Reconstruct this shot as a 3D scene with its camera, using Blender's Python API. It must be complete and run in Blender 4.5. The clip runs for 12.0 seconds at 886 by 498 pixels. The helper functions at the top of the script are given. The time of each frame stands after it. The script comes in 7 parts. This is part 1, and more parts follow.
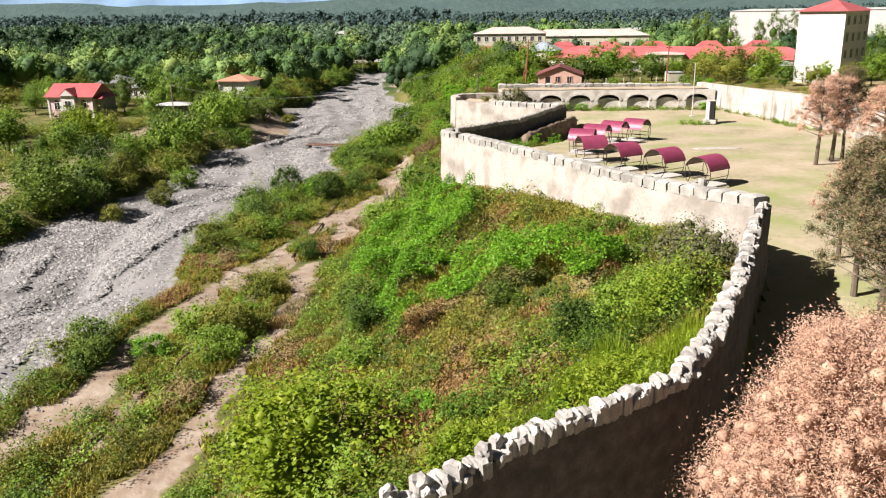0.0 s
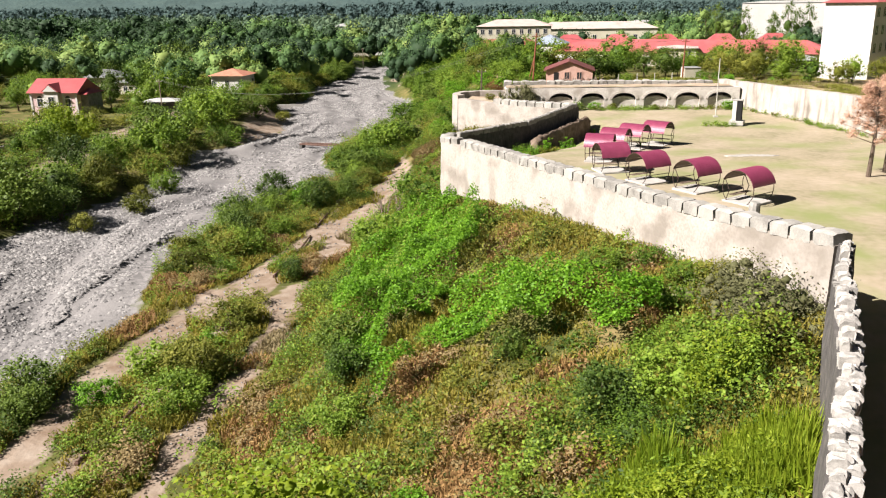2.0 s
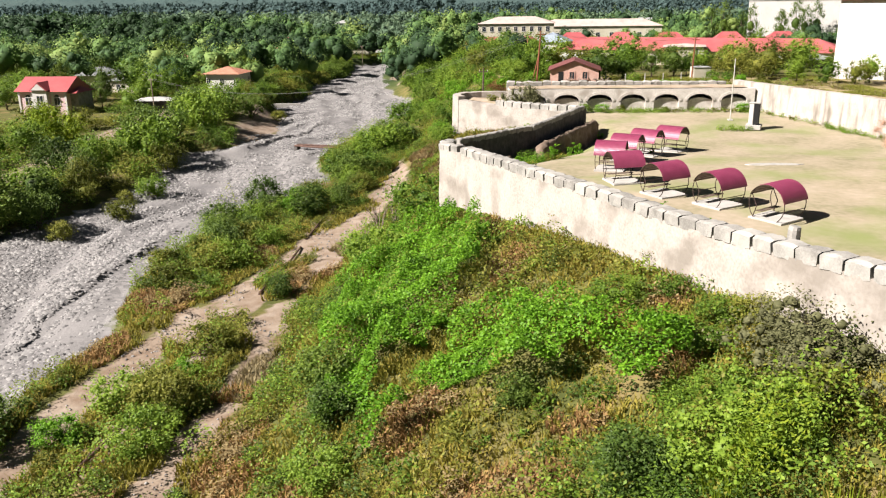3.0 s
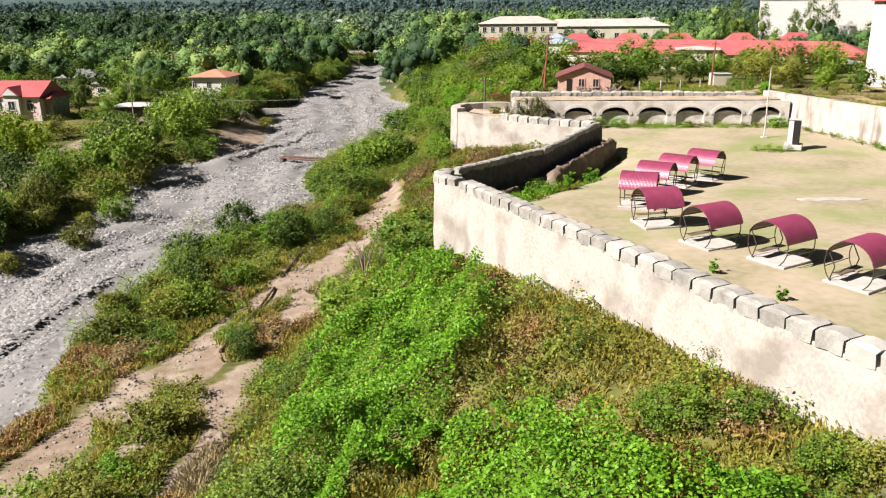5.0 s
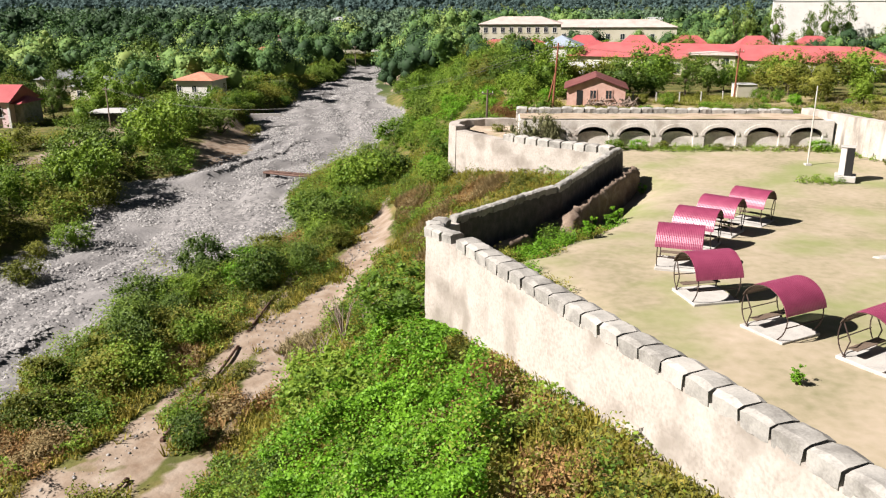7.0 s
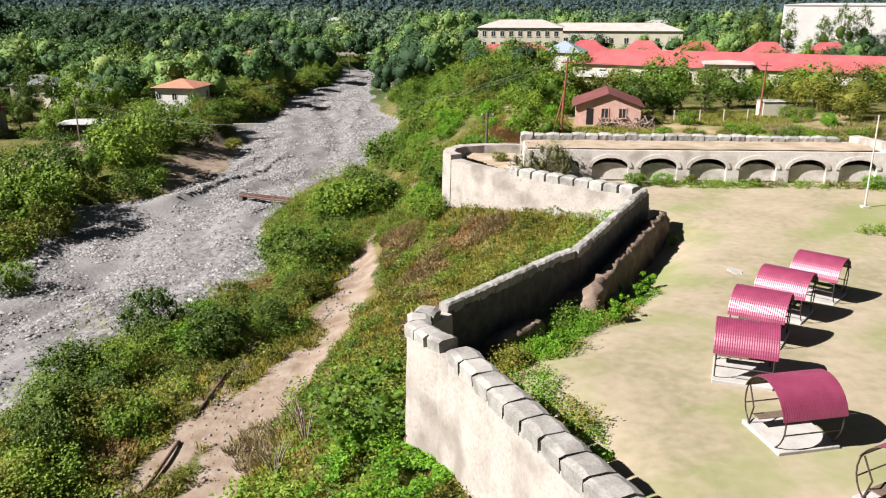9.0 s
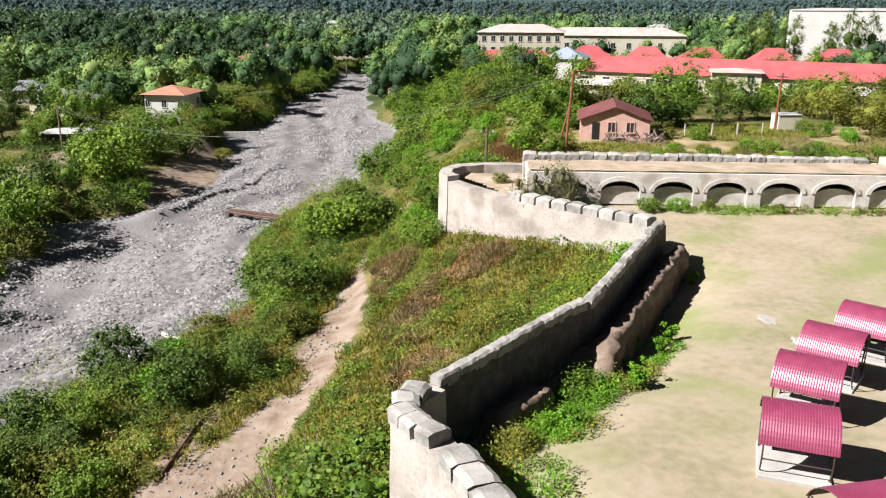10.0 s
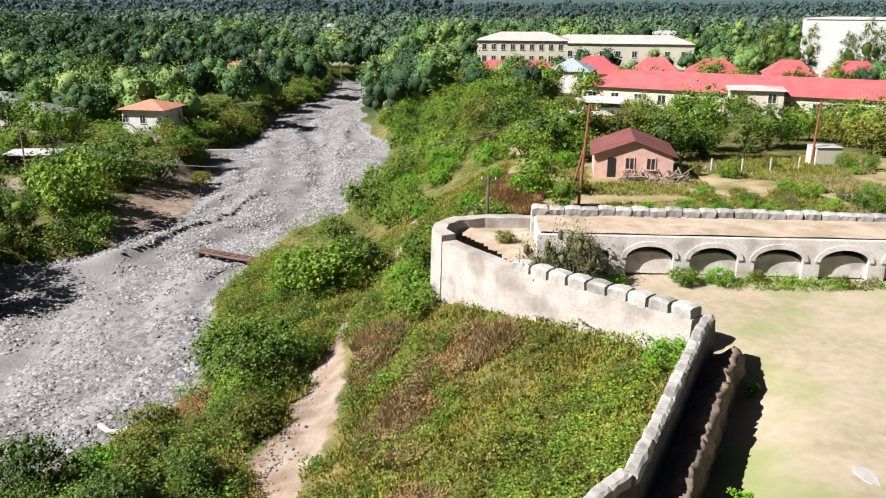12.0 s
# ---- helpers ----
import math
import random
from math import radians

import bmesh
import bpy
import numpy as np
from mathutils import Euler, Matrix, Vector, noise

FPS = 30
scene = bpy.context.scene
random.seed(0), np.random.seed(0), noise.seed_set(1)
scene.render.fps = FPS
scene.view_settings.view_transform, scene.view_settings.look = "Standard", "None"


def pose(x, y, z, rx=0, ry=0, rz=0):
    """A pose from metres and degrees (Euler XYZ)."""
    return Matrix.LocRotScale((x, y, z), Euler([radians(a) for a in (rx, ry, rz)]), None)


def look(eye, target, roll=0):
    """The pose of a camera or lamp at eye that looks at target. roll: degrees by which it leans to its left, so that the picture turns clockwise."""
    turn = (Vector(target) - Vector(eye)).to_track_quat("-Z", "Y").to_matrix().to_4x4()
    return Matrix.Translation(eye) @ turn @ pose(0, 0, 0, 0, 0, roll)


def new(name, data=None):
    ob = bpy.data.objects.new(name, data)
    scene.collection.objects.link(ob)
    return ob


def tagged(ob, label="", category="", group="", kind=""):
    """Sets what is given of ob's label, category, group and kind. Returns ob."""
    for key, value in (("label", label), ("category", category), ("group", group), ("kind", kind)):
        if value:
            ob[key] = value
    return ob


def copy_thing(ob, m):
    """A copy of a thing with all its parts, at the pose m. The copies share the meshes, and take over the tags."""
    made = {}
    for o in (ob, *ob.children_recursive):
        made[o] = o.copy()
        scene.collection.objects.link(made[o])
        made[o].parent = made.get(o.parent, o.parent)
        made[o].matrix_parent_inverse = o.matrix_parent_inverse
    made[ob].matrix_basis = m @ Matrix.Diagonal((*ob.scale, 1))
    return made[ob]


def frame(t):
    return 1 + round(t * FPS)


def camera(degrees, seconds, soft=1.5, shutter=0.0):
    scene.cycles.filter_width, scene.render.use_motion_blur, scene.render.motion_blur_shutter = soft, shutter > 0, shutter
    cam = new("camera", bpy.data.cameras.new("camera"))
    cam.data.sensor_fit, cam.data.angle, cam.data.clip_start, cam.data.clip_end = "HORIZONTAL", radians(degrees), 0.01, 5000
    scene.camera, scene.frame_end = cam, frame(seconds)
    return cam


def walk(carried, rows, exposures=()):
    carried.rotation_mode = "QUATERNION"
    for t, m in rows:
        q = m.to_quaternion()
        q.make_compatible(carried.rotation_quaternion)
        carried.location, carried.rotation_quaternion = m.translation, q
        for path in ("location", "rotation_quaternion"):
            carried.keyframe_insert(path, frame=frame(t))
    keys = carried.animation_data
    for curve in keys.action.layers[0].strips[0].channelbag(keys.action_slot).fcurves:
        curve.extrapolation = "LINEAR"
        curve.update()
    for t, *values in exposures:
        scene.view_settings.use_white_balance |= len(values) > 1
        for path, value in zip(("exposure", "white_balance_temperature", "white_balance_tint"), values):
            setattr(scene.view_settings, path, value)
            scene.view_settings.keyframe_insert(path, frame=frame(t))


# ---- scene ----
cam = camera(57.4, 12.0, soft=1.2)
PATH = [
    (0, (2.279, -1.639, 13.078), (2.146, 0.273, 12.506), -1.0),
    (0.5, (2.227, 0.224, 13.012), (2.092, 2.134, 12.435), -1.1),
    (1, (2.145, 2.351, 12.95), (2.009, 4.26, 12.37), -1.1),
    (1.5, (2.06, 4.56, 12.87), (1.921, 6.467, 12.286), -1.05),
    (2, (1.985, 6.9, 12.815), (1.845, 8.806, 12.227), -1.0),
    (2.5, (1.903, 9.33, 12.775), (1.762, 11.235, 12.184), -0.95),
    (3, (1.81, 11.88, 12.745), (1.668, 13.785, 12.15), -0.9),
    (5, (1.367, 22.446, 13.003), (1.226, 24.349, 12.404), -0.8),
    (5.5, (1.235, 25.079, 13.108), (1.094, 26.981, 12.506), -0.7),
    (6, (1.105, 27.723, 13.239), (0.965, 29.625, 12.636), -0.62),
    (6.5, (1.014, 30.385, 13.388), (0.875, 32.287, 12.784), -0.57),
    (7, (0.922, 33.069, 13.542), (0.783, 34.97, 12.937), -0.48),
    (9, (0.558, 44.157, 14.22), (0.425, 46.058, 13.614), -0.22),
    (9.5, (0.495, 46.921, 14.397), (0.363, 48.823, 13.793), -0.15),
    (10, (0.425, 49.732, 14.637), (0.294, 51.635, 14.036), -0.08),
    (10.5, (0.342, 52.499, 14.954), (0.211, 54.401, 14.352), -0.02),
    (11, (0.243, 55.218, 15.318), (0.114, 57.121, 14.716), 0.03),
    (11.5, (0.165, 57.974, 15.693), (0.035, 59.877, 15.092), 0.07),
    (12, (0.063, 60.814, 16.089), (-0.066, 62.718, 15.49), 0.1),
]
walk(cam, [(t, look(eye, target, roll)) for t, eye, target, roll in PATH], exposures=[(0, 1.52, 6550, 16), (6, 1.46, 6550, 16), (9, 1.4, 6300, 16), (12, 1.48, 6150, 16)])


# ---- light ----
SUN_FROM = Vector((-0.7, -0.28, 0.66)).normalized()
world = bpy.data.worlds.new("world")
scene.world = world
world.use_nodes = True
wn = world.node_tree.nodes
sky = wn.new("ShaderNodeTexSky")
sky.sky_type, sky.sun_disc = "NISHITA", False
sky.sun_elevation = math.asin(SUN_FROM.z)
sky.sun_rotation = math.atan2(SUN_FROM.x, SUN_FROM.y)
sky.air_density, sky.dust_density = 1.3, 2.0
world.node_tree.links.new(sky.outputs[0], wn["Background"].inputs[0])
wn["Background"].inputs[1].default_value = 0.0085
sun = new("sun", bpy.data.lights.new("sun", "SUN"))
sun.data.energy, sun.data.angle, sun.data.color = 5.0, radians(0.5), (1.0, 0.95, 0.86)
sun.matrix_world = look(SUN_FROM * 200, (0, 0, 0))


# ---- materials ----
def mat(name, shades, rough=0.9, scale=1.0, detail=0.0, bump=0.0, bump_scale=8.0, metal=0.0, leaf=0.0, island=0.0,
        each=0.0, stain=None, stain_scale=0.25, stain_amount=0.5, spec=0.3, fine=0.35, streak=1.0):
    """A surface of some shades, mixed by noise at two scales (scale, and ten times finer)."""
    m = bpy.data.materials.new(name)
    m.use_nodes = True
    n, ln = m.node_tree.nodes, m.node_tree.links
    bsdf, out = n["Principled BSDF"], n["Material Output"]
    pos = n.new("ShaderNodeNewGeometry")
    big = n.new("ShaderNodeTexNoise")
    big.inputs["Scale"].default_value, big.inputs["Detail"].default_value = scale, 5
    ln.new(pos.outputs["Position"], big.inputs["Vector"])
    small = n.new("ShaderNodeTexNoise")
    small.inputs["Scale"].default_value, small.inputs["Detail"].default_value = scale * 9, 4
    ln.new(pos.outputs["Position"], small.inputs["Vector"])
    mixed = n.new("ShaderNodeMix")
    mixed.inputs[0].default_value = fine
    ln.new(big.outputs["Fac"], mixed.inputs[2])
    ln.new(small.outputs["Fac"], mixed.inputs[3])
    value = mixed.outputs[0]
    if island:
        add = n.new("ShaderNodeMath")
        add.operation = "MULTIPLY_ADD"
        ln.new(pos.outputs["Random Per Island"], add.inputs[0])
        add.inputs[1].default_value = island
        sub = n.new("ShaderNodeMath")
        sub.operation = "SUBTRACT"
        ln.new(value, sub.inputs[0])
        sub.inputs[1].default_value = island / 2
        ln.new(sub.outputs[0], add.inputs[2])
        value = add.outputs[0]
    if each:
        info = n.new("ShaderNodeObjectInfo")
        add = n.new("ShaderNodeMath")
        add.operation = "MULTIPLY_ADD"
        ln.new(info.outputs["Random"], add.inputs[0])
        add.inputs[1].default_value = each
        sub = n.new("ShaderNodeMath")
        sub.operation = "SUBTRACT"
        ln.new(value, sub.inputs[0])
        sub.inputs[1].default_value = each / 2
        ln.new(sub.outputs[0], add.inputs[2])
        value = add.outputs[0]
    ramp = n.new("ShaderNodeValToRGB")
    el = ramp.color_ramp.elements
    lo, hi = 0.3, 0.7
    for k, c in enumerate(shades):
        at = lo + (hi - lo) * k / max(1, len(shades) - 1)
        e = el[k] if k < 2 else el.new(at)
        e.position, e.color = at, (*c, 1)
    ln.new(value, ramp.inputs["Fac"])
    colour = ramp.outputs["Color"]
    if stain:
        sn = n.new("ShaderNodeTexNoise")
        sn.inputs["Scale"].default_value, sn.inputs["Detail"].default_value = stain_scale, 6
        mp = n.new("ShaderNodeMapping")
        mp.inputs["Scale"].default_value = (1, 1, streak)
        ln.new(pos.outputs["Position"], mp.inputs["Vector"])
        ln.new(mp.outputs[0], sn.inputs["Vector"])
        sr = n.new("ShaderNodeValToRGB")
        sr.color_ramp.elements[0].position, sr.color_ramp.elements[1].position = 0.48, 0.66
        sr.color_ramp.elements[1].color = (stain_amount,) * 3 + (1,)
        ln.new(sn.outputs["Fac"], sr.inputs["Fac"])
        mx = n.new("ShaderNodeMix")
        mx.data_type = "RGBA"
        ln.new(sr.outputs["Color"], mx.inputs[0])
        ln.new(colour, mx.inputs[6])
        mx.inputs[7].default_value = (*stain, 1)
        colour = mx.outputs[2]
    ln.new(colour, bsdf.inputs["Base Color"])
    bsdf.inputs["Roughness"].default_value = rough
    bsdf.inputs["Metallic"].default_value = metal
    bsdf.inputs["Specular IOR Level"].default_value = spec
    if bump:
        bn = n.new("ShaderNodeTexNoise")
        bn.inputs["Scale"].default_value, bn.inputs["Detail"].default_value = bump_scale, 6
        ln.new(pos.outputs["Position"], bn.inputs["Vector"])
        bp = n.new("ShaderNodeBump")
        bp.inputs["Strength"].default_value, bp.inputs["Distance"].default_value = min(1, bump * 5), bump
        ln.new(bn.outputs["Fac"], bp.inputs["Height"])
        ln.new(bp.outputs["Normal"], bsdf.inputs["Normal"])
    if leaf:
        tr = n.new("ShaderNodeBsdfTranslucent")
        ln.new(colour, tr.inputs["Color"])
        ms = n.new("ShaderNodeMixShader")
        ms.inputs[0].default_value = leaf
        ln.new(bsdf.outputs[0], ms.inputs[1])
        ln.new(tr.outputs[0], ms.inputs[2])
        ln.new(ms.outputs[0], out.inputs["Surface"])
    return m


PLASTER = mat("lime_plaster", [(0.23, 0.206, 0.181), (0.319, 0.293, 0.264), (0.364, 0.341, 0.312)], scale=0.8, bump=0.05, bump_scale=4, fine=0.6,
              stain=(0.178, 0.158, 0.134), stain_scale=0.5, stain_amount=0.8)
# Lighter copy of lime_plaster: brightness the grazing sun lacks is put into the colour.
LIT_PLASTER = mat("lit_plaster", [(0.38, 0.355, 0.325), (0.5, 0.475, 0.44), (0.58, 0.555, 0.52)], scale=0.9, bump=0.04, bump_scale=4, fine=0.6, stain=(0.27, 0.235, 0.2), stain_scale=0.7, stain_amount=0.7)
SANDY = mat("sandy_earth", [(0.22, 0.165, 0.115), (0.32, 0.255, 0.19), (0.4, 0.335, 0.265)], scale=0.8, bump=0.05, bump_scale=5, stain=(0.17, 0.16, 0.075), stain_scale=0.6, stain_amount=0.6)
STREAKED = mat("streaked_plaster", [(0.255, 0.229, 0.201), (0.354, 0.326, 0.293), (0.404, 0.379, 0.347)], scale=0.8, bump=0.03, bump_scale=3,
               stain=(0.0972, 0.0851, 0.0689), stain_scale=1.1, stain_amount=0.75, streak=0.16)
STONE = mat("grey_stone", [(0.164, 0.158, 0.145), (0.266, 0.259, 0.24), (0.347, 0.335, 0.309)], scale=1.5, bump=0.04, bump_scale=7, each=0.25)
PALE_STONE = mat("pale_stone", [(0.17, 0.165, 0.155), (0.3, 0.29, 0.272), (0.42, 0.41, 0.385)], scale=3.5, bump=0.06, bump_scale=5, each=0.2)
# Dark stone of sheds and piers; on the fort walls it paints in shade.
DARK_SHADE_STONE = mat("dark_shade_stone", [(0.04, 0.038, 0.037), (0.075, 0.071, 0.068), (0.125, 0.116, 0.106)], scale=2.2, bump=0.08, bump_scale=5)
EARTH = mat("earth", [(0.085, 0.06, 0.045), (0.15, 0.112, 0.084), (0.24, 0.19, 0.148)], scale=1.2, bump=0.06, bump_scale=4)
LEAF_BRIGHT = mat("bright_leaves", [(0.058, 0.15, 0.007), (0.12, 0.275, 0.013), (0.19, 0.385, 0.022)], rough=0.6, scale=0.5, leaf=0.4, island=0.3)
LEAF_LIME = mat("lime_leaves", [(0.118, 0.19, 0.011), (0.2, 0.282, 0.017), (0.285, 0.35, 0.028)], rough=0.6, scale=0.5, leaf=0.5, island=0.3)
LEAF_MID = mat("green_leaves", [(0.056, 0.115, 0.011), (0.125, 0.215, 0.02), (0.21, 0.31, 0.034)], rough=0.6, scale=0.3, leaf=0.4, island=0.3, each=0.3)
LEAF_OLIVE = mat("olive_leaves", [(0.078, 0.096, 0.012), (0.15, 0.168, 0.02), (0.232, 0.236, 0.04)], rough=0.65, scale=0.3, leaf=0.4, island=0.3, each=0.3)
LEAF_DARK = mat("dark_leaves", [(0.04, 0.078, 0.0115), (0.082, 0.138, 0.018), (0.14, 0.208, 0.029)], rough=0.6, scale=0.3, leaf=0.35, island=0.3, each=0.3)
LEAF_GREY = mat("grey_green_leaves", [(0.095, 0.1, 0.042), (0.14, 0.145, 0.066), (0.195, 0.195, 0.096)], rough=0.7, scale=0.6, leaf=0.4, island=0.4)
DRY_WEED = mat("dry_weeds", [(0.15, 0.082, 0.03), (0.235, 0.135, 0.05), (0.31, 0.205, 0.078)], rough=0.8, scale=0.4, leaf=0.2, island=0.3)
OLIVE_WEED = mat("olive_weeds", [(0.125, 0.128, 0.015), (0.212, 0.194, 0.026), (0.305, 0.25, 0.05)], rough=0.8, scale=0.4, leaf=0.35, island=0.35)
TAN_WEED = mat("tan_weeds", [(0.15, 0.11, 0.045), (0.225, 0.17, 0.075), (0.29, 0.225, 0.11)], rough=0.85, scale=0.5, leaf=0.25, island=0.4)
STRAW = mat("straw", [(0.183, 0.145, 0.0695), (0.258, 0.209, 0.107), (0.295, 0.258, 0.15)], rough=0.85, scale=0.6, leaf=0.2, island=0.3)
DEAD_NEEDLE = mat("dead_needles", [(0.36, 0.215, 0.15), (0.5, 0.325, 0.235), (0.6, 0.42, 0.315)], rough=0.85, scale=1.4, leaf=0.35, island=0.16)
PINE_NEEDLE = mat("pine_needles", [(0.0468, 0.0624, 0.0234), (0.109, 0.109, 0.0468), (0.265, 0.172, 0.101)], rough=0.8, scale=0.4, leaf=0.2, island=0.4)
BARK = mat("bark", [(0.0569, 0.0411, 0.0316), (0.101, 0.0758, 0.0569), (0.139, 0.113, 0.0883)], scale=4, bump=0.03, bump_scale=12)
DEAD_WOOD = mat("dead_wood", [(0.126, 0.0948, 0.0758), (0.203, 0.158, 0.126), (0.253, 0.208, 0.177)], scale=4)
ROCK = mat("river_stone", [(0.1, 0.098, 0.098), (0.17, 0.167, 0.166), (0.255, 0.249, 0.243)], scale=2, island=0.6, bump=0.02, bump_scale=9)
# Distance haze is put into the base colours of foothills and mountains.
HAZY_HILL_LEAF = mat("hazy_wooded_hill", [(0.042, 0.078, 0.082), (0.062, 0.104, 0.1), (0.088, 0.135, 0.122)], rough=1, leaf=0.3, scale=0.02, fine=0.6, bump=6, bump_scale=0.05)
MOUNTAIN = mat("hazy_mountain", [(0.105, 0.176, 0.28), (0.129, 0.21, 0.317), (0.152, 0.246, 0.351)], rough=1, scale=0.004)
MAROON = mat("maroon_sheet_metal", [(0.165, 0.024, 0.058), (0.205, 0.034, 0.076), (0.245, 0.046, 0.096)], rough=0.4, scale=2, spec=0.8, metal=0.1)
UNDER = mat("dark_boards", [(0.081, 0.0567, 0.0405), (0.13, 0.0972, 0.0729)], scale=5)
STEEL = mat("brown_tube_steel", [(0.0405, 0.0284, 0.0243), (0.0729, 0.0486, 0.0405)], rough=0.5, scale=6, metal=0.3)
CONCRETE = mat("concrete", [(0.247, 0.241, 0.226), (0.333, 0.322, 0.301), (0.387, 0.376, 0.354)], scale=1.5, bump=0.01, bump_scale=9)
RED_ROOF = mat("red_roof_metal", [(0.26, 0.055, 0.06), (0.31, 0.075, 0.08), (0.36, 0.10, 0.10)], rough=0.5, scale=0.4, each=0.2)
ORANGE_ROOF = mat("orange_roof_tiles", [(0.291, 0.113, 0.0695), (0.366, 0.164, 0.108), (0.417, 0.215, 0.151)], rough=0.8, scale=1.2, each=0.2)
BROWN_ROOF = mat("brown_roof_sheet", [(0.1, 0.033, 0.031), (0.14, 0.05, 0.047), (0.175, 0.07, 0.064)], rough=0.6, scale=0.8)
SLATE_ROOF = mat("slate_roof_sheet", [(0.12, 0.13, 0.135), (0.17, 0.178, 0.182), (0.22, 0.225, 0.225)], rough=0.7, scale=0.7, each=0.2)
GREY_ROOF = mat("grey_roof_sheet", [(0.228, 0.24, 0.24), (0.316, 0.322, 0.316), (0.379, 0.379, 0.366)], rough=0.6, scale=0.7, each=0.25)
PINK_ROOF = mat("faded_roof", [(0.291, 0.228, 0.203), (0.366, 0.303, 0.278), (0.417, 0.366, 0.341)], rough=0.8, scale=0.4)
BLUE_ROOF = mat("blue_grey_roof", [(0.208, 0.253, 0.316), (0.266, 0.309, 0.366)], rough=0.5, scale=0.5)
BRICK_PAINT = mat("pink_brick", [(0.38, 0.22, 0.18), (0.47, 0.3, 0.25), (0.52, 0.37, 0.32)], scale=1.5, bump=0.02, bump_scale=10)
CREAM = mat("cream_render", [(0.392, 0.36, 0.266), (0.455, 0.429, 0.341), (0.492, 0.467, 0.392)], scale=0.3)
WHITE = mat("white_render", [(0.442, 0.436, 0.417), (0.505, 0.499, 0.48), (0.531, 0.524, 0.512)], scale=0.3)
PINKISH = mat("pinkish_render", [(0.47, 0.335, 0.345), (0.55, 0.405, 0.415), (0.6, 0.47, 0.475)], scale=0.4)
GLASS = mat("dark_window", [(0.0162, 0.0203, 0.0243), (0.0324, 0.0405, 0.0486)], rough=0.15, scale=1, spec=0.5)
DARK = mat("dark_opening", [(0.00972, 0.00972, 0.00972), (0.0162, 0.0162, 0.0162)], scale=1)
RUST = mat("rusty_steel", [(0.0569, 0.0316, 0.024), (0.0948, 0.0537, 0.0411), (0.139, 0.0818, 0.0632)], scale=2, rough=0.8)
POLE_RED = mat("red_brown_pole", [(0.164, 0.0569, 0.0316), (0.228, 0.0883, 0.0505)], scale=2)
PALE_POST = mat("pale_post", [(0.379, 0.366, 0.329), (0.455, 0.442, 0.411)], scale=2)
WIRE = mat("wire", [(0.13, 0.13, 0.121), (0.162, 0.162, 0.154)], scale=2)


# ---- mesh helpers ----
def link_bm(name, bm, material, smooth=False):
    me = bpy.data.meshes.new(name)
    bm.to_mesh(me)
    bm.free()
    me.materials.append(material)
    if smooth:
        me.polygons.foreach_set("use_smooth", [True] * len(me.polygons))
    return new(name, me)


def part(name, bm, material, parent, label="", smooth=False):
    ob = link_bm(name, bm, material, smooth)
    ob.parent = parent
    if label:
        ob["label"] = label
    return ob


def mesh_np(name, verts, faces, material, smooth=False):
    """A mesh from arrays: verts (n, 3), faces (m, 3 or 4)."""
    verts, faces = np.asarray(verts, np.float32), np.asarray(faces, np.int32)
    me = bpy.data.meshes.new(name)
    k = faces.shape[1]
    me.vertices.add(len(verts))
    me.vertices.foreach_set("co", verts.ravel())
    me.loops.add(faces.size)
    me.loops.foreach_set("vertex_index", faces.ravel())
    me.polygons.add(len(faces))
    me.polygons.foreach_set("loop_start", np.arange(len(faces), dtype=np.int32) * k)
    me.polygons.foreach_set("loop_total", np.full(len(faces), k, np.int32))
    if smooth:
        me.polygons.foreach_set("use_smooth", np.ones(len(faces), bool))
    me.update(calc_edges=True)
    me.materials.append(material)
    return me


def empty(name, m=None):
    ob = new(name)
    ob.empty_display_size = 0.2
    if m is not None:
        ob.matrix_basis = m
    return ob


def box(bm, x0, x1, y0, y1, z0, z1):
    vs = [bm.verts.new((x, y, z)) for z in (z0, z1) for x, y in ((x0, y0), (x1, y0), (x1, y1), (x0, y1))]
    for f in ((3, 2, 1, 0), (4, 5, 6, 7), (0, 1, 5, 4), (1, 2, 6, 5), (2, 3, 7, 6), (3, 0, 4, 7)):
        bm.faces.new([vs[i] for i in f])
    return vs


def box_bm(x0, x1, y0, y1, z0, z1, bevel=0.0):
    bm = bmesh.new()
    box(bm, x0, x1, y0, y1, z0, z1)
    if bevel:
        bmesh.ops.bevel(bm, geom=bm.edges[:], offset=bevel, segments=1, affect="EDGES")
    return bm


def tube(bm, pts, r0, r1=None, sides=6):
    """A tapering tube along points."""
    r1 = r0 if r1 is None else r1
    pts = [Vector(p) for p in pts]
    rings = []
    for i, p in enumerate(pts):
        d = (pts[min(i + 1, len(pts) - 1)] - pts[max(i - 1, 0)]).normalized()
        a = d.cross(Vector((0.31, 0.17, 0.93)) if abs(d.z) < 0.9 else Vector((1, 0, 0))).normalized()
        b = d.cross(a)
        r = r0 + (r1 - r0) * i / max(1, len(pts) - 1)
        rings.append([bm.verts.new(p + (a * math.cos(t) + b * math.sin(t)) * r) for t in [2 * math.pi * k / sides for k in range(sides)]])
    for A, B in zip(rings, rings[1:]):
        for k in range(sides):
            bm.faces.new((A[k], A[(k + 1) % sides], B[(k + 1) % sides], B[k]))
    bm.faces.new(rings[0][::-1])
    bm.faces.new(rings[-1])
    return bm


def lattice(ix, iy, seed):
    h = (ix * 374761393 + iy * 668265263 + seed * 974711) & 0x7FFFFFFF
    h = ((h ^ (h >> 13)) * 1274126177) & 0x7FFFFFFF
    return ((h ^ (h >> 16)) & 0xFFFF) / 65535.0


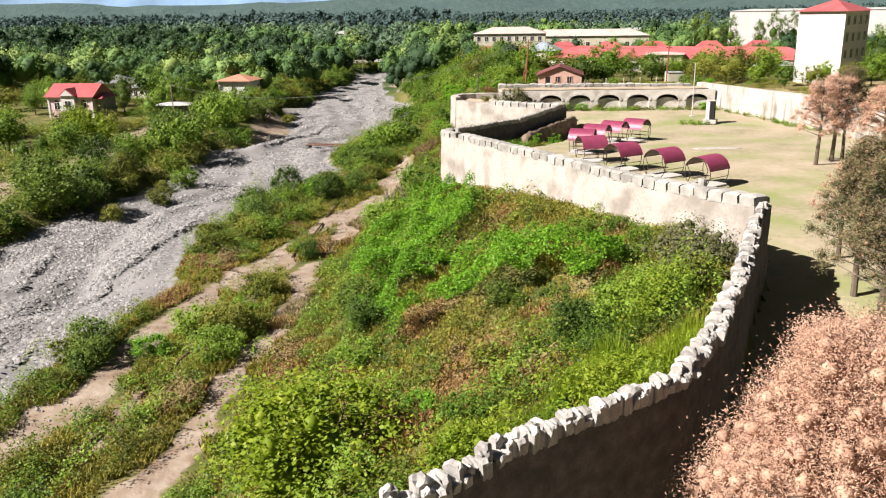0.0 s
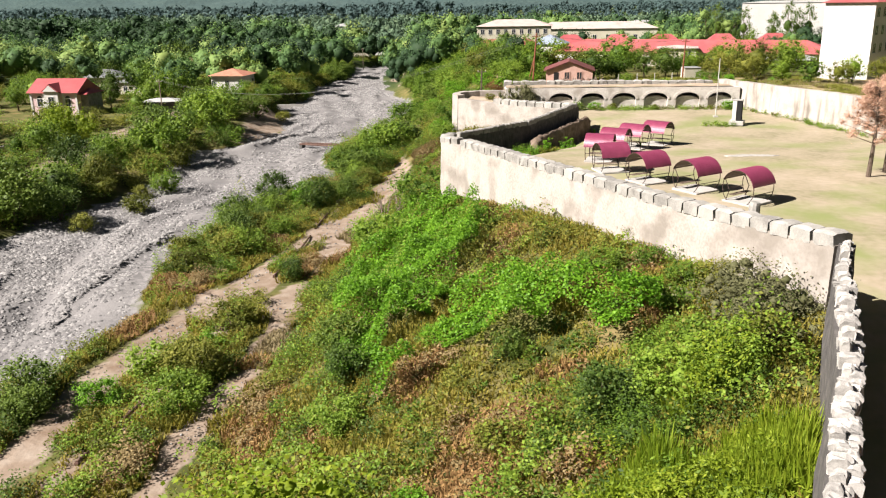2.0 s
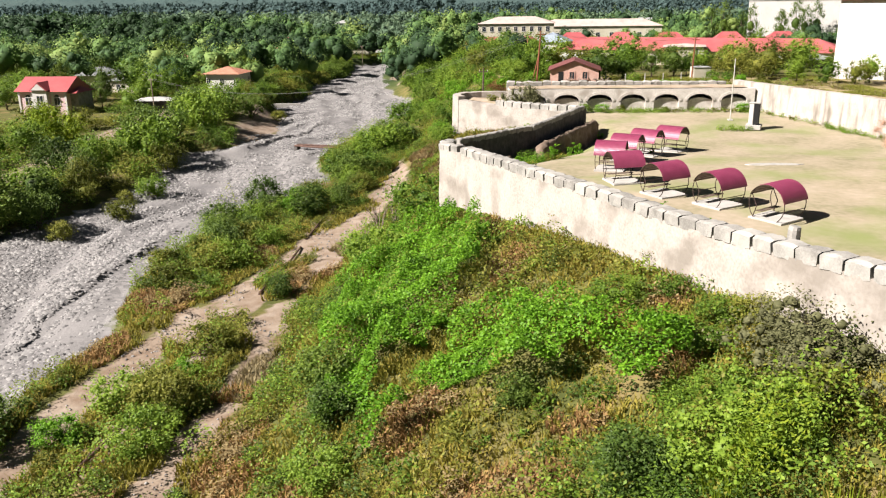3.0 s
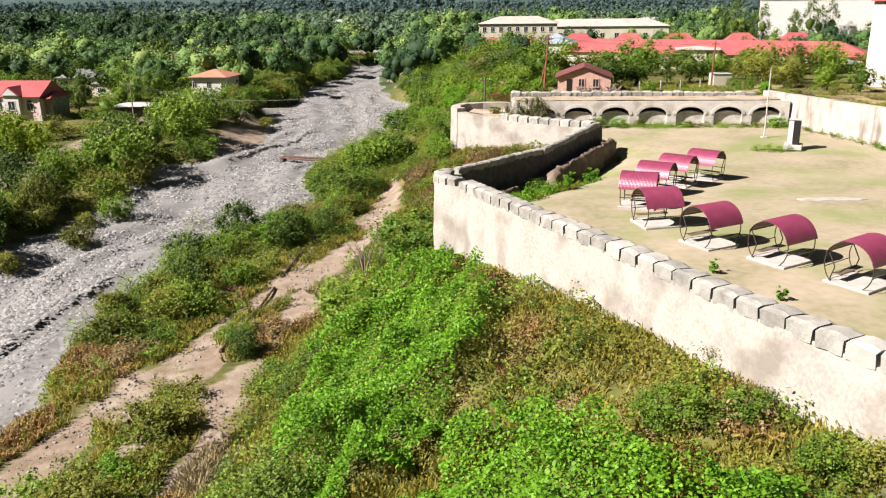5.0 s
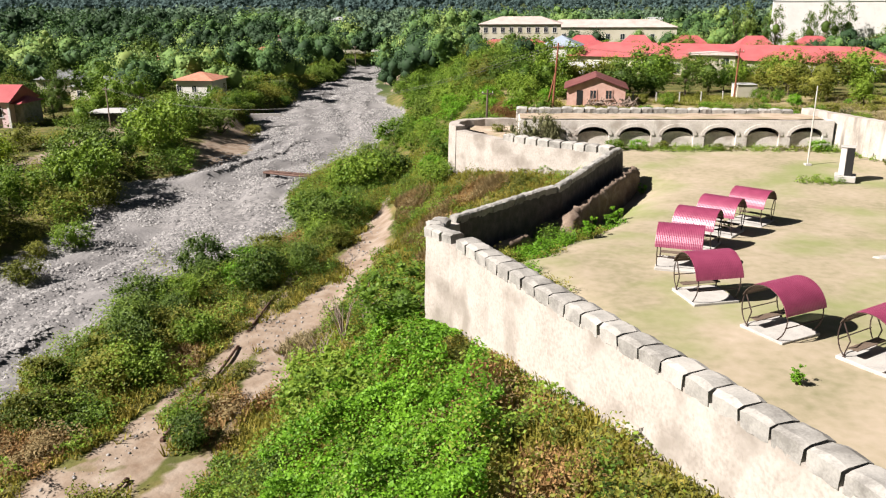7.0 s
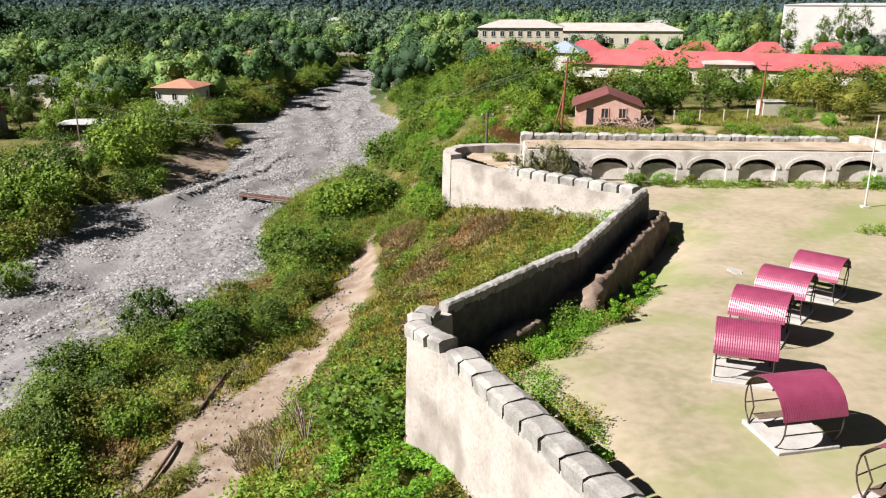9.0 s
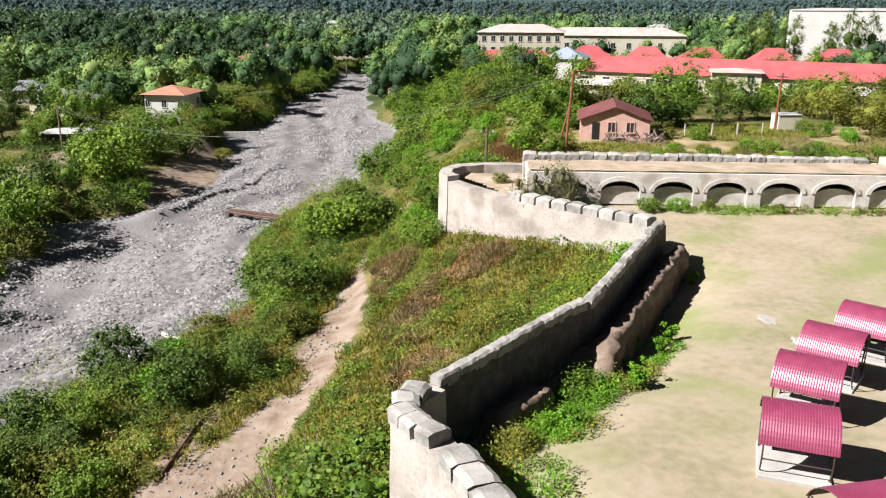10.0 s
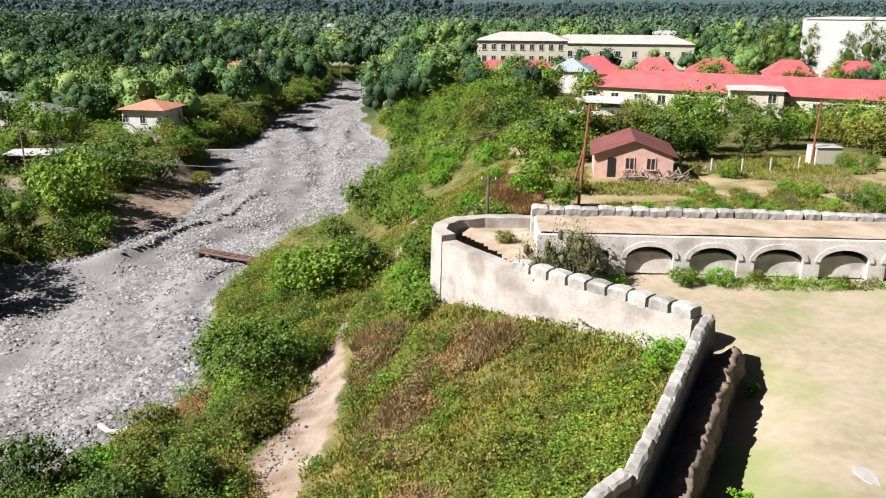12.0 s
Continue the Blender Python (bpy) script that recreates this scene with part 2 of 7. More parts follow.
def vnoise(x, y, size, seed=0):
    """Smooth noise of 0 to 1 over the plan, with lumps of that size."""
    x, y = np.asarray(x, float) / size, np.asarray(y, float) / size
    ix, iy = np.floor(x).astype(np.int64), np.floor(y).astype(np.int64)
    fx, fy = x - ix, y - iy
    fx, fy = fx * fx * (3 - 2 * fx), fy * fy * (3 - 2 * fy)
    a, b = lattice(ix, iy, seed), lattice(ix + 1, iy, seed)
    c, d = lattice(ix, iy + 1, seed), lattice(ix + 1, iy + 1, seed)
    return (a * (1 - fx) + b * fx) * (1 - fy) + (c * (1 - fx) + d * fx) * fy


def smooth01(t):
    t = np.clip(t, 0, 1)
    return t * t * (3 - 2 * t)


# ---- the lie of the land ----
def line(*pairs):
    ys, vs = [p[0] for p in pairs], [p[1] for p in pairs]
    return lambda y: np.interp(y, ys, vs)


bank_right_line = line((0, -28), (40, -27), (44, -28.4), (52, -26.5), (62, -26), (73, -28.8), (80, -28), (88, -29.3), (95, -27), (100, -23), (105, -21.4), (109, -20.2),
                       (115, -20.6), (122, -24), (128, -25), (134, -24), (146, -25.4), (152, -22), (157, -19.2), (167, -19.6), (177, -20.6), (190, -18.5), (203, -17.4),
                       (214, -20.3), (230, -25.2), (248, -31), (291, -38.5), (340, -44.3), (400, -48.6), (430, -50))
bank_left_line = line((0, -47), (60, -48.5), (86, -48.8), (100, -48), (106, -46.2), (116, -44.4), (124, -47.5), (134, -51), (140, -45.6), (150, -43.4), (160, -40.9),
                      (173, -41.6), (192, -48), (207, -52.6), (222, -50.2), (242, -52), (262, -55), (285, -57.3), (305, -54.2), (330, -57), (370, -62), (412, -53), (430, -50))
river_z = line((0, -10.3), (145, -10.6), (216, -12.7), (345, -15.5), (430, -16.3), (800, -20))
fort_x = line((-40, -20), (5, -10), (9.4, -4.2), (11.8, -0.6), (12.7, 0.8), (14.5, 2.4), (15.9, 4.2), (18.0, 6.9), (21.4, 8.7), (24.6, 10.0), (26.0, 10.7), (33.3, 13.4), (37.5, 15.4), (70.9, -1.3), (71.6, -2.2), (72.6, -2.9), (73.8, -2.6), (75.4, -1.2),
              (77.3, 0.1), (79, 1.2), (82.5, 3.6), (83.6, 4.6), (85.8, 5.55), (89.5, 7.05), (95.1, 9.3), (98.5, 10.4), (101.5, 6.9), (106.3, 0.9), (112.8, -3.8), (116, -1.8), (125, 0), (140, 2), (200, -4), (250, -14), (300, -24), (360, -34))
fort_base = line((-40, -3), (8, -2.0), (18, 0.2), (25, 0.3), (37, 0.9), (43, 0.8), (46, 0.4), (53, 0.2), (56, -0.1), (60, -0.65), (66, -1.5), (71, -2.6), (74, -3.2), (80, -2.2), (85, -1.2), (98, -0.8), (102.6, -1.35), (106.5, -2.0),
                 (110.8, -2.9), (113, -4.0), (116, -2.6), (125, 0.2), (140, 0.6), (200, -2.5), (300, -6), (360, -9))
toe_x = line((0, -12), (85, -12), (100, -10.5), (116, -11.5), (130, -10), (150, -15), (178, -11), (192, -13.5), (220, -22), (250, -28), (300, -34), (360, -40))
toe_z = line((0, -9.2), (60, -9.2), (85, -8.9), (100, -8), (116, -7.8), (140, -8.6), (180, -9.8), (220, -11.2), (300, -13.5), (360, -15))
plateau = line((0, -0.15), (100, -0.15), (113, 0.3), (136, 0), (208, -3), (285, -5), (400, -8), (800, -20))
terrace = line((0, -8.6), (200, -8.8), (350, -13), (800, -20))


def bank_right(y):
    y = np.asarray(y, float)
    return bank_right_line(y) + 2.2 * (vnoise(y, 0 * y, 8, 142) - 0.5) + 0.9 * (vnoise(y, 0 * y, 2.2, 143) - 0.5)


def bank_left(y):
    y = np.asarray(y, float)
    return bank_left_line(y) + 3.4 * (vnoise(y, 0 * y, 9, 140) - 0.5) + 1.2 * (vnoise(y, 0 * y, 2.4, 141) - 0.5)


def land(x, y):
    """The height of the ground outside the fortress."""
    x, y = np.broadcast_arrays(np.asarray(x, float), np.asarray(y, float))
    xr, xl, xf, xt = bank_right(y), bank_left(y), fort_x(y), toe_x(y)
    zr, zt, zf = river_z(y), toe_z(y), fort_base(y)
    bed = zr + 0.5 * (vnoise(x, y, 7, 1) - 0.5) + 0.25 * (vnoise(x, y, 2.2, 2) - 0.5)
    bed = bed + 0.55 * (vnoise(x - 0.5 * (xl + xr), y * 0.2, 2.6, 33) - 0.5)
    step = vnoise(x - 0.5 * (xl + xr) + 2 * vnoise(x, y, 9, 36), y * 0.16, 5.0, 34)
    bed = bed + 0.45 * smooth01((step - 0.5) * 12) - 0.3 * smooth01((step - 0.72) * 12)
    bed = bed - 0.7 * np.exp(-((x - (xl * 0.45 + xr * 0.55) - 4 * np.sin(y / 23)) / 2.2) ** 2)
    u = np.clip((x - xt) / np.maximum(xf - xt, 1), 0, 1)
    hill = zt + (zf - zt) * u * (1.25 - 0.25 * u) + 0.5 * (vnoise(x, y, 5, 3) - 0.5) * np.sin(np.pi * np.clip(u, 0.05, 0.95))
    low = (zr + 0.9) + (zt - zr - 0.9) * np.clip((x - xr - 1) / np.maximum(xt - xr - 1, 1), 0, 1) + 0.3 * (vnoise(x, y, 4, 4) - 0.5)
    right = np.where(x > xt, hill, low)
    z = np.where(x > xr - 1, bed + (right - bed) * smooth01((x - xr + 0.6) / 1.6), bed)
    tl = terrace(y) + 0.5 * (vnoise(x, y, 9, 5) - 0.5)
    z = np.where(x < xl + 1, bed + (tl - bed) * smooth01((xl + 0.5 - x) / (1.6 + 4.5 * vnoise(x * 0, y, 13, 144) + 11 * np.exp(-((y - 165) / 16) ** 2))), z)
    # the plateau, and the hollow under the courtyard
    inside = (x > xf + 0.35)
    top = plateau(y) + 0.25 * (vnoise(x, y, 6, 6) - 0.5)
    court = (y < 112.2) & (x < 39.0)
    z = np.where(inside, np.where(court, -2.0, zf + (top - zf) * smooth01((x - xf) / 6)), z)
    z = np.where((x > xf) & (y >= 112.2) & (y < 119) & (x < 40), np.minimum(z, 0.2), z)
    # far country
    far = smooth01((y - 330) / 350)
    z = z * (1 - far) + (-20 + 3 * (vnoise(x, y, 120, 7) - 0.5)) * far
    z = z + 4.5 * smooth01((-52 - x) / 95) * smooth01((y - 322 + 0.12 * (x + 100)) / 75) * smooth01((900 - y) / 300) * (0.8 + 0.4 * vnoise(x, y, 90, 10))
    rise = np.clip((y - 1000 - 200 * vnoise(x, y, 500, 8)) / 2000, 0, 1)
    z = z + rise * (6 + 22 * vnoise(x, y, 700, 9)) * (1 + 0.0006 * np.abs(x + 100))
    return z


court_line = line((0, -1.5), (30, -1.3), (39, -0.2), (46, 0.0), (60, 0.1), (74, 0.0), (85, -0.5), (94, -0.65), (107, -0.3), (112, -0.3))


def court_z(x, y):
    """The height of the lawn."""
    x, y = np.broadcast_arrays(np.asarray(x, float), np.asarray(y, float))
    return court_line(y) - 1.35 * np.exp(-(np.maximum(x - fort_x(y) - 1.0, 0) / 2.6) ** 2) * smooth01((y - 62) / 7) * smooth01((100 - y) / 5) + 0.08 * (vnoise(x, y, 4, 11) - 0.5) + 0.04 * (vnoise(x, y, 1.2, 12) - 0.5)


def near_river(x, y):
    """How far inside the gravel bed: positive in it."""
    return np.minimum(x - bank_left(y), bank_right(y) - x)


def path_far(x, y, pts):
    """Distance in the plan to a polyline."""
    d = np.full(np.shape(x), 1e9)
    for (x0, y0), (x1, y1) in zip(pts, pts[1:]):
        dx, dy = x1 - x0, y1 - y0
        t = np.clip(((x - x0) * dx + (y - y0) * dy) / (dx * dx + dy * dy), 0, 1)
        d = np.minimum(d, np.hypot(x - x0 - t * dx, y - y0 - t * dy))
    return d


TRACK = [(-27, 20), (-25, 32), (-23.2, 38), (-22.4, 46), (-22.2, 54), (-21, 65), (-17.5, 78), (-14.6, 86.5), (-12.5, 93)]
FOOTPATH = [(-16, 24), (-14.8, 34), (-14.4, 43.5), (-13.2, 53), (-14.4, 62), (-13.5, 75), (-12.6, 84), (-10.6, 95), (-10.2, 101), (-11, 109), (-11.3, 119), (-9.6, 130), (-8.6, 137)]
BANK_DIRT = [(-43.5, 149), (-44, 156), (-44.5, 164), (-46.5, 173), (-48.5, 182)]
ROAD = [(-60, 60), (-61.4, 100), (-60.8, 122), (-63.5, 130), (-64.2, 145), (-64.6, 158), (-65.4, 168), (-65.6, 180), (-64, 190), (-60, 207)]


PIPE = [(-20.9, 28), (-20.6, 30.6), (-20, 34.1), (-19, 43.8), (-17.9, 56.5), (-16.9, 70), (-16.5, 78), (-16.5, 86.7), (-16.3, 96)]
DIRT = [(-14.4, 44.5, 1.3, 4.2), (-14.2, 49, 1.1, 3), (-13.3, 56, 1.5, 5), (-14.8, 63, 2.4, 2.2), (-20.2, 66, 2.6, 1.6), (-18.5, 70, 1.2, 3.2), (-13.4, 84, 2.8, 5), (-12.2, 89.5, 1.8, 3.2), (-22.9, 49, 1.5, 6),
        (-21.8, 58.5, 1.6, 4.5), (-10.8, 103, 1.3, 3.4), (-15.3, 83.5, 1.6, 3), (-20.5, 63, 2.0, 2.5), (-24.5, 38, 1.6, 5), (-11.4, 98, 1.7, 4.5), (-9.4, 131, 1.0, 5), (-7.6, 139, 1.2, 4), (-27.5, 262, 2.6, 9), (-33, 290, 3, 12), (-1.5, 124, 1.2, 4), (0.5, 128, 1.4, 4)]


def dirt_patch(x, y):
    """Trodden bare spots beside the tracks: positive inside."""
    v = np.full(np.shape(x), -9.0)
    for a, b, rx, ry in DIRT:
        v = np.maximum(v, 1 - np.hypot((x - a) / rx, (y - b) / ry))
    return v


def track_width(x, y, size, seed):
    return 0.35 + 1.85 * smooth01((vnoise(x, y, size, seed) - 0.26) * 2.2)


# ---- ground ----
def ground_material():
    m = bpy.data.materials.new("ground")
    m.use_nodes = True
    n, ln = m.node_tree.nodes, m.node_tree.links
    bsdf = n["Principled BSDF"]
    bsdf.inputs["Roughness"].default_value, bsdf.inputs["Specular IOR Level"].default_value = 0.95, 0.15
    pos = n.new("ShaderNodeNewGeometry")

    def noise_at(scale, detail=5):
        t = n.new("ShaderNodeTexNoise")
        t.inputs["Scale"].default_value, t.inputs["Detail"].default_value = scale, detail
        ln.new(pos.outputs["Position"], t.inputs["Vector"])
        return t.outputs["Fac"]

    def ramp(fac, *stops):
        r = n.new("ShaderNodeValToRGB")
        for k, (at, c) in enumerate(stops):
            e = r.color_ramp.elements[k] if k < 2 else r.color_ramp.elements.new(at)
            e.position, e.color = at, (*c, 1)
        ln.new(fac, r.inputs["Fac"])
        return r.outputs["Color"]

    def math_node(op, a, b):
        t = n.new("ShaderNodeMath")
        t.operation = op
        for k, v in enumerate((a, b)):
            if isinstance(v, (int, float)):
                t.inputs[k].default_value = v
            else:
                ln.new(v, t.inputs[k])
        return t.outputs[0]

    def mixed(fac, a, b):
        t = n.new("ShaderNodeMix")
        t.data_type = "RGBA"
        ln.new(fac, t.inputs[0])
        ln.new(a, t.inputs[6])
        ln.new(b, t.inputs[7])
        return t.outputs[2]

    def mask(name, ragged):
        a = n.new("ShaderNodeAttribute")
        a.attribute_name = name
        v = math_node("ADD", a.outputs["Fac"], math_node("MULTIPLY", math_node("SUBTRACT", noise_at(ragged), 0.5), 0.9))
        r = n.new("ShaderNodeMapRange")
        r.inputs["From Min"].default_value, r.inputs["From Max"].default_value = 0.4, 0.6
        ln.new(v, r.inputs["Value"])
        return r.outputs[0]

    soil = ramp(noise_at(0.35, 8), (0.3, (0.045, 0.055, 0.014)), (0.5, (0.085, 0.088, 0.025)), (0.7, (0.165, 0.125, 0.055)))
    grav_big = ramp(noise_at(0.16, 6), (0.35, (0.128, 0.124, 0.124)), (0.5, (0.172, 0.167, 0.166)), (0.68, (0.218, 0.211, 0.206)))
    vor = n.new("ShaderNodeTexVoronoi")
    vor.inputs["Scale"].default_value = 2.6
    ln.new(pos.outputs["Position"], vor.inputs["Vector"])
    speck = ramp(vor.outputs["Color"], (0.2, (0.085, 0.083, 0.083)), (0.5, (0.16, 0.156, 0.154)), (0.85, (0.25, 0.242, 0.236)))
    stony = math_node("MULTIPLY", ramp(noise_at(0.11, 4), (0.4, (0, 0, 0)), (0.62, (1, 1, 1))), 0.75)
    gravel = mixed(stony, grav_big, speck)
    dirt = ramp(noise_at(0.8, 6), (0.3, (0.158, 0.113, 0.08)), (0.5, (0.212, 0.166, 0.127)), (0.7, (0.262, 0.218, 0.176)))
    field = ramp(noise_at(0.3, 7), (0.32, (0.101, 0.108, 0.0316)), (0.5, (0.228, 0.183, 0.0948)), (0.68, (0.316, 0.253, 0.158)))
    wood = ramp(noise_at(0.05, 8), (0.3, (0.0234, 0.039, 0.0125)), (0.55, (0.0468, 0.0663, 0.0195)), (0.75, (0.125, 0.125, 0.0546)))
    c = mixed(mask("field", 0.5), soil, field)
    c = mixed(mask("wood", 0.2), c, wood)
    c = mixed(mask("bed", 0.7), c, gravel)
    c = mixed(mask("path", 0.9), c, dirt)
    ln.new(c, bsdf.inputs["Base Color"])
    b1 = n.new("ShaderNodeBump")
    b1.inputs["Strength"].default_value, b1.inputs["Distance"].default_value = 0.6, 0.12
    ln.new(noise_at(2.5, 8), b1.inputs["Height"])
    ln.new(b1.outputs["Normal"], bsdf.inputs["Normal"])
    return m


def steps(*stretches):
    out = []
    for a, b, d in stretches:
        out += list(np.arange(a, b, d))
    return np.array(out + [stretches[-1][1]])


def grid_faces(nx, ny):
    i = np.arange((ny - 1) * nx).reshape(ny - 1, nx)[:, :-1].ravel()
    return np.stack([i, i + 1, i + 1 + nx, i + nx], 1)


gx = steps((-3000, -600, 120), (-600, -200, 25), (-200, -110, 6), (-110, -60, 1.5), (-60, 40, 0.8), (40, 110, 2), (110, 260, 8), (260, 700, 30), (700, 3000, 120))
gy = steps((-60, 8, 2), (8, 150, 0.8), (150, 240, 1.5), (240, 400, 4), (400, 900, 16), (900, 4200, 70))
GX, GY = np.meshgrid(gx, gy)
fx_, fy_ = GX.ravel(), GY.ravel()
me = mesh_np("ground", np.stack([fx_, fy_, land(fx_, fy_)], 1), grid_faces(len(gx), len(gy)), ground_material(), smooth=True)
masks = {
    "bed": np.clip(0.5 + near_river(fx_, fy_) / 3, 0, 1) * (fy_ < 424),
    "path": np.clip(1.15 - np.minimum(np.minimum(np.minimum(path_far(fx_, fy_, TRACK) / track_width(fx_, fy_, 7, 130), path_far(fx_, fy_, FOOTPATH) / track_width(fx_, fy_, 6, 131)), np.minimum(0.75 - 1.2 * dirt_patch(fx_, fy_), path_far(fx_, fy_, PIPE) / 1.3)), np.minimum(path_far(fx_, fy_, ROAD) / 4.4, path_far(fx_, fy_, BANK_DIRT) / 5.6)), 0, 1),
    "field": ((fx_ > fort_x(fy_)) & (fy_ > 112) & (fy_ < 150)).astype(float) * 0.9,
    "wood": np.clip((fy_ - 230) / 40, 0, 1) * 1.0,
}
for key, v in masks.items():
    a = me.attributes.new(key, "FLOAT", "POINT")
    a.data.foreach_set("value", v.astype(np.float32))
tagged(new("ground", me), "valley floor with grey gravel riverbed, dirt tracks and overgrown banks", "ground", kind="structure")

# far ridges
def ridge(name, y0, height, seed, material, wave):
    xs = np.linspace(-3200, 3200, 161)
    rows = []
    for k in range(9):
        t = k / 8
        hgt = -60 + (height * (0.6 + 0.8 * vnoise(xs, xs * 0 + y0, wave, seed)) + 60) * t
        rows.append(np.stack([xs, np.full_like(xs, y0 + 500 * t) + 90 * vnoise(xs, xs * 0 + k * 77, 140, seed + 1), hgt + 14 * vnoise(xs, xs * 0 + k * 31, 90, seed + 2) * t], 1))
    return new(name, mesh_np(name, np.concatenate(rows), grid_faces(161, 9), material, smooth=True))


tagged(ridge("backdrop", 2000, 34, 25, HAZY_HILL_LEAF, 500), "haze-tinted wooded foothills at the end of the valley", "hills", kind="structure")
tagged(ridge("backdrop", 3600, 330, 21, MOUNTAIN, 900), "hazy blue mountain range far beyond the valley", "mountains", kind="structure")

# ---- courtyard ----
COURT_MAT = mat("dry_lawn", [(0.165, 0.156, 0.086), (0.262, 0.224, 0.154), (0.33, 0.276, 0.212)], scale=0.22, bump=0.03, bump_scale=6, fine=0.4,
                stain=(0.158, 0.19, 0.062), stain_scale=0.13, stain_amount=0.85)
cx, cy = np.arange(-8, 41.1, 0.55), np.arange(2, 110.6, 0.55)
CX, CY = np.meshgrid(cx, cy)
cz = court_z(CX, CY)
faces = grid_faces(len(cx), len(cy))
mid = (CX.ravel()[faces].mean(1), CY.ravel()[faces].mean(1))
keep = (mid[0] > fort_x(mid[1]) + 0.25) & (mid[0] < 40.2)
me = mesh_np("courtyard", np.stack([CX.ravel(), CY.ravel(), cz.ravel()], 1), faces[keep], COURT_MAT, smooth=True)
tagged(new("courtyard", me), "dry straw-coloured lawn inside the fortress walls", "lawn", kind="structure")


# ---- fortress walls ----
def resample(pts, step):
    pts = [Vector(p) for p in pts]
    out = []
    for a, b in zip(pts, pts[1:]):
        k = max(1, round((b - a).length / step))
        out += [a.lerp(b, i / k) for i in range(k)]
    return out + [pts[-1]]


def wall_run(name, pts, thick, label, material=PLASTER, rows=5, rough=0.06, cap=None):
    """A standing wall along points (x, y, top, base): inner and outer faces and a top."""
    ps = resample([Vector(p) for p in pts], 0.7)
    bm = bmesh.new()
    sections = []
    for i, p in enumerate(ps):
        a, b = ps[max(i - 1, 0)], ps[min(i + 1, len(ps) - 1)]
        d = Vector((b.x - a.x, b.y - a.y, 0)).normalized()
        nrm = Vector((-d.y, d.x, 0))
        ring = []
        for side in (1, -1):
            for k in range(rows + 1):
                t = k / rows if side == 1 else 1 - k / rows
                z = p.w + (p.z - p.w) * t
                batter = 0.12 * (1 - t) * max(0.0, p.z - p.w) / 4
                off = thick / 2 + batter + rough * (noise.noise((p.x * 0.9, p.y * 0.9, z * 0.9 + side * 7)))
                q = Vector((p.x, p.y, 0)) + nrm * side * off
                ring.append(bm.verts.new((q.x, q.y, z + (0.05 * noise.noise((p.x * 1.7, p.y * 1.7, side)) if 0 < t else 0))))
        sections.append(ring)
    w = len(sections[0])
    for A, B in zip(sections, sections[1:]):
        for k in range(w - 1):
            bm.faces.new((A[k], B[k], B[k + 1], A[k + 1]))
    bm.faces.new(sections[0])
    bm.faces.new(sections[-1][::-1])
    bmesh.ops.recalc_face_normals(bm, faces=bm.faces[:])
    ob = link_bm(name, bm, material)
    return tagged(ob, label, "wall", kind="structure")


def merlon_mesh(length, depth, height, material, seed, sag):
    rnd = random.Random(seed)
    bm = bmesh.new()
    nx = 4
    rows = []
    for i in range(nx + 1):
        x = -length / 2 + length * i / nx
        j = lambda s: rnd.uniform(-s, s)
        crown = height * (1 - sag * abs(2 * i / nx - 1) ** 3)
        rows.append([bm.verts.new((x + j(0.02), y + j(0.03), z + j(0.03))) for y, z in
                     ((-depth / 2, -0.1), (-depth / 2 - 0.03, crown * 0.8), (-depth * 0.3, crown), (depth * 0.3, crown * 1.02), (depth / 2 + 0.02, crown * 0.84), (depth / 2, -0.1))])
    for A, B in zip(rows, rows[1:]):
        for k in range(6):
            bm.faces.new((A[k], B[k], B[(k + 1) % 6], A[(k + 1) % 6]))
    bm.faces.new(rows[0][::-1])
    bm.faces.new(rows[-1])
    bmesh.ops.recalc_face_normals(bm, faces=bm.faces[:])
    me = bpy.data.meshes.new("merlon")
    bm.to_mesh(me)
    bm.free()
    me.materials.append(material)
    return me


def battlements(wall, pts, pitch, gap, depth, height, material, skip=(), ragged=0.0, sag=0.12):
    """Merlons along the wall's top, each a stone block of its own, with narrow slots between."""
    meshes = [merlon_mesh(pitch - gap, depth, height, material, s, sag) for s in range(5)]
    pts = [Vector(p[:3]) for p in pts]
    lens = [0.0]
    for a, b in zip(pts, pts[1:]):
        lens.append(lens[-1] + (b - a).length)
    k = 0
    s = pitch / 2
    while s < lens[-1] - pitch / 2:
        i = max(j for j in range(len(lens)) if lens[j] <= s)
        i = min(i, len(pts) - 2)
        p = pts[i].lerp(pts[i + 1], (s - lens[i]) / (lens[i + 1] - lens[i]))
        d = pts[i + 1] - pts[i]
        if k not in skip:
            ob = new("merlon", meshes[(k * 7 + 3) % 5])
            ob.parent = wall
            size = Matrix.Diagonal((1 + ragged * random.uniform(-0.2, 0.3), 1 + ragged * random.uniform(-0.35, 0.3), 1 + ragged * random.uniform(-0.7, 0.35), 1))
            ob.matrix_basis = pose(p.x + ragged * random.uniform(-0.08, 0.08), p.y, p.z, random.uniform(-1.5, 1.5) + ragged * random.uniform(-7, 7), -math.degrees(math.atan2(d.z, math.hypot(d.x, d.y))), math.degrees(math.atan2(d.y, d.x)) + random.uniform(-1.2, 1.2) + ragged * random.uniform(-9, 9)) @ size
        s += pitch
        k += 1


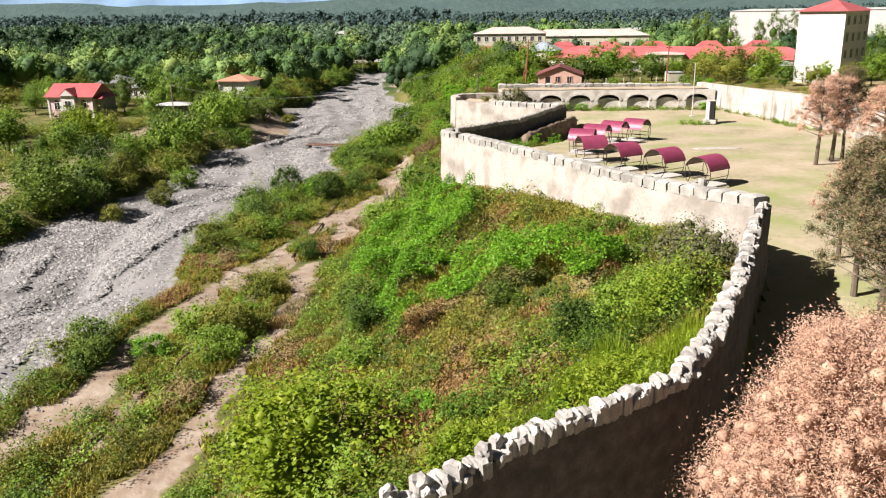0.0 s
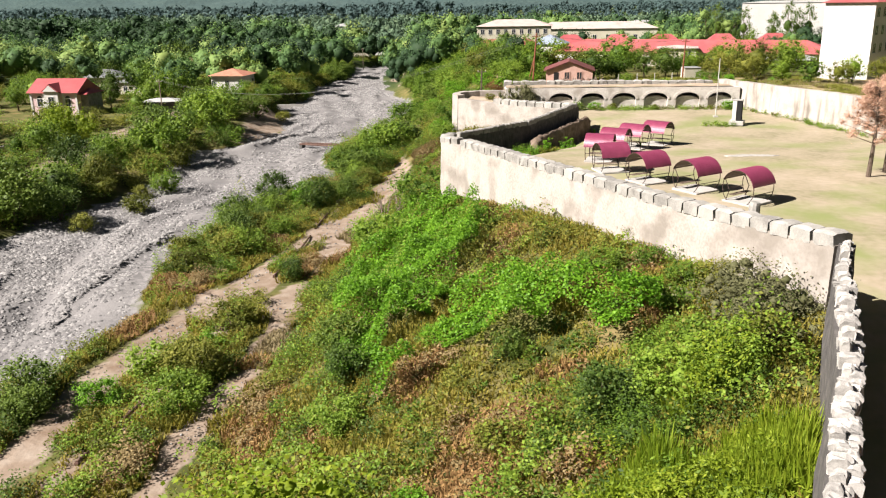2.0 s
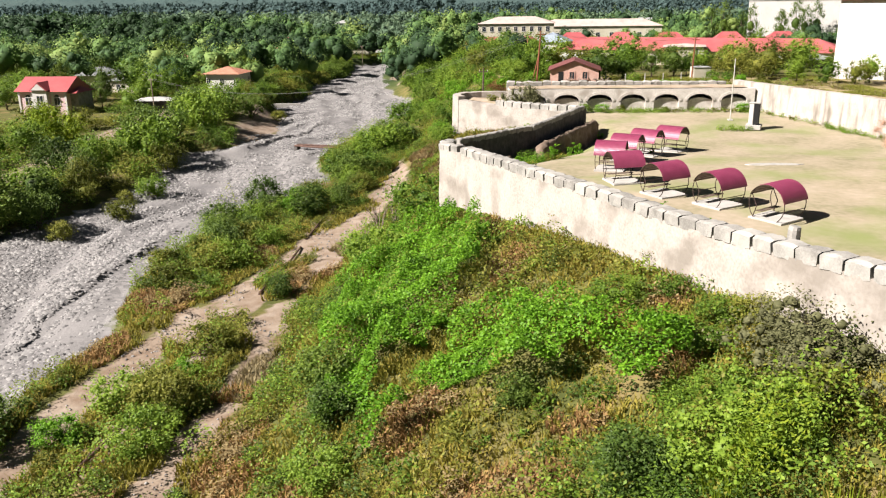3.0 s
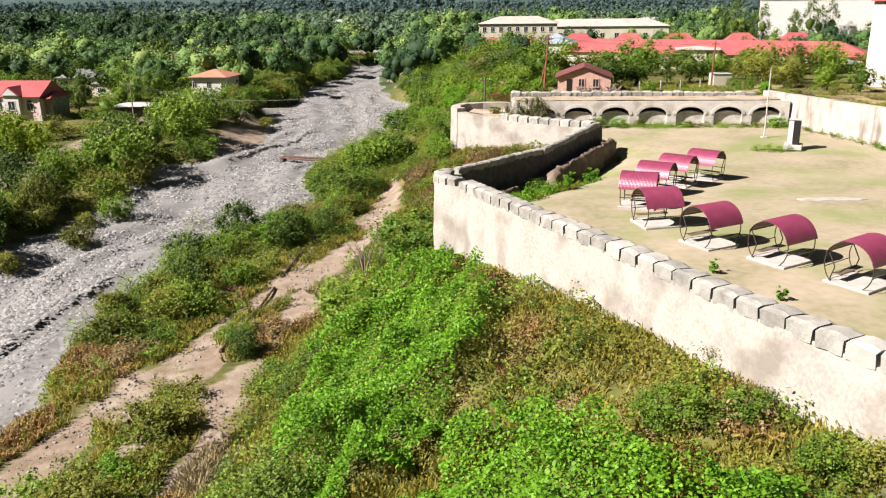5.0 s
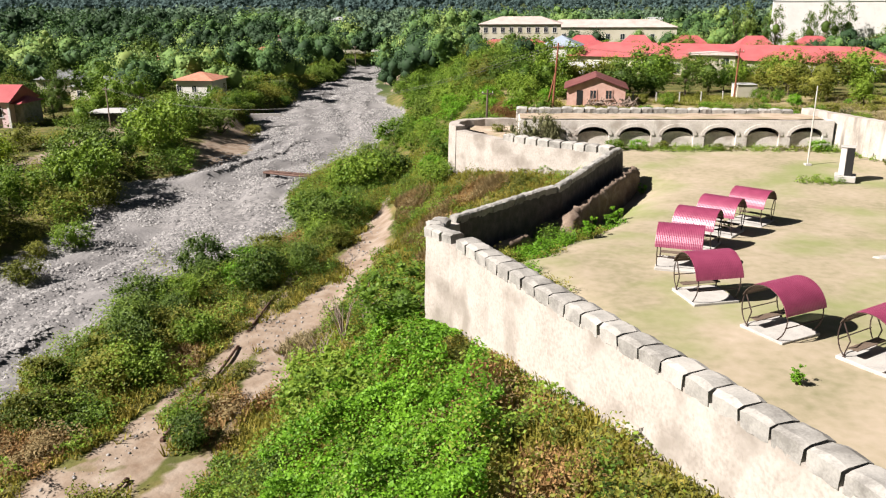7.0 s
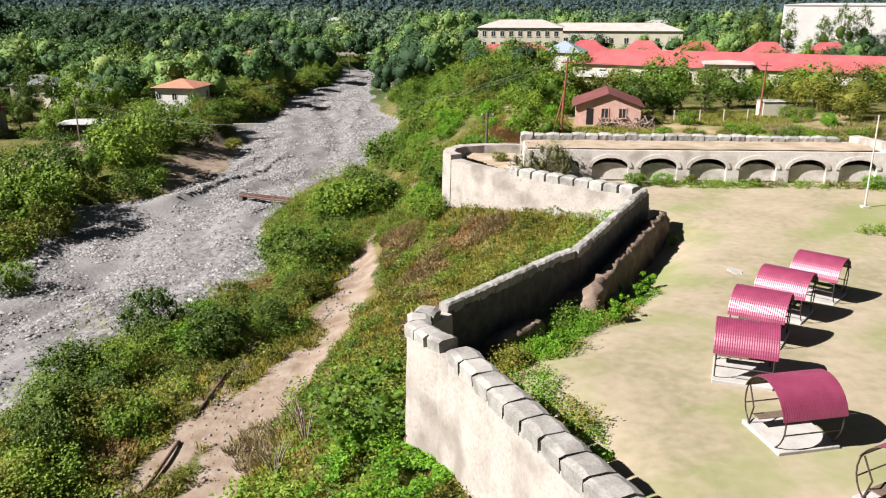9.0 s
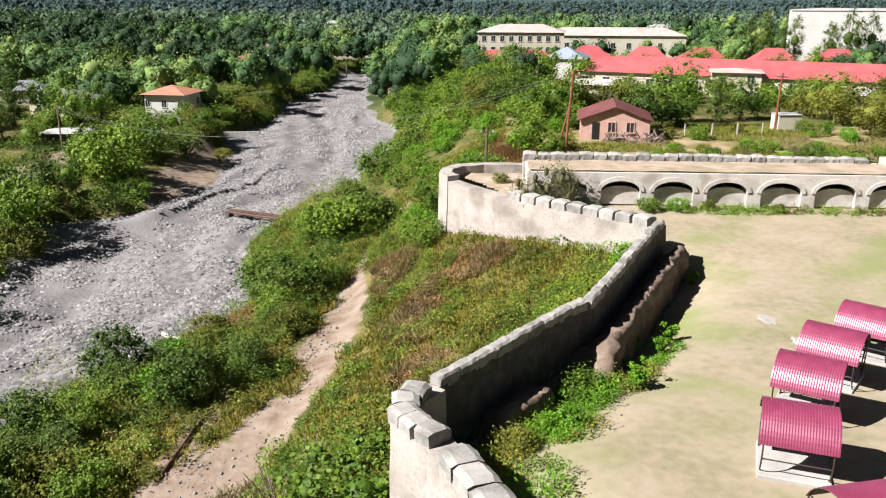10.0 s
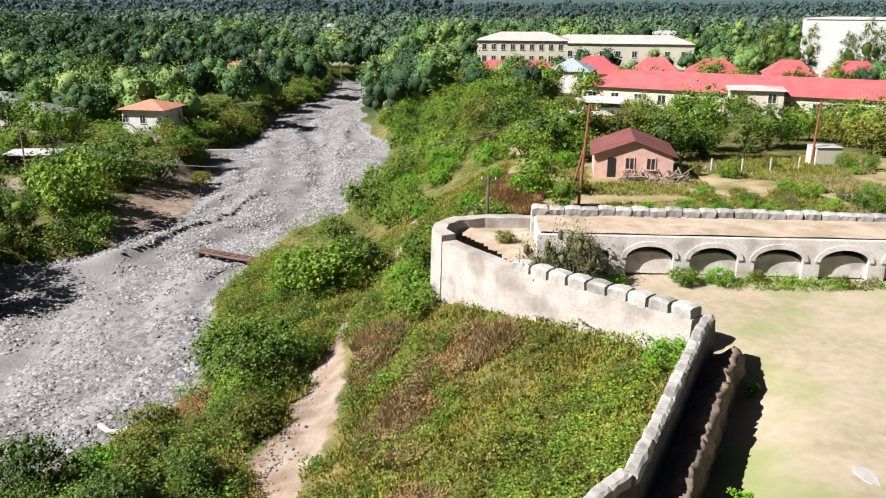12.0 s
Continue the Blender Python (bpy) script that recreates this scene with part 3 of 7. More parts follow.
# long wall from the corner to the round turret
LONG = [(15.2, 37.7, 3.56, -0.8), (14.3, 39.5, 3.4, -0.8), (13.0, 42.2, 3.15, -0.8), (11.55, 45.15, 2.92, -1.0), (9.75, 48.8, 2.7, -1.2), (7.28, 53.9, 2.55, -1.4), (5.5, 57.5, 2.4, -1.8), (3.3, 61.9, 2.23, -2.4), (0.67, 67.3, 2.0, -3.2), (-1.1, 70.9, 1.85, -4)]
TURRET = [(-1.1, 70.9, 1.85, -4), (-1.8, 71.6, 1.8, -4.4), (-2.35, 72.4, 1.78, -4.6), (-2.42, 73.2, 1.78, -4.6), (-2.15, 74.0, 1.78, -4.4), (-1.6, 74.8, 1.78, -4.4)]
NOTCH = [(-1.6, 74.8, 1.78, -4.4), (-1.05, 75.55, 1.76, -4), (0.1, 77.3, 1.7, -3.6), (1.17, 78.95, 1.64, -3.2), (3.62, 82.5, 1.55, -2.8), (4.6, 83.6, 1.53, -2.7), (5.55, 85.8, 1.52, -2.6), (7.05, 89.5, 1.5, -2.4), (9.3, 95.1, 1.46, -2.3), (10.35, 97.3, 1.44, -2.2)]
w = wall_run("wall_west", LONG + TURRET[1:], 0.95, "long pale lime-plastered fortress wall with stone merlons", rows=7)
battlements(w, LONG, 1.13, 0.12, 0.98, 0.5, STONE)
battlements(w, TURRET, 0.78, 0.06, 0.86, 0.46, STONE, sag=0.04)
# Shade of the inner face is put into this wall's dark colour.
w = wall_run("wall_notch", NOTCH, 0.46, "grey fortress wall running back from the turret", DARK_SHADE_STONE, rows=5)
battlements(w, NOTCH, 1.15, 0.05, 0.46, 0.36, STONE, sag=0.03)
# near wall, broken along its top
NEAR = [(15.3, 37.6, 3.62, -1.0), (13.4, 33.3, 3.6, -1.2), (10.75, 26.0, 3.6, -1.4), (10.0, 24.6, 3.6, -1.4), (8.75, 21.4, 3.58, -1.6), (6.95, 18.05, 3.62, -2), (4.3, 15.95, 3.65, -2.4), (2.45, 14.55, 3.6, -2.8), (0.85, 12.65, 3.6, -3.2), (-0.5, 11.7, 3.6, -3.6), (-4.2, 9.3, 3.6, -4.5), (-12, 4.5, 3.6, -6)]
# Here too the dark colour stands for shade on the inner side.
w = wall_run("wall_south", NEAR, 0.5, "old fortress wall with a broken white stone top", DARK_SHADE_STONE, rows=5, rough=0.12)
battlements(w, [(x, y, z - 0.02) for x, y, z, b in NEAR], 0.31, 0.02, 0.34, 0.36, PALE_STONE, ragged=1.0)
battlements(w, [(x + 0.16, y - 0.12, z - 0.08) for x, y, z, b in NEAR[1:]], 0.27, 0.02, 0.26, 0.32, PALE_STONE, ragged=1.0)
# far bastion
BAST = [(10.0, 98.3, 1.05, -3.5), (6.9, 101.4, 0.85, -4), (4.0, 103.9, 0.75, -5), (0.9, 106.6, 0.75, -6), (-3.0, 111.4, 0.75, -7)]
BROUND = [(-3.0, 111.4, 1.15, -7), (-3.7, 112.6, 1.2, -7), (-3.6, 114.0, 1.2, -6), (-2.6, 115.4, 1.2, -5), (-0.8, 116.1, 1.2, -4), (2.8, 116.2, 1.2, -3)]
w = wall_run("wall_bastion", BAST, 1.0, "pale plastered bastion wall topped with grey merlons", rows=6)
battlements(w, BAST[:4], 1.3, 0.2, 0.95, 0.62, STONE)
wall_run("wall_bastion_round", BROUND, 1.0, "rounded end of the plastered bastion with a flat stone rim", rows=6)
# earth bank and ledge behind the notch wall
LEDGE = [(0.3, 75.2), (1.7, 76.9), (3.0, 78.4), (4.4, 80.0), (5.4, 81.0), (6.2, 83.3), (7.4, 86.1), (8.75, 89.4), (10.2, 93.0), (11.3, 95.6), (11.9, 97.4)]


def ledge_bank():
    """A ragged old earth and rubble bank: a walk behind the wall and a broken face to the lawn."""
    bm = bmesh.new()
    ps = resample([Vector((x, y, 0)) for x, y in LEDGE], 0.2)
    rows = []
    total = len(ps) - 1
    for i, p in enumerate(ps):
        d = (ps[min(i + 6, total)] - ps[max(i - 6, 0)]).normalized()
        nrm = Vector((d.y, -d.x, 0))
        t = i / total
        ground = float(court_z(p.x + 0.6, p.y))
        stand = float(np.interp(t, (0.0, 0.03, 0.05, 0.15, 0.17, 0.25, 0.28, 0.33, 0.96, 1.0), (0.0, 0.1, 0.75, 0.8, 0.12, 0.05, 0.3, 1.0, 0.95, 0.5)))
        h = ground + max(0.1, (0.5 - ground)) * stand
        row = []
        for k, (o, lift) in enumerate(((-2.0, -0.5), (-1.35, -0.42), (-0.75, -0.25), (-0.42, -0.04), (-0.2, 0.0), (-0.04, -0.05), (0.04, -0.22), (0.02, -0.5), (0.06, -0.75), (0.16, -1.0))):
            a = noise.noise((p.x * 1.1, p.y * 1.1, k * 0.7 + 3)) * 0.3 + noise.noise((p.x * 3.7, p.y * 3.7, k * 1.9)) * 0.2
            b = noise.noise((p.x * 2.1, p.y * 2.1, k * 1.3 + 20)) * 0.24 + noise.noise((p.x * 5.3, p.y * 5.3, k + 40)) * 0.13
            z = h + lift * (h - ground) if k < 6 else ground - 0.3 + (h - ground + 0.3) * (1 + lift)
            row.append(bm.verts.new(p + nrm * (o + a) + Vector((0, 0, z + b * stand))))
        rows.append(row)
    for A, B in zip(rows, rows[1:]):
        for k in range(9):
            bm.faces.new((A[k], B[k], B[k + 1], A[k + 1]))
    bmesh.ops.recalc_face_normals(bm, faces=bm.faces[:])
    return tagged(link_bm("earth_bank", bm, EARTH, True), "eroded earth rampart along the inner foot of the wall", "earth bank", kind="structure")


ledge_bank()


def bastion_fill():
    """The earth platform inside the rounded bastion."""
    xs, ys = np.arange(-4.0, 3.0, 0.3), np.arange(106.5, 116.1, 0.3)
    X, Y = np.meshgrid(xs, ys)
    f = grid_faces(len(xs), len(ys))
    mx, my = X.ravel()[f].mean(1), Y.ravel()[f].mean(1)
    inside = (mx > np.interp(my, (106.6, 111.4, 112.6, 114.0, 115.4, 116.1), (0.9, -3.0, -3.7, -3.6, -2.6, -0.8))) & (my < 116) & (mx + my * 0.6 > 66.2)
    Z = 0.45 + 0.25 * (vnoise(X, Y, 1.8, 150) - 0.5) + 0.12 * (vnoise(X, Y, 0.6, 151) - 0.5) - 1.1 * smooth01((109.5 - Y) / 3)
    me = mesh_np("bastion_earth", np.stack([X.ravel(), Y.ravel(), Z.ravel()], 1), f[inside], SANDY, smooth=True)
    tagged(new("bastion_earth", me), "sandy earth fill inside the rounded bastion", "earth bank", kind="structure")


bastion_fill()


# casemates with arches
def casemates():
    y0, depth, top = 108.3, 3.6, 2.2
    first, pitch, count, half = 5.6, 3.83, 7, 1.42
    x_end = 30.9
    spring, crown = 0.85, 1.62
    bm = bmesh.new()

    def quad(a, b, c, d):
        bm.faces.new([bm.verts.new(v) for v in (a, b, c, d)])
    cursor = 2.6
    for k in range(count):
        c = first + pitch * k
        l, r = c - half, c + half
        quad((cursor, y0, -0.3), (l, y0, -0.3), (l, y0, top), (cursor, y0, top))
        arc = [(c - half * math.cos(math.pi * i / 12), spring + (crown - spring) * math.sin(math.pi * i / 12)) for i in range(13)]
        for (xa, za), (xb, zb) in zip(arc, arc[1:]):
            quad((xa, y0, za), (xb, y0, zb), (xb, y0, top), (xa, y0, top))
            quad((xa, y0, za), (xa, y0 + depth, za), (xb, y0 + depth, zb), (xb, y0, zb))
        for xs in (l, r):
            quad((xs, y0, -0.3), (xs, y0 + depth, -0.3), (xs, y0 + depth, spring), (xs, y0, spring))
        quad((l, y0 + depth, -0.3), (r, y0 + depth, -0.3), (r, y0 + depth, top - 0.2), (l, y0 + depth, top - 0.2))
        cursor = r
    quad((cursor, y0, -0.3), (x_end, y0, -0.3), (x_end, y0, top), (cursor, y0, top))
    n = 60
    for i in range(n):
        xa, xb = 2.6 + (x_end - 2.6) * i / n, 2.6 + (x_end - 2.6) * (i + 1) / n
        quad((xa, y0, top), (xb, y0, top), (xb, y0 + 4.6, top - 0.1), (xa, y0 + 4.6, top - 0.1))
    quad((2.6, y0, -0.3), (2.6, y0, top), (2.6, y0 + 4.6, top - 0.1), (2.6, y0 + 4.6, -0.3))
    bmesh.ops.remove_doubles(bm, verts=bm.verts[:], dist=0.001)
    bmesh.ops.recalc_face_normals(bm, faces=bm.faces[:])
    ob = tagged(link_bm("wall_casemates", bm, LIT_PLASTER), "row of vaulted casemates with segmental arches under an earth terrace", "wall", kind="structure")
    for k in range(count):
        c = first + pitch * k
        bm = bmesh.new()
        arc = [(c - (half + o) * math.cos(math.pi * i / 14), spring + (crown - spring + o) * math.sin(math.pi * i / 14), o) for o in (0.0, 0.3) for i in range(15)]
        vs = [bm.verts.new((x, y, z)) for y in (y0 - 0.07, y0 + 0.02) for x, z, o in arc]
        for i in range(14):
            a, b, c2, d = vs[i], vs[i + 1], vs[i + 16], vs[i + 15]
            bm.faces.new((a, b, c2, d))
            bm.faces.new((vs[i + 15], vs[i + 16], vs[i + 46], vs[i + 45]))
            bm.faces.new((vs[i], vs[i + 30], vs[i + 31], vs[i + 1]))
        bmesh.ops.recalc_face_normals(bm, faces=bm.faces[:])
        part("arch_ring", bm, LIT_PLASTER, ob, "plastered arch ring")
        # Infill stops at the arch's shadow edge; the dark gap above stands for shade.
        bm = bmesh.new()
        top_line = [(c - half, 0.45)] + [(c - half * math.cos(math.pi * i / 10), 0.62 + 0.55 * math.sin(math.pi * i / 10)) for i in range(1, 10)] + [(c + half, 0.55)]
        pts = [(c - half, -0.2)] + top_line + [(c + half, -0.2)]
        lo = [bm.verts.new((x, y0 + 0.3, z)) for x, z in pts]
        hi = [bm.verts.new((x, y0 + 0.62, z)) for x, z in pts]
        bm.faces.new(lo)
        bm.faces.new(hi[::-1])
        for i in range(len(pts)):
            bm.faces.new((lo[i], lo[(i + 1) % len(pts)], hi[(i + 1) % len(pts)], hi[i]))
        bmesh.ops.recalc_face_normals(bm, faces=bm.faces[:])
        part("low_infill", bm, LIT_PLASTER, ob, "plastered infill cut along the shadow line of the arch")
    return ob


casemates()
tx, ty = np.arange(2.7, 30.6, 0.5), np.linspace(108.6, 112.9, 10)
TX, TY = np.meshgrid(tx, ty)
tz = 2.2 - 0.1 * (TY - 108.3) / 4.6 + 0.1 + 0.10 * (vnoise(TX, TY, 1.5, 120) - 0.5)
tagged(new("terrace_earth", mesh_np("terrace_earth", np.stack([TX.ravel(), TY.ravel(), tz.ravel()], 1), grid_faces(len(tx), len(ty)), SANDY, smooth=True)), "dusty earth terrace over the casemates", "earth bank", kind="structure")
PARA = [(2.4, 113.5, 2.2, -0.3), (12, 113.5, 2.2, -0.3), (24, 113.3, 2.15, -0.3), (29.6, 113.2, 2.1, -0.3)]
w = wall_run("wall_parapet", PARA, 0.8, "plastered parapet behind the terrace with a grey stone crest", LIT_PLASTER, rows=4)
battlements(w, PARA, 1.1, 0.08, 0.8, 0.52, STONE, ragged=0.25)
EAST = [(30.0, 113.2, 2.7, -0.6), (31.5, 109, 2.75, -0.6), (34.3, 101.8, 2.8, -0.6), (37, 94.6, 2.9, -0.6), (39, 85, 2.9, -0.6), (40, 60, 2.9, -0.6), (40, 20, 2.9, -0.6)]
wall_run("wall_east", EAST, 0.9, "pale plastered boundary wall with dark water streaks", material=STREAKED, rows=5)
wall_run("wall_rear", [(40, 20, 2.9, -0.6), (30, -20, 2.9, -0.8), (-12, -22, 2.9, -5), (-12.6, 4, 2.9, -6)], 0.9, "plain fortress wall closing the court", rows=3)


# ---- plants ----
def leaf_quads(centres, size, rnd, flat=0.0, aspect=0.6):
    """Small leaf-shaped quads, each turned at random; flat leans them towards level."""
    n = len(centres)
    size = np.broadcast_to(size, n)[:, None] * rnd.uniform(0.65, 1.35, (n, 1))
    nrm = rnd.normal(size=(n, 3))
    nrm[:, 2] = np.abs(nrm[:, 2]) + flat
    nrm /= np.linalg.norm(nrm, axis=1, keepdims=True)
    ref = rnd.normal(size=(n, 3))
    a = np.cross(nrm, ref)
    a /= np.linalg.norm(a, axis=1, keepdims=True)
    b = np.cross(nrm, a)
    c = centres
    v = np.stack([c - a * size * 0.5, c - b * size * 0.5 * aspect, c + a * size * 0.5, c + b * size * 0.5 * aspect], 1).reshape(-1, 3)
    return v, np.arange(4 * n).reshape(n, 4)


def blades(roots, height, lean, rnd, width=0.035, per=4):
    """Tufts: per blades at each root, thin bent triangles."""
    n = len(roots)
    r = np.repeat(roots, per, 0)
    m = len(r)
    h = np.repeat(np.broadcast_to(height, n), per) * rnd.uniform(0.55, 1.2, m)
    ang = rnd.uniform(0, 2 * np.pi, m)
    off = np.stack([np.cos(ang), np.sin(ang), np.zeros(m)], 1)
    base = r + off * rnd.uniform(0, 0.12, (m, 1))
    tip = base + off * (h * lean * rnd.uniform(0.3, 1.3, m))[:, None]
    tip[:, 2] += h
    side = np.stack([-off[:, 1], off[:, 0], np.zeros(m)], 1) * (width * (0.5 + h))[:, None]
    v = np.stack([base - side, base + side, tip], 1).reshape(-1, 3)
    return v, np.arange(3 * m).reshape(m, 3)


def clumps(count, rnd, radius, height, low=0.0, per=30, spread=0.3, squash=1.0):
    """Points in leaf clumps over an uneven dome: centres on its shell, leaves round each."""
    d = rnd.normal(size=(count, 3))
    d /= np.linalg.norm(d, axis=1, keepdims=True)
    rad = rnd.uniform(0.55, 1.05, (count, 1)) ** 0.5
    c = d * rad
    c[:, 0] *= radius * rnd.uniform(0.85, 1.15)
    c[:, 1] *= radius
    c[:, 2] = low + (c[:, 2] * 0.5 + 0.5) * height * squash
    pts = np.repeat(c, per, 0)
    return pts + rnd.normal(size=pts.shape) * spread * radius * np.array([1, 1, 0.7]), c


ICO = None


def hearts(centres, radius, rnd):
    """Low lumpy hearts inside leaf clumps, so that crowns are not seen through."""
    global ICO
    if ICO is None:
        bm = bmesh.new()
        bmesh.ops.create_icosphere(bm, subdivisions=1, radius=1)
        bm.verts.ensure_lookup_table()
        ICO = (np.array([v.co[:] for v in bm.verts]), np.array([[v.index for v in f.verts] for f in bm.faces]))
        bm.free()
    n, k = len(centres), len(ICO[0])
    v = ICO[0][None] * rnd.uniform(0.75, 1.2, (n, k, 1)) * np.broadcast_to(radius, n)[:, None, None] + centres[:, None, :]
    f = ICO[1][None] + (np.arange(n) * k)[:, None, None]
    return v.reshape(-1, 3), f.reshape(-1, 3)


def leafy(name, pts, size, cen, core, leaf, rnd, flat=0.6, aspect=0.7):
    """Leaf quads (as triangle pairs) round lumpy hearts, in one mesh."""
    v, f = leaf_quads(pts, size, rnd, flat, aspect)
    t = np.concatenate([f[:, [0, 1, 2]], f[:, [0, 2, 3]]])
    hv, hf = hearts(cen, core, rnd)
    return mesh_np(name, np.concatenate([v, hv]), np.concatenate([t, hf + len(v)]), leaf)


def limbs_bm(height, trunk_h, r, tips, rnd):
    bm = bmesh.new()
    lean = Vector((rnd.uniform(-0.06, 0.06), rnd.uniform(-0.06, 0.06), 1))
    fork = lean * trunk_h
    tube(bm, [(0, 0, -0.4), lean * trunk_h * 0.5, fork, lean * height * 0.8], r, r * 0.2, 6)
    for t in tips:
        t = Vector(t)
        a = lean * (trunk_h + (t.z - trunk_h) * 0.25 if t.z > trunk_h else trunk_h * 0.8)
        mid = a.lerp(t, 0.5) + Vector((0, 0, 0.08 * height))
        tube(bm, [a, mid, t], r * 0.4, r * 0.08, 4)
    return bm


def make_tree(name, seed, height, radius, leaf, trunk_h, n_clumps=34, per=34, size=0.3, label="", category="tree", spread=0.2):
    rnd = np.random.RandomState(seed)
    n_clumps, per, size = round(n_clumps * 1.4), round(per * 1.7), size * 0.76
    root = empty(name)
    pts, cen = clumps(n_clumps, rnd, radius, height - trunk_h * 0.5, trunk_h * 0.5, per, spread)
    core = np.concatenate([np.full(len(cen), radius * spread * 0.45), [radius * 0.55]])
    crown = new("crown", leafy("crown", pts, size, np.concatenate([cen, [(0, 0, trunk_h * 0.5 + (height - trunk_h * 0.5) * 0.5)]]), core, leaf, rnd, 1.3))
    crown.parent = root
    order = rnd.permutation(len(cen))[:7]
    part("trunk", limbs_bm(height, trunk_h, 0.035 * height, cen[order] * 0.9, rnd), BARK, root)
    return tagged(root, label, category)


def make_bush(name, seed, height, radius, leaf, n_clumps=18, per=34, size=0.16, label="", category="bush", spread=0.2):
    rnd = np.random.RandomState(seed)
    n_clumps, per, size = round(n_clumps * 1.7), round(per * 2.5), size * 0.74
    root = empty(name)
    pts, cen = clumps(n_clumps, rnd, radius, height, 0.05, per, spread)
    pts[:, 2] = np.abs(pts[:, 2])
    core = np.concatenate([np.full(len(cen), radius * spread * 0.5), [min(radius, height * 0.5) * 0.5]])
    ob = new("foliage", leafy("foliage", pts, size, np.concatenate([cen, [(0, 0, height * 0.42)]]), core, leaf, rnd, 1.3))
    ob.parent = root
    bm = bmesh.new()
    for c in cen[:6]:
        tube(bm, [(0, 0, -0.2), Vector(c) * 0.5, Vector(c) * 0.9], 0.035 * height, 0.008, 4)
    part("stem", bm, BARK, root)
    return tagged(root, label, category)


def plant(proto, x, y, scale=1.0, z=None, stretch=1.0, turn=None):
    zz = float(land(x, y)) if z is None else z
    ob = copy_thing(proto, Matrix.Identity(4))
    ob.matrix_basis = pose(x, y, zz, 0, 0, random.uniform(0, 360) if turn is None else turn) @ Matrix.Diagonal((scale, scale, scale * stretch, 1))
    return ob


def retire(protos):
    for p in protos:
        for o in (*p.children_recursive, p):
            bpy.data.objects.remove(o)


# ---- picnic shelters ----
def make_shelter():
    root = empty("picnic_shelter")
    part("slab", box_bm(-1.1, 1.1, -1.1, 1.1, -0.2, 0.1, 0.02), CONCRETE, root, "pale concrete slab")
    cz, r = 0.97, 1.16
    for x in (-1.02, 1.02):
        bm = bmesh.new()
        tube(bm, [(x, r * math.cos(a), cz + r * math.sin(a)) for a in [radians(-58 + 296 * k / 24) for k in range(25)]], 0.028, sides=5)
        part("hoop", bm, STEEL, root, "bent steel tube hoop")
    for x in (-1.02, 1.02):
        bm = bmesh.new()
        tube(bm, [(x * 0.98, 0.85, 0.1), (x * 0.98, 0.65, 0.8), (x * 0.98, 1.0, 1.45)], 0.03, sides=5)
        part("strut", bm, STEEL, root)
    for y, z in ((1.1, 0.75), (-1.1, 0.7), (0, cz + r - 0.04)):
        bm = bmesh.new()
        tube(bm, [(-1.02, y, z), (1.02, y, z)], 0.025, sides=5)
        part("crossbar", bm, STEEL, root)
    bm = bmesh.new()
    n, waves = 14, 27
    rows = []
    for k in range(n + 1):
        a = radians(64 + 104 * k / n)
        row = []
        for i in range(waves * 2 + 1):
            rr = r + 0.04 + (0.007 if i % 2 else 0)
            row.append(bm.verts.new((-1.15 + 2.3 * i / (waves * 2), rr * math.cos(a), cz + rr * math.sin(a))))
        rows.append(row)
    for A, B in zip(rows, rows[1:]):
        for i in range(len(A) - 1):
            bm.faces.new((A[i], A[i + 1], B[i + 1], B[i]))
    bm.normal_update()
    bmesh.ops.solidify(bm, geom=bm.faces[:], thickness=0.012)
    part("roof_sheet", bm, MAROON, root, "maroon corrugated sheet bent over the hoops")
    for k in range(16):
        a = radians(26 + 8.9 * k)
        bm = bmesh.new()
        vs = box(bm, -1.13, 1.13, -0.078, 0.078, -0.012, 0.008)
        bmesh.ops.transform(bm, matrix=pose(0, (r + 0.01) * math.cos(a), cz + (r + 0.01) * math.sin(a), math.degrees(a) - 90), verts=bm.verts[:])
        part("slat", bm, UNDER, root, "weathered brown board under the roof")
    for y, z0 in ((0.55, 0.5),):
        part("bench", box_bm(-0.95, 0.95, y - 0.2, y + 0.2, z0 - 0.03, z0, 0.005), UNDER, root, "plank bench under the roof")
    return tagged(root, "maroon curved-roof picnic shelter on a concrete slab", "shelter", "picnic shelters on the lawn")


shelter = make_shelter()
SHELTERS = [(17.8, 58.7, 0.02, 38), (15.3, 62.0, 0.02, 35), (12.5, 64.8, 0.02, 31), (10.4, 68.75, 0.02, 15), (10.15, 73.4, 0.02, -16), (11.95, 77.4, 0.02, -28), (14.05, 80.6, 0.02, -34), (16.7, 83.55, 0.02, -37)]
for x, y, z, a in SHELTERS:
    copy_thing(shelter, pose(x, y, z + float(court_z(x, y)), 0, 0, a))
retire([shelter])


# ---- courtyard things ----
def monument():
    root = tagged(empty("stone_monument", pose(27.4, 96.2, -0.45, 0, 0, -22)), "white and black stone monument on a low step", "monument")
    part("step", box_bm(-0.75, 0.75, -0.75, 0.75, -0.1, 0.35, 0.03), CONCRETE, root)
    part("shaft", box_bm(-0.5, -0.08, -0.42, 0.42, 0.35, 2.5, 0.03), WHITE, root, "white stone shaft")
    part("plaque", box_bm(-0.076, 0.46, -0.45, 0.45, 0.35, 2.48, 0.02), DARK, root, "dark stone face")
    part("cap", box_bm(-0.54, 0.5, -0.48, 0.48, 2.5, 2.58, 0.02), CONCRETE, root)


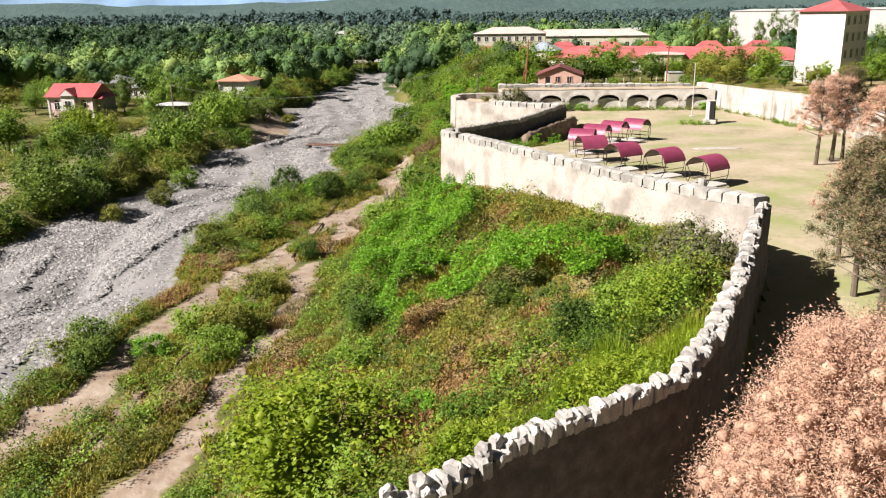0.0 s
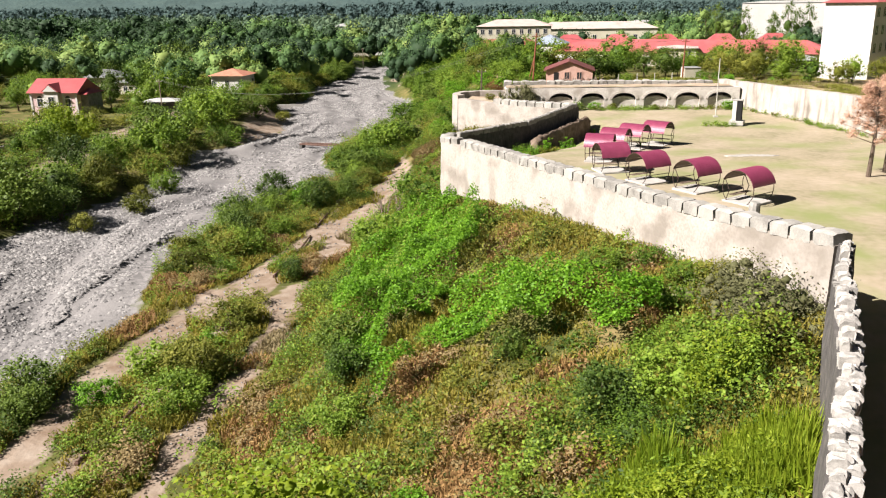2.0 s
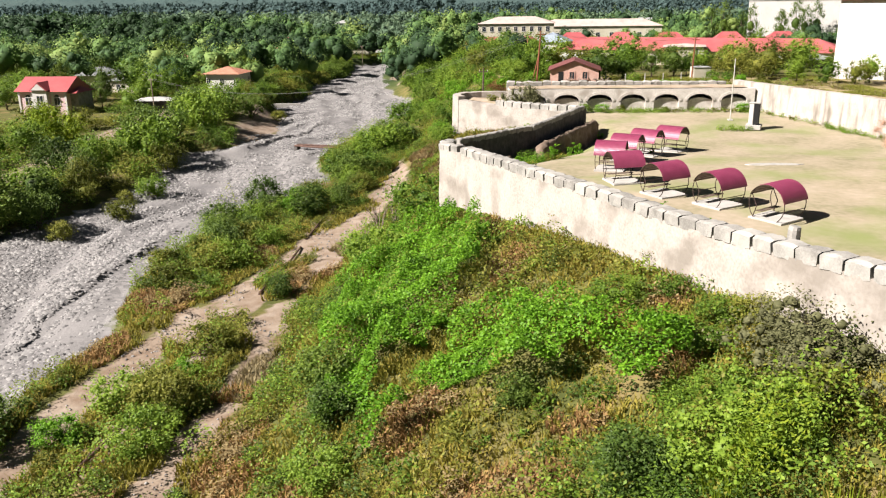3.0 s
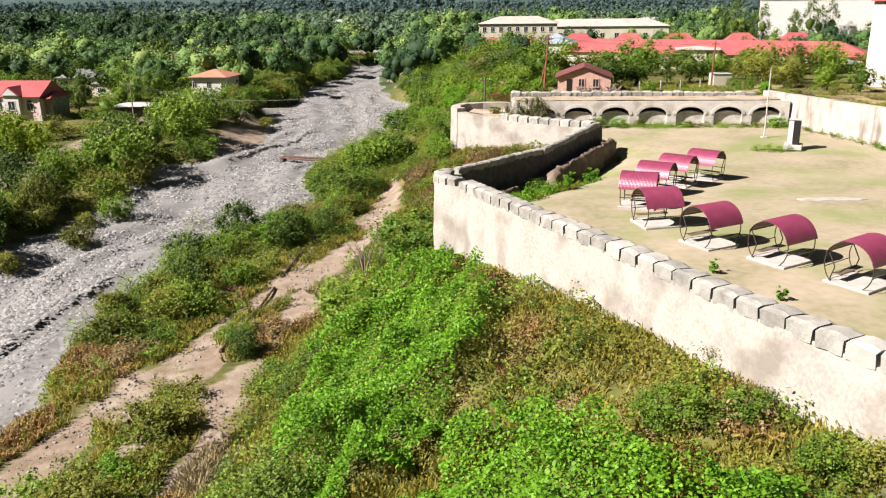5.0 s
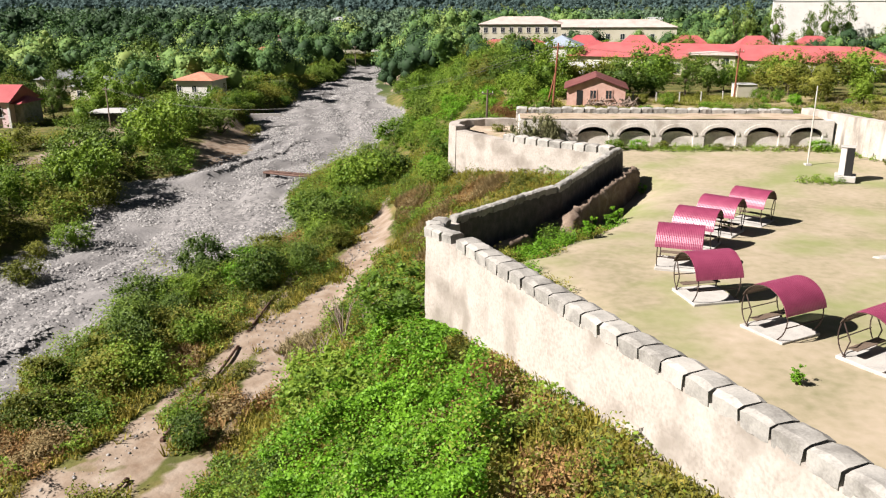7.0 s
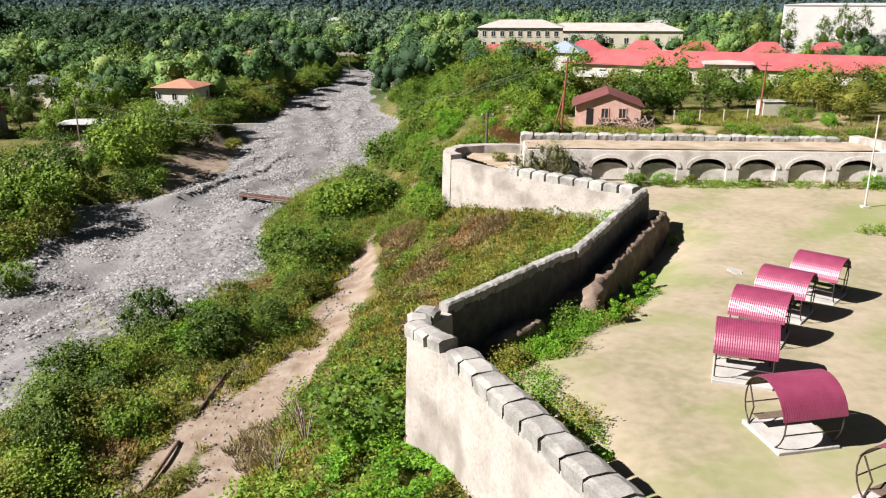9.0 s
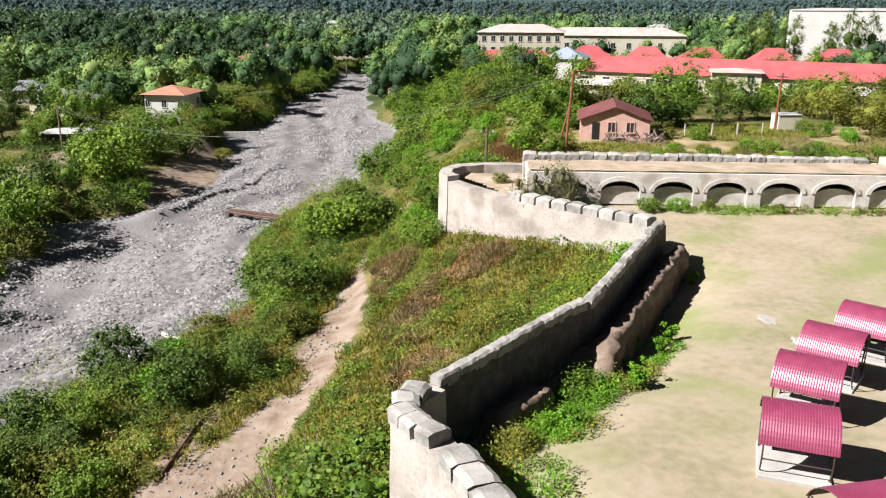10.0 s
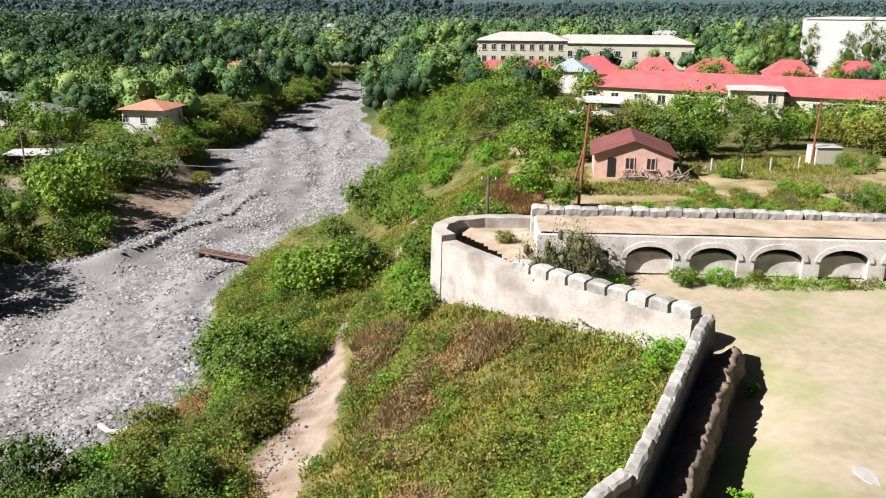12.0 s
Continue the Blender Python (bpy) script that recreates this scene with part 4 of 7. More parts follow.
def flagpole():
    root = tagged(empty("flagpole", pose(26.5, 101.6, -0.45)), "tall white metal flagpole standing on the lawn", "flagpole")
    bm = bmesh.new()
    tube(bm, [(0, 0, -0.2), (0, 0, 6.5)], 0.07, 0.05, 8)
    part("pole", bm, PALE_POST, root)
    part("foot", box_bm(-0.25, 0.25, -0.25, 0.25, -0.1, 0.12, 0.02), CONCRETE, root)


def stump_post():
    root = tagged(empty("stone_post", pose(14.45, 46.4, -0.1)), "dark grey stone post behind the fortress wall", "post")
    bm = bmesh.new()
    tube(bm, [(0, 0, -0.1), (0, 0, 3.05), (0.02, 0, 3.2)], 0.29, 0.24, 10)
    part("shaft", bm, STONE, root)


monument()
flagpole()
stump_post()
def worn_slab(x, y, w, d, turn, seed):
    rs = random.Random(seed)
    bm = bmesh.new()
    ring = [(w / 2 * rs.uniform(0.7, 1.05) * math.cos(t), d / 2 * rs.uniform(0.7, 1.05) * math.sin(t)) for t in [2 * math.pi * k / 16 for k in range(16)]]
    low, high = [bm.verts.new((px, py, -0.06)) for px, py in ring], [bm.verts.new((px * 0.96, py * 0.96, 0.045)) for px, py in ring]
    bm.faces.new(high)
    for k in range(16):
        bm.faces.new((low[k], low[(k + 1) % 16], high[(k + 1) % 16], high[k]))
    ob = link_bm("concrete_patch", bm, STONE)
    ob.matrix_basis = pose(x, y, float(court_z(x, y)), 0, 0, turn)
    tagged(ob, "worn pale concrete slab let into the lawn", "paving slab")


for k, (x, y, w_, d_, a) in enumerate(((23, 75.4, 4.6, 1.0, 0), (13.7, 87.4, 1.5, 0.8, 100), (14.6, 84.0, 2.4, 0.9, 115))):
    worn_slab(x, y, w_, d_, a, k)


# ---- houses ----
def hip_roof(w, d, h, over, rise, ridge, thick=0.12):
    """A roof over a w x d block; ridge: its length along x (w + 2 over: a gable)."""
    bm = bmesh.new()
    X, Y, R = w / 2 + over, d / 2 + over, ridge / 2
    low = [bm.verts.new((x, y, h)) for x, y in ((-X, -Y), (X, -Y), (X, Y), (-X, Y))]
    a, b = bm.verts.new((-R, 0, h + rise)), bm.verts.new((R, 0, h + rise))
    for f in ((low[0], low[1], b, a), (low[2], low[3], a, b), (low[1], low[2], b), (low[3], low[0], a), tuple(reversed(low))):
        bm.faces.new(f)
    bmesh.ops.recalc_face_normals(bm, faces=bm.faces[:])
    return bm


def window(parent, m, w, h, frame_mat=WHITE, arched=False):
    """A window proud of its wall: frame, dark pane and sill. It faces -y at m."""
    fr = bmesh.new()
    for x0, x1, z0, z1 in ((-w / 2 - 0.1, w / 2 + 0.1, h, h + 0.1), (-w / 2 - 0.1, -w / 2, 0, h), (w / 2, w / 2 + 0.1, 0, h), (-0.03, 0.03, 0, h)):
        box(fr, x0, x1, -0.06, 0.03, z0, z1)
    win = part("window", fr, frame_mat, parent)
    win.matrix_basis = m
    pane = part("pane", box_bm(-w / 2, w / 2, -0.03, 0.02, 0, h), GLASS, win)
    sill = part("sill", box_bm(-w / 2 - 0.15, w / 2 + 0.15, -0.14, 0.02, -0.1, 0), frame_mat, win)
    if arched:
        bm = bmesh.new()
        arc = [(w / 2 * math.cos(math.pi * k / 8), h + w / 2 * math.sin(math.pi * k / 8)) for k in range(9)]
        lo, hi = [bm.verts.new((x, -0.05, z)) for x, z in arc], [bm.verts.new((x, 0.02, z)) for x, z in arc]
        bm.faces.new(lo)
        for k in range(8):
            bm.faces.new((lo[k], lo[k + 1], hi[k + 1], hi[k]))
        part("fanlight", bm, GLASS, win)
    return win


def house(name, m, w, d, h, wall_mat, roof_mat, label, rise=2.0, ridge=None, over=0.5, wins=(), base=1.2):
    """wins: (side, along, sill, width, height), side 0: -y, 1: +x, 2: +y, 3: -x."""
    root = tagged(empty(name, m), label, "house")
    part("wall", box_bm(-w / 2, w / 2, -d / 2, d / 2, -base, h), wall_mat, root)
    ridge = max(0.2, w - d) if ridge is None else ridge
    if ridge >= w:
        for sx in (-1, 1):
            bm = bmesh.new()
            bm.faces.new([bm.verts.new((sx * (w / 2 - 0.02), y, z)) for y, z in ((-d / 2, h), (d / 2, h), (0, h + rise * d / (d + 2 * over)))])
            part("gable", bm, wall_mat, root)
    part("roof", hip_roof(w, d, h, over, rise, ridge), roof_mat, root)
    for side, along, sill, ww, wh in wins:
        place = (pose(along, -d / 2, sill), pose(w / 2, along, sill, 0, 0, 90), pose(along, d / 2, sill, 0, 0, 180), pose(-w / 2, along, sill, 0, 0, -90))[side]
        window(root, place, ww, wh)
    return root


def brick_house():
    root = tagged(empty("brick_outhouse", pose(12.85, 138.5, -0.1, 0, 0, -5)), "single-storey pink brick outhouse with a brown sheet roof", "house")
    w, d, h = 7.1, 7.0, 2.15
    bm = bmesh.new()
    box(bm, -w / 2, w / 2, -d / 2, d / 2, -0.6, h)
    part("wall", bm, BRICK_PAINT, root)
    for y in (-d / 2, d / 2):
        bm = bmesh.new()
        bm.faces.new([bm.verts.new(v) for v in ((-w / 2, y, h), (w / 2, y, h), (0.0, y, h + 1.35))])
        part("gable", bm, BRICK_PAINT, root)
    bm = bmesh.new()
    for sx in (-1, 1):
        X, Y = sx * (w / 2 + 0.35), d / 2 + 0.35
        vs = [bm.verts.new(v) for v in ((0, -Y, h + 1.42), (X, -Y, h - 0.03), (X, Y, h - 0.03), (0, Y, h + 1.42))]
        bm.faces.new(vs if sx > 0 else vs[::-1])
    bm.normal_update()
    bmesh.ops.solidify(bm, geom=bm.faces[:], thickness=-0.09)
    part("roof", bm, BROWN_ROOF, root, "dark brown sheet roof")
    # Solid near-black panel: the doorway's inner shade as colour, no real opening.
    part("door", box_bm(-2.35, -1.6, -d / 2 - 0.03, -d / 2 + 0.03, 0.1, 1.95), DARK, root, "near-black panel for the shade inside the open doorway")
    for x in (-0.35, 1.55):
        window(root, pose(x, -d / 2, 0.95), 0.7, 1.0, BRICK_PAINT)
    return root


brick_house()


def villa():
    root = tagged(empty("villa", pose(-90.2, 174.5, -8.8, 0, 0, -3)), "pink two-storey villa with a red metal roof and white trim", "house")
    w, d, h = 10.2, 8, 4.6
    part("wall", box_bm(-w / 2, w / 2, -d / 2, d / 2, -1, h), PINKISH, root)
    part("roof", hip_roof(w, d, h, 0.6, 2.6, w + 1.2 - 0.1), RED_ROOF, root, "red metal roof")
    for sx in (-1, 1):
        bm = bmesh.new()
        bm.faces.new([bm.verts.new((sx * (w / 2 - 0.02), y, z)) for y, z in ((-d / 2, h), (d / 2, h), (0, h + 2.3))])
        part("gable", bm, PINKISH, root)
    part("bay", box_bm(-1.5, 1.5, -d / 2 - 0.9, -d / 2 + 1.5, -1, h + 0.4), WHITE, root, "projecting white centre bay")
    bm = bmesh.new()
    pr = [(-1.9, h + 0.3), (1.9, h + 0.3), (0, h + 1.9)]
    a = [bm.verts.new((x, -d / 2 - 1.2, z)) for x, z in pr]
    b = [bm.verts.new((x, 0, z)) for x, z in pr]
    for i in range(3):
        bm.faces.new((a[i], a[(i + 1) % 3], b[(i + 1) % 3], b[i]))
    bm.faces.new(a[::-1])
    bmesh.ops.recalc_face_normals(bm, faces=bm.faces[:])
    part("dormer_roof", bm, RED_ROOF, root)
    bm = bmesh.new()
    pd = [(-1.5, h + 0.36), (1.5, h + 0.36), (0, h + 1.62)]
    front, back = [bm.verts.new((x, -d / 2 - 1.26, z)) for x, z in pd], [bm.verts.new((x, -d / 2 - 1.21, z)) for x, z in pd]
    bm.faces.new(front)
    bm.faces.new(back[::-1])
    for i in range(3):
        bm.faces.new((front[i], back[i], back[(i + 1) % 3], front[(i + 1) % 3]))
    bmesh.ops.recalc_face_normals(bm, faces=bm.faces[:])
    part("pediment", bm, WHITE, root, "white gable panel")
    for x in (-3.1, 3.1):
        window(root, pose(x, -d / 2, 1.9), 1.2, 1.5, WHITE, arched=True)
    window(root, pose(0, -d / 2 - 0.9, 2.2), 1.3, 1.6, WHITE)
    for x in (-w / 2 + 0.1, -2.2, 2.2, w / 2 - 0.1):
        part("pilaster", box_bm(x - 0.2, x + 0.2, -d / 2 - 0.12, -d / 2 + 0.05, -1, h), WHITE, root, "white corner trim")
    # Grey where the walls are pink: the porch's shade is painted in.
    part("side_wing", box_bm(w / 2, w / 2 + 1.6, -d / 2 + 1.5, d / 2 - 1, -1, h - 0.4), STONE, root, "side porch in grey, its shade put into the colour")
    part("wing_roof", hip_roof(1.9, 7, 0, 0.3, 1.0, 0.3), RED_ROOF, root).matrix_basis = pose(w / 2 + 0.85, 0, h - 0.4)


villa()
ROWWIN = lambda side, a, b, n, sill, w_, h_: [(side, a + (b - a) * k / (n - 1), sill, w_, h_) for k in range(n)]
house("orange_roof_house", pose(-65.6, 211.5, -8.4, 0, 0, -6), 8.2, 7.6, 4.1, WHITE, ORANGE_ROOF, "white house with an orange hipped tile roof", rise=1.5, over=0.8,
      wins=ROWWIN(0, -3.5, 3.5, 3, 1.6, 1.0, 1.3) + ROWWIN(1, -2.5, 2.5, 2, 1.6, 1.0, 1.3))
# white school block of three storeys
house("school_block", pose(7, 309, -7, 0, 0, -4), 26, 13, 10.6, CREAM, PINK_ROOF, "cream three-storey school block with a faded hipped roof", rise=2.2,
      wins=sum([ROWWIN(0, -11, 11, 9, z, 1.2, 1.6) for z in (1.4, 4.7, 8)], []) + sum([ROWWIN(3, -4, 4, 3, z, 1.2, 1.6) for z in (1.4, 4.7, 8)], []))


# ---- town on the plateau ----
house("school_wing", pose(46, 204.6, -3.2, 0, 0, -23), 62, 12, 3.7, CREAM, RED_ROOF, "long cream school wing under a red metal roof", rise=2.6, over=0.6,
      wins=ROWWIN(0, -29, 29, 15, 1.0, 1.3, 1.7))
house("school_annex", pose(41.5, 196.5, -3.4, 0, 0, -12), 8, 7, 5.2, CREAM, PINK_ROOF, "cream two-storey annex with a shallow roof", rise=0.5,
      wins=ROWWIN(0, -2.3, 2.3, 2, 0.8, 1.2, 1.4) + ROWWIN(0, -2.3, 2.3, 2, 3.3, 1.2, 1.4))
for x, y, w_, gap in ((23, 262, 11, 0), (37, 260, 10, 0), (50, 257, 12, 0), (66, 254, 10, 0), (80, 252, 11, 0)):
    house("red_roof_row_house", pose(x, y, -5.4, 0, 0, -8), w_, 10, 4.4, CREAM, RED_ROOF, "cream row house with a steep red roof", rise=3.2, ridge=4.0,
          wins=ROWWIN(0, -5, 5, 4, 1.2, 1.2, 1.5))
house("low_red_roof_hall", pose(4, 262, -5.2, 0, 0, 6), 24, 12, 4.2, CREAM, RED_ROOF, "low cream hall with a red hipped roof", rise=2.2, wins=ROWWIN(0, -10, 10, 6, 1.2, 1.4, 1.6))
house("blue_roof_house", pose(15.6, 240.5, -4.6, 0, 0, -14), 9, 9, 5.4, WHITE, BLUE_ROOF, "white house with a blue-grey pyramid roof", rise=2.4,
      wins=ROWWIN(0, -2.6, 2.6, 2, 0.9, 1.1, 1.4) + ROWWIN(0, -2.6, 2.6, 2, 3.4, 1.1, 1.4) + ROWWIN(1, -2.6, 2.6, 2, 3.4, 1.1, 1.4))
house("red_roof_pavilion", pose(24.6, 243, -4.6, 0, 0, -14), 9, 9, 4.6, BLUE_ROOF, RED_ROOF, "blue-walled pavilion with a red roof", rise=1.8, wins=ROWWIN(0, -3, 3, 3, 1.0, 1.6, 2.2))
house("open_shed", pose(18.6, 195.6, -2.9, 0, 0, -14), 12, 5, 2.5, DARK_SHADE_STONE, GREY_ROOF, "long open shed with a pale sheet roof", rise=0.8, over=0.5)
house("small_shed", pose(12.3, 176, -1.6, 0, 0, 10), 6, 4, 1.9, STONE, GREY_ROOF, "small shed with a pale flat roof", rise=0.4)
house("market_shed", pose(50.5, 176.5, -2.0, 0, 0, -6), 9, 6, 2.4, DARK_SHADE_STONE, GREY_ROOF, "shed with crumpled pale sheet roof", rise=1.0, over=0.6)
house("market_shed", pose(61, 179, -2.2, 0, 0, 14), 9, 6, 2.4, DARK_SHADE_STONE, GREY_ROOF, "shed with dented pale sheet roof", rise=1.0, over=0.6)
house("pump_house", pose(32.9, 143.9, 0, 0, 0, 4), 2.6, 2.2, 1.7, CREAM, GREY_ROOF, "tiny cream pump house with flat roof", rise=0.15, over=0.1)
house("long_white_hall", pose(138.9, 277.7, -5, 0, 0, -16), 118, 14, 15.2, WHITE, GREY_ROOF, "long plain white hall with a flat roof", rise=0.6, over=0.2)
house("white_block", pose(60.2, 147.2, 0, 0, 0, -40), 7.5, 12, 11.4, WHITE, RED_ROOF, "tall white block of flats with a red roof", rise=1.9, over=0.5,
      wins=sum([ROWWIN(1, -4.4, 4.4, 4, z, 1.2, 1.4) for z in (1, 3.8, 6.5, 9.2)], []))
house("pale_roof_hall", pose(38, 332, -7, 0, 0, -6), 46, 13, 8.6, CREAM, PINK_ROOF, "wide cream hall with a pale roof", rise=2.4, wins=ROWWIN(0, -20, 20, 9, 4.5, 1.4, 1.8))
house("white_distant_house", pose(70, 420, -9, 0, 0, 10), 16, 10, 9, WHITE, GREY_ROOF, "distant white house among dark trees", rise=2)
house("white_distant_house", pose(-3, 520, -12, 0, 0, 0), 14, 10, 6, WHITE, GREY_ROOF, "distant white house with a pale roof", rise=2)
# across the river
for nm, x, y, z, a, w_, d_, h_, wm, rm, lab in (
        ("grey_roof_house", -90, 215, -9.2, -6, 11, 9, 3.2, CREAM, SLATE_ROOF, "low house with a grey hipped roof"),
        ("grey_roof_house", -103, 246, -9.6, 24, 12, 8, 3.6, CREAM, SLATE_ROOF, "house with a weathered pale grey roof"),
        ("grey_roof_house", -110, 235, -9.6, 8, 11, 8, 3.2, CREAM, SLATE_ROOF, "low house with a pale sheet roof"),
        ("orange_roof_cottage", -116, 308, -11.5, -6, 11, 10, 4.0, CREAM, ORANGE_ROOF, "cottage with an orange hipped roof among trees"),
        ("orange_roof_cottage", -98.4, 324, -12, -8, 9, 8, 4.2, WHITE, ORANGE_ROOF, "small cottage with an orange tent roof"),
        ("pink_roof_house", -90.5, 351, -12.6, -6, 14, 10, 4.4, WHITE, ORANGE_ROOF, "long white house with a faded orange roof"),
        ("grey_roof_house", -94, 337, -12.4, -6, 8, 8, 3.4, WHITE, GREY_ROOF, "white house with a pale grey roof"),
        ("white_peak_house", -62.5, 466, -14.5, 0, 9, 8, 4.6, WHITE, GREY_ROOF, "white house with a steep pale roof"),
        ("grey_roof_house", -72, 436, -15, 4, 12, 8, 3.6, CREAM, SLATE_ROOF, "grey-roofed house beside the upper river"),
        ("white_distant_house", -151, 420, -6.5, 10, 9, 8, 6, WHITE, GREY_ROOF, "white house on the wooded rise"),
        ("white_distant_house", -118, 640, -12, 0, 10, 8, 7, WHITE, GREY_ROOF, "white house far off among woods"),
        ("red_distant_house", -196, 406, -6, 8, 20, 10, 5, PINKISH, RED_ROOF, "long red-roofed house on the wooded rise"),
        ("red_distant_house", -104, 424, -10.5, 0, 11, 9, 5, PINKISH, RED_ROOF, "red-roofed house far off among woods"),
        ("river_shed", -70.6, 178.5, -8.9, 10, 7, 4.5, 2.0, DARK_SHADE_STONE, GREY_ROOF, "low dark shed with a pale sheet roof"),
        ("river_shed", -69, 231, -9.2, 5, 6, 5, 3, CREAM, ORANGE_ROOF, "low outbuilding with an orange roof")):
    house(nm, pose(x, y, z, 0, 0, a), w_, d_, h_, wm, rm, lab, rise=2.0 if h_ > 2.5 else 0.6, wins=ROWWIN(0, -w_ * 0.3, w_ * 0.3, 3, 1.0, 1.0, 1.3) if h_ > 3 and y < 340 else ())
for x, y, w_, a in ((-74.6, 126.3, 7, 73), (-62, 205.5, 9, 8), (-51, 207, 8, 5)):
    ob = link_bm("garden_wall", box_bm(-w_ / 2, w_ / 2, -0.15, 0.15, -0.6, 1.1, 0.03), CONCRETE)
    ob.matrix_basis = pose(x, y, float(land(x, y)), 0, 0, a)
    tagged(ob, "low grey rendered garden wall", "garden wall")


def utility_pole(name, x, y, z, height, lean, matl, label, brace=False):
    root = tagged(empty(name, pose(x, y, z)), label, "utility pole")
    bm = bmesh.new()
    tube(bm, [(0, 0, -0.5), (lean * 0.5, 0, height / 2), (lean, 0, height)], 0.13, 0.09, 7)
    part("pole", bm, matl, root)
    if brace:
        bm = bmesh.new()
        tube(bm, [(-0.9, 0.2, -0.4), (lean * 0.6, 0, height * 0.62)], 0.11, 0.08, 6)
        part("brace", bm, matl, root)
    part("crossarm", box_bm(lean - 0.6, lean + 0.6, -0.05, 0.05, height - 0.5, height - 0.38), matl, root)
    for k in (-0.5, 0.5):
        bm = bmesh.new()
        tube(bm, [(lean + k, 0, height - 0.38), (lean + k, 0, height - 0.18)], 0.05, 0.03, 6)
        part("insulator", bm, WHITE, root)


utility_pole("wooden_pole", -68.2, 172, -8.8, 7.0, 0.0, DEAD_WOOD, "grey wooden utility pole by the road")
utility_pole("red_pole", 6.4, 122.5, 0.3, 8.0, 0.5, POLE_RED, "tall red-brown braced utility pole", True)
utility_pole("red_pole", 31.4, 143.0, 0.0, 6.3, 0.2, POLE_RED, "red-brown utility pole by the pump house")
utility_pole("wooden_pole", -0.6, 117.2, 0.6, 3.4, 0.1, BARK, "short dark pole on the bastion")
utility_pole("wooden_pole", -52, 330, -12.6, 8, 0, DEAD_WOOD, "grey wooden utility pole near the river")
for k in (-0.5, 0.5):
    a, b = Vector((-68.2 + k, 172, -2.0)), Vector((6.9 + k, 122.5, 8.1))
    pts = [a.lerp(b, t / 20) + Vector((0, 0, -5.2 * (1 - (2 * t / 20 - 1) ** 2))) for t in range(21)]
    bm = bmesh.new()
    tube(bm, pts, 0.014, sides=4)
    tagged(link_bm("power_line", bm, WIRE), "thin sagging power line across the river", "cable")
    a, b = Vector((6.9 + k, 122.5, 8.1)), Vector((31.6 + k, 143, 6.1))
    bm = bmesh.new()
    tube(bm, [a.lerp(b, t / 12) + Vector((0, 0, -0.7 * (1 - (2 * t / 12 - 1) ** 2))) for t in range(13)], 0.012, sides=4)
    tagged(link_bm("power_line", bm, WIRE), "thin sagging power line between poles", "cable")

# fence posts and field
for x, y in ((17.6, 138.4), (20.6, 138.9), (23.6, 139.3), (26.4, 139.7), (29.2, 140.1)):
    ob = link_bm("fence_post", box_bm(-0.06, 0.06, -0.06, 0.06, -0.3, 1.2, 0.01), PALE_POST)
    ob.matrix_basis = pose(x, y, 0.0, 0, 0, 10)
    tagged(ob, "pale concrete fence post by the field", "fence post", "field fence posts")


def scrap_heap():
    rs = random.Random(4)
    bm = bmesh.new()
    for _ in range(70):
        c = Vector((rs.uniform(-2.6, 3.4), rs.uniform(-0.7, 0.7), rs.uniform(0.05, 0.6)))
        d = Vector((rs.uniform(-1, 1), rs.uniform(-0.5, 0.5), rs.uniform(-0.2, 0.9))).normalized() * rs.uniform(0.3, 0.8)
        tube(bm, [c - d, c + d], rs.uniform(0.03, 0.08), sides=4)
    ob = link_bm("scrap_heap", bm, DEAD_WOOD)
    ob.matrix_basis = pose(13.8, 133.7, 0.05, 0, 0, 8)
    tagged(ob, "heap of bleached timber and scrap before the outhouse", "scrap heap", kind="stuff")


scrap_heap()


# ---- riverside things ----
def rail_line():
    pts = PIPE
    root = tagged(empty("old_pipeline"), "rusty broken pipeline lying low beside the track", "pipe")
    full = resample([Vector((x, y, float(land(x, y)) + 0.14)) for x, y in pts], 1.2)
    for a, b in ((0, 9), (11, 23), (26, 33), (35, 46), (47, 54)):
        run = full[a:b]
        if len(run) < 2:
            continue
        bm = bmesh.new()
        tube(bm, run, 0.1, sides=8)
        part("pipe", bm, RUST, root)
        for p in (run[0], run[-1]):
            part("post", box_bm(-0.1, 0.1, -0.1, 0.1, -0.6, 0.02), RUST, root).matrix_basis = pose(p.x, p.y, p.z)


rail_line()


def footbridge():
    root = tagged(empty("pipe_bridge"), "rust-red steel pipe crossing over the gravel bed", "bridge")
    a, b = Vector((-32, 141.7, -10.2)), Vector((-23, 136.6, -9.65))
    for off in (0.0, 0.55):
        o = Vector((off * 0.45, off * 0.9, 0))
        bm = bmesh.new()
        tube(bm, [a + o, a.lerp(b, 0.5) + o + Vector((0, 0, -0.08)), b + o], 0.16, sides=8)
        part("beam", bm, RUST, root)
    for t in (0.03, 0.97):
        p = a.lerp(b, t)
        part("pier", box_bm(-0.3, 0.3, -0.2, 0.7, -1.6, -0.16), DARK_SHADE_STONE, root).matrix_basis = pose(p.x, p.y, p.z, 0, 0, -26)
    for k in range(1, 9):
        p = a.lerp(b, k / 9) + Vector((0.12, 0.25, 0.12))
        part("plank", box_bm(-0.45, 0.45, -0.4, 0.4, 0.04, 0.1), RUST, root).matrix_basis = pose(p.x, p.y, p.z, 0, 0, -26)


footbridge()
bm = bmesh.new()
tube(bm, [(x, y, float(land(x, y)) + 0.3) for x, y in ((-24.6, 104.6), (-23.8, 104.2), (-22.9, 104.0), (-22.2, 103.6))], 0.19, 0.12, 7)
tagged(link_bm("driftwood_log", bm, PALE_POST), "bleached driftwood log on the gravel", "log")


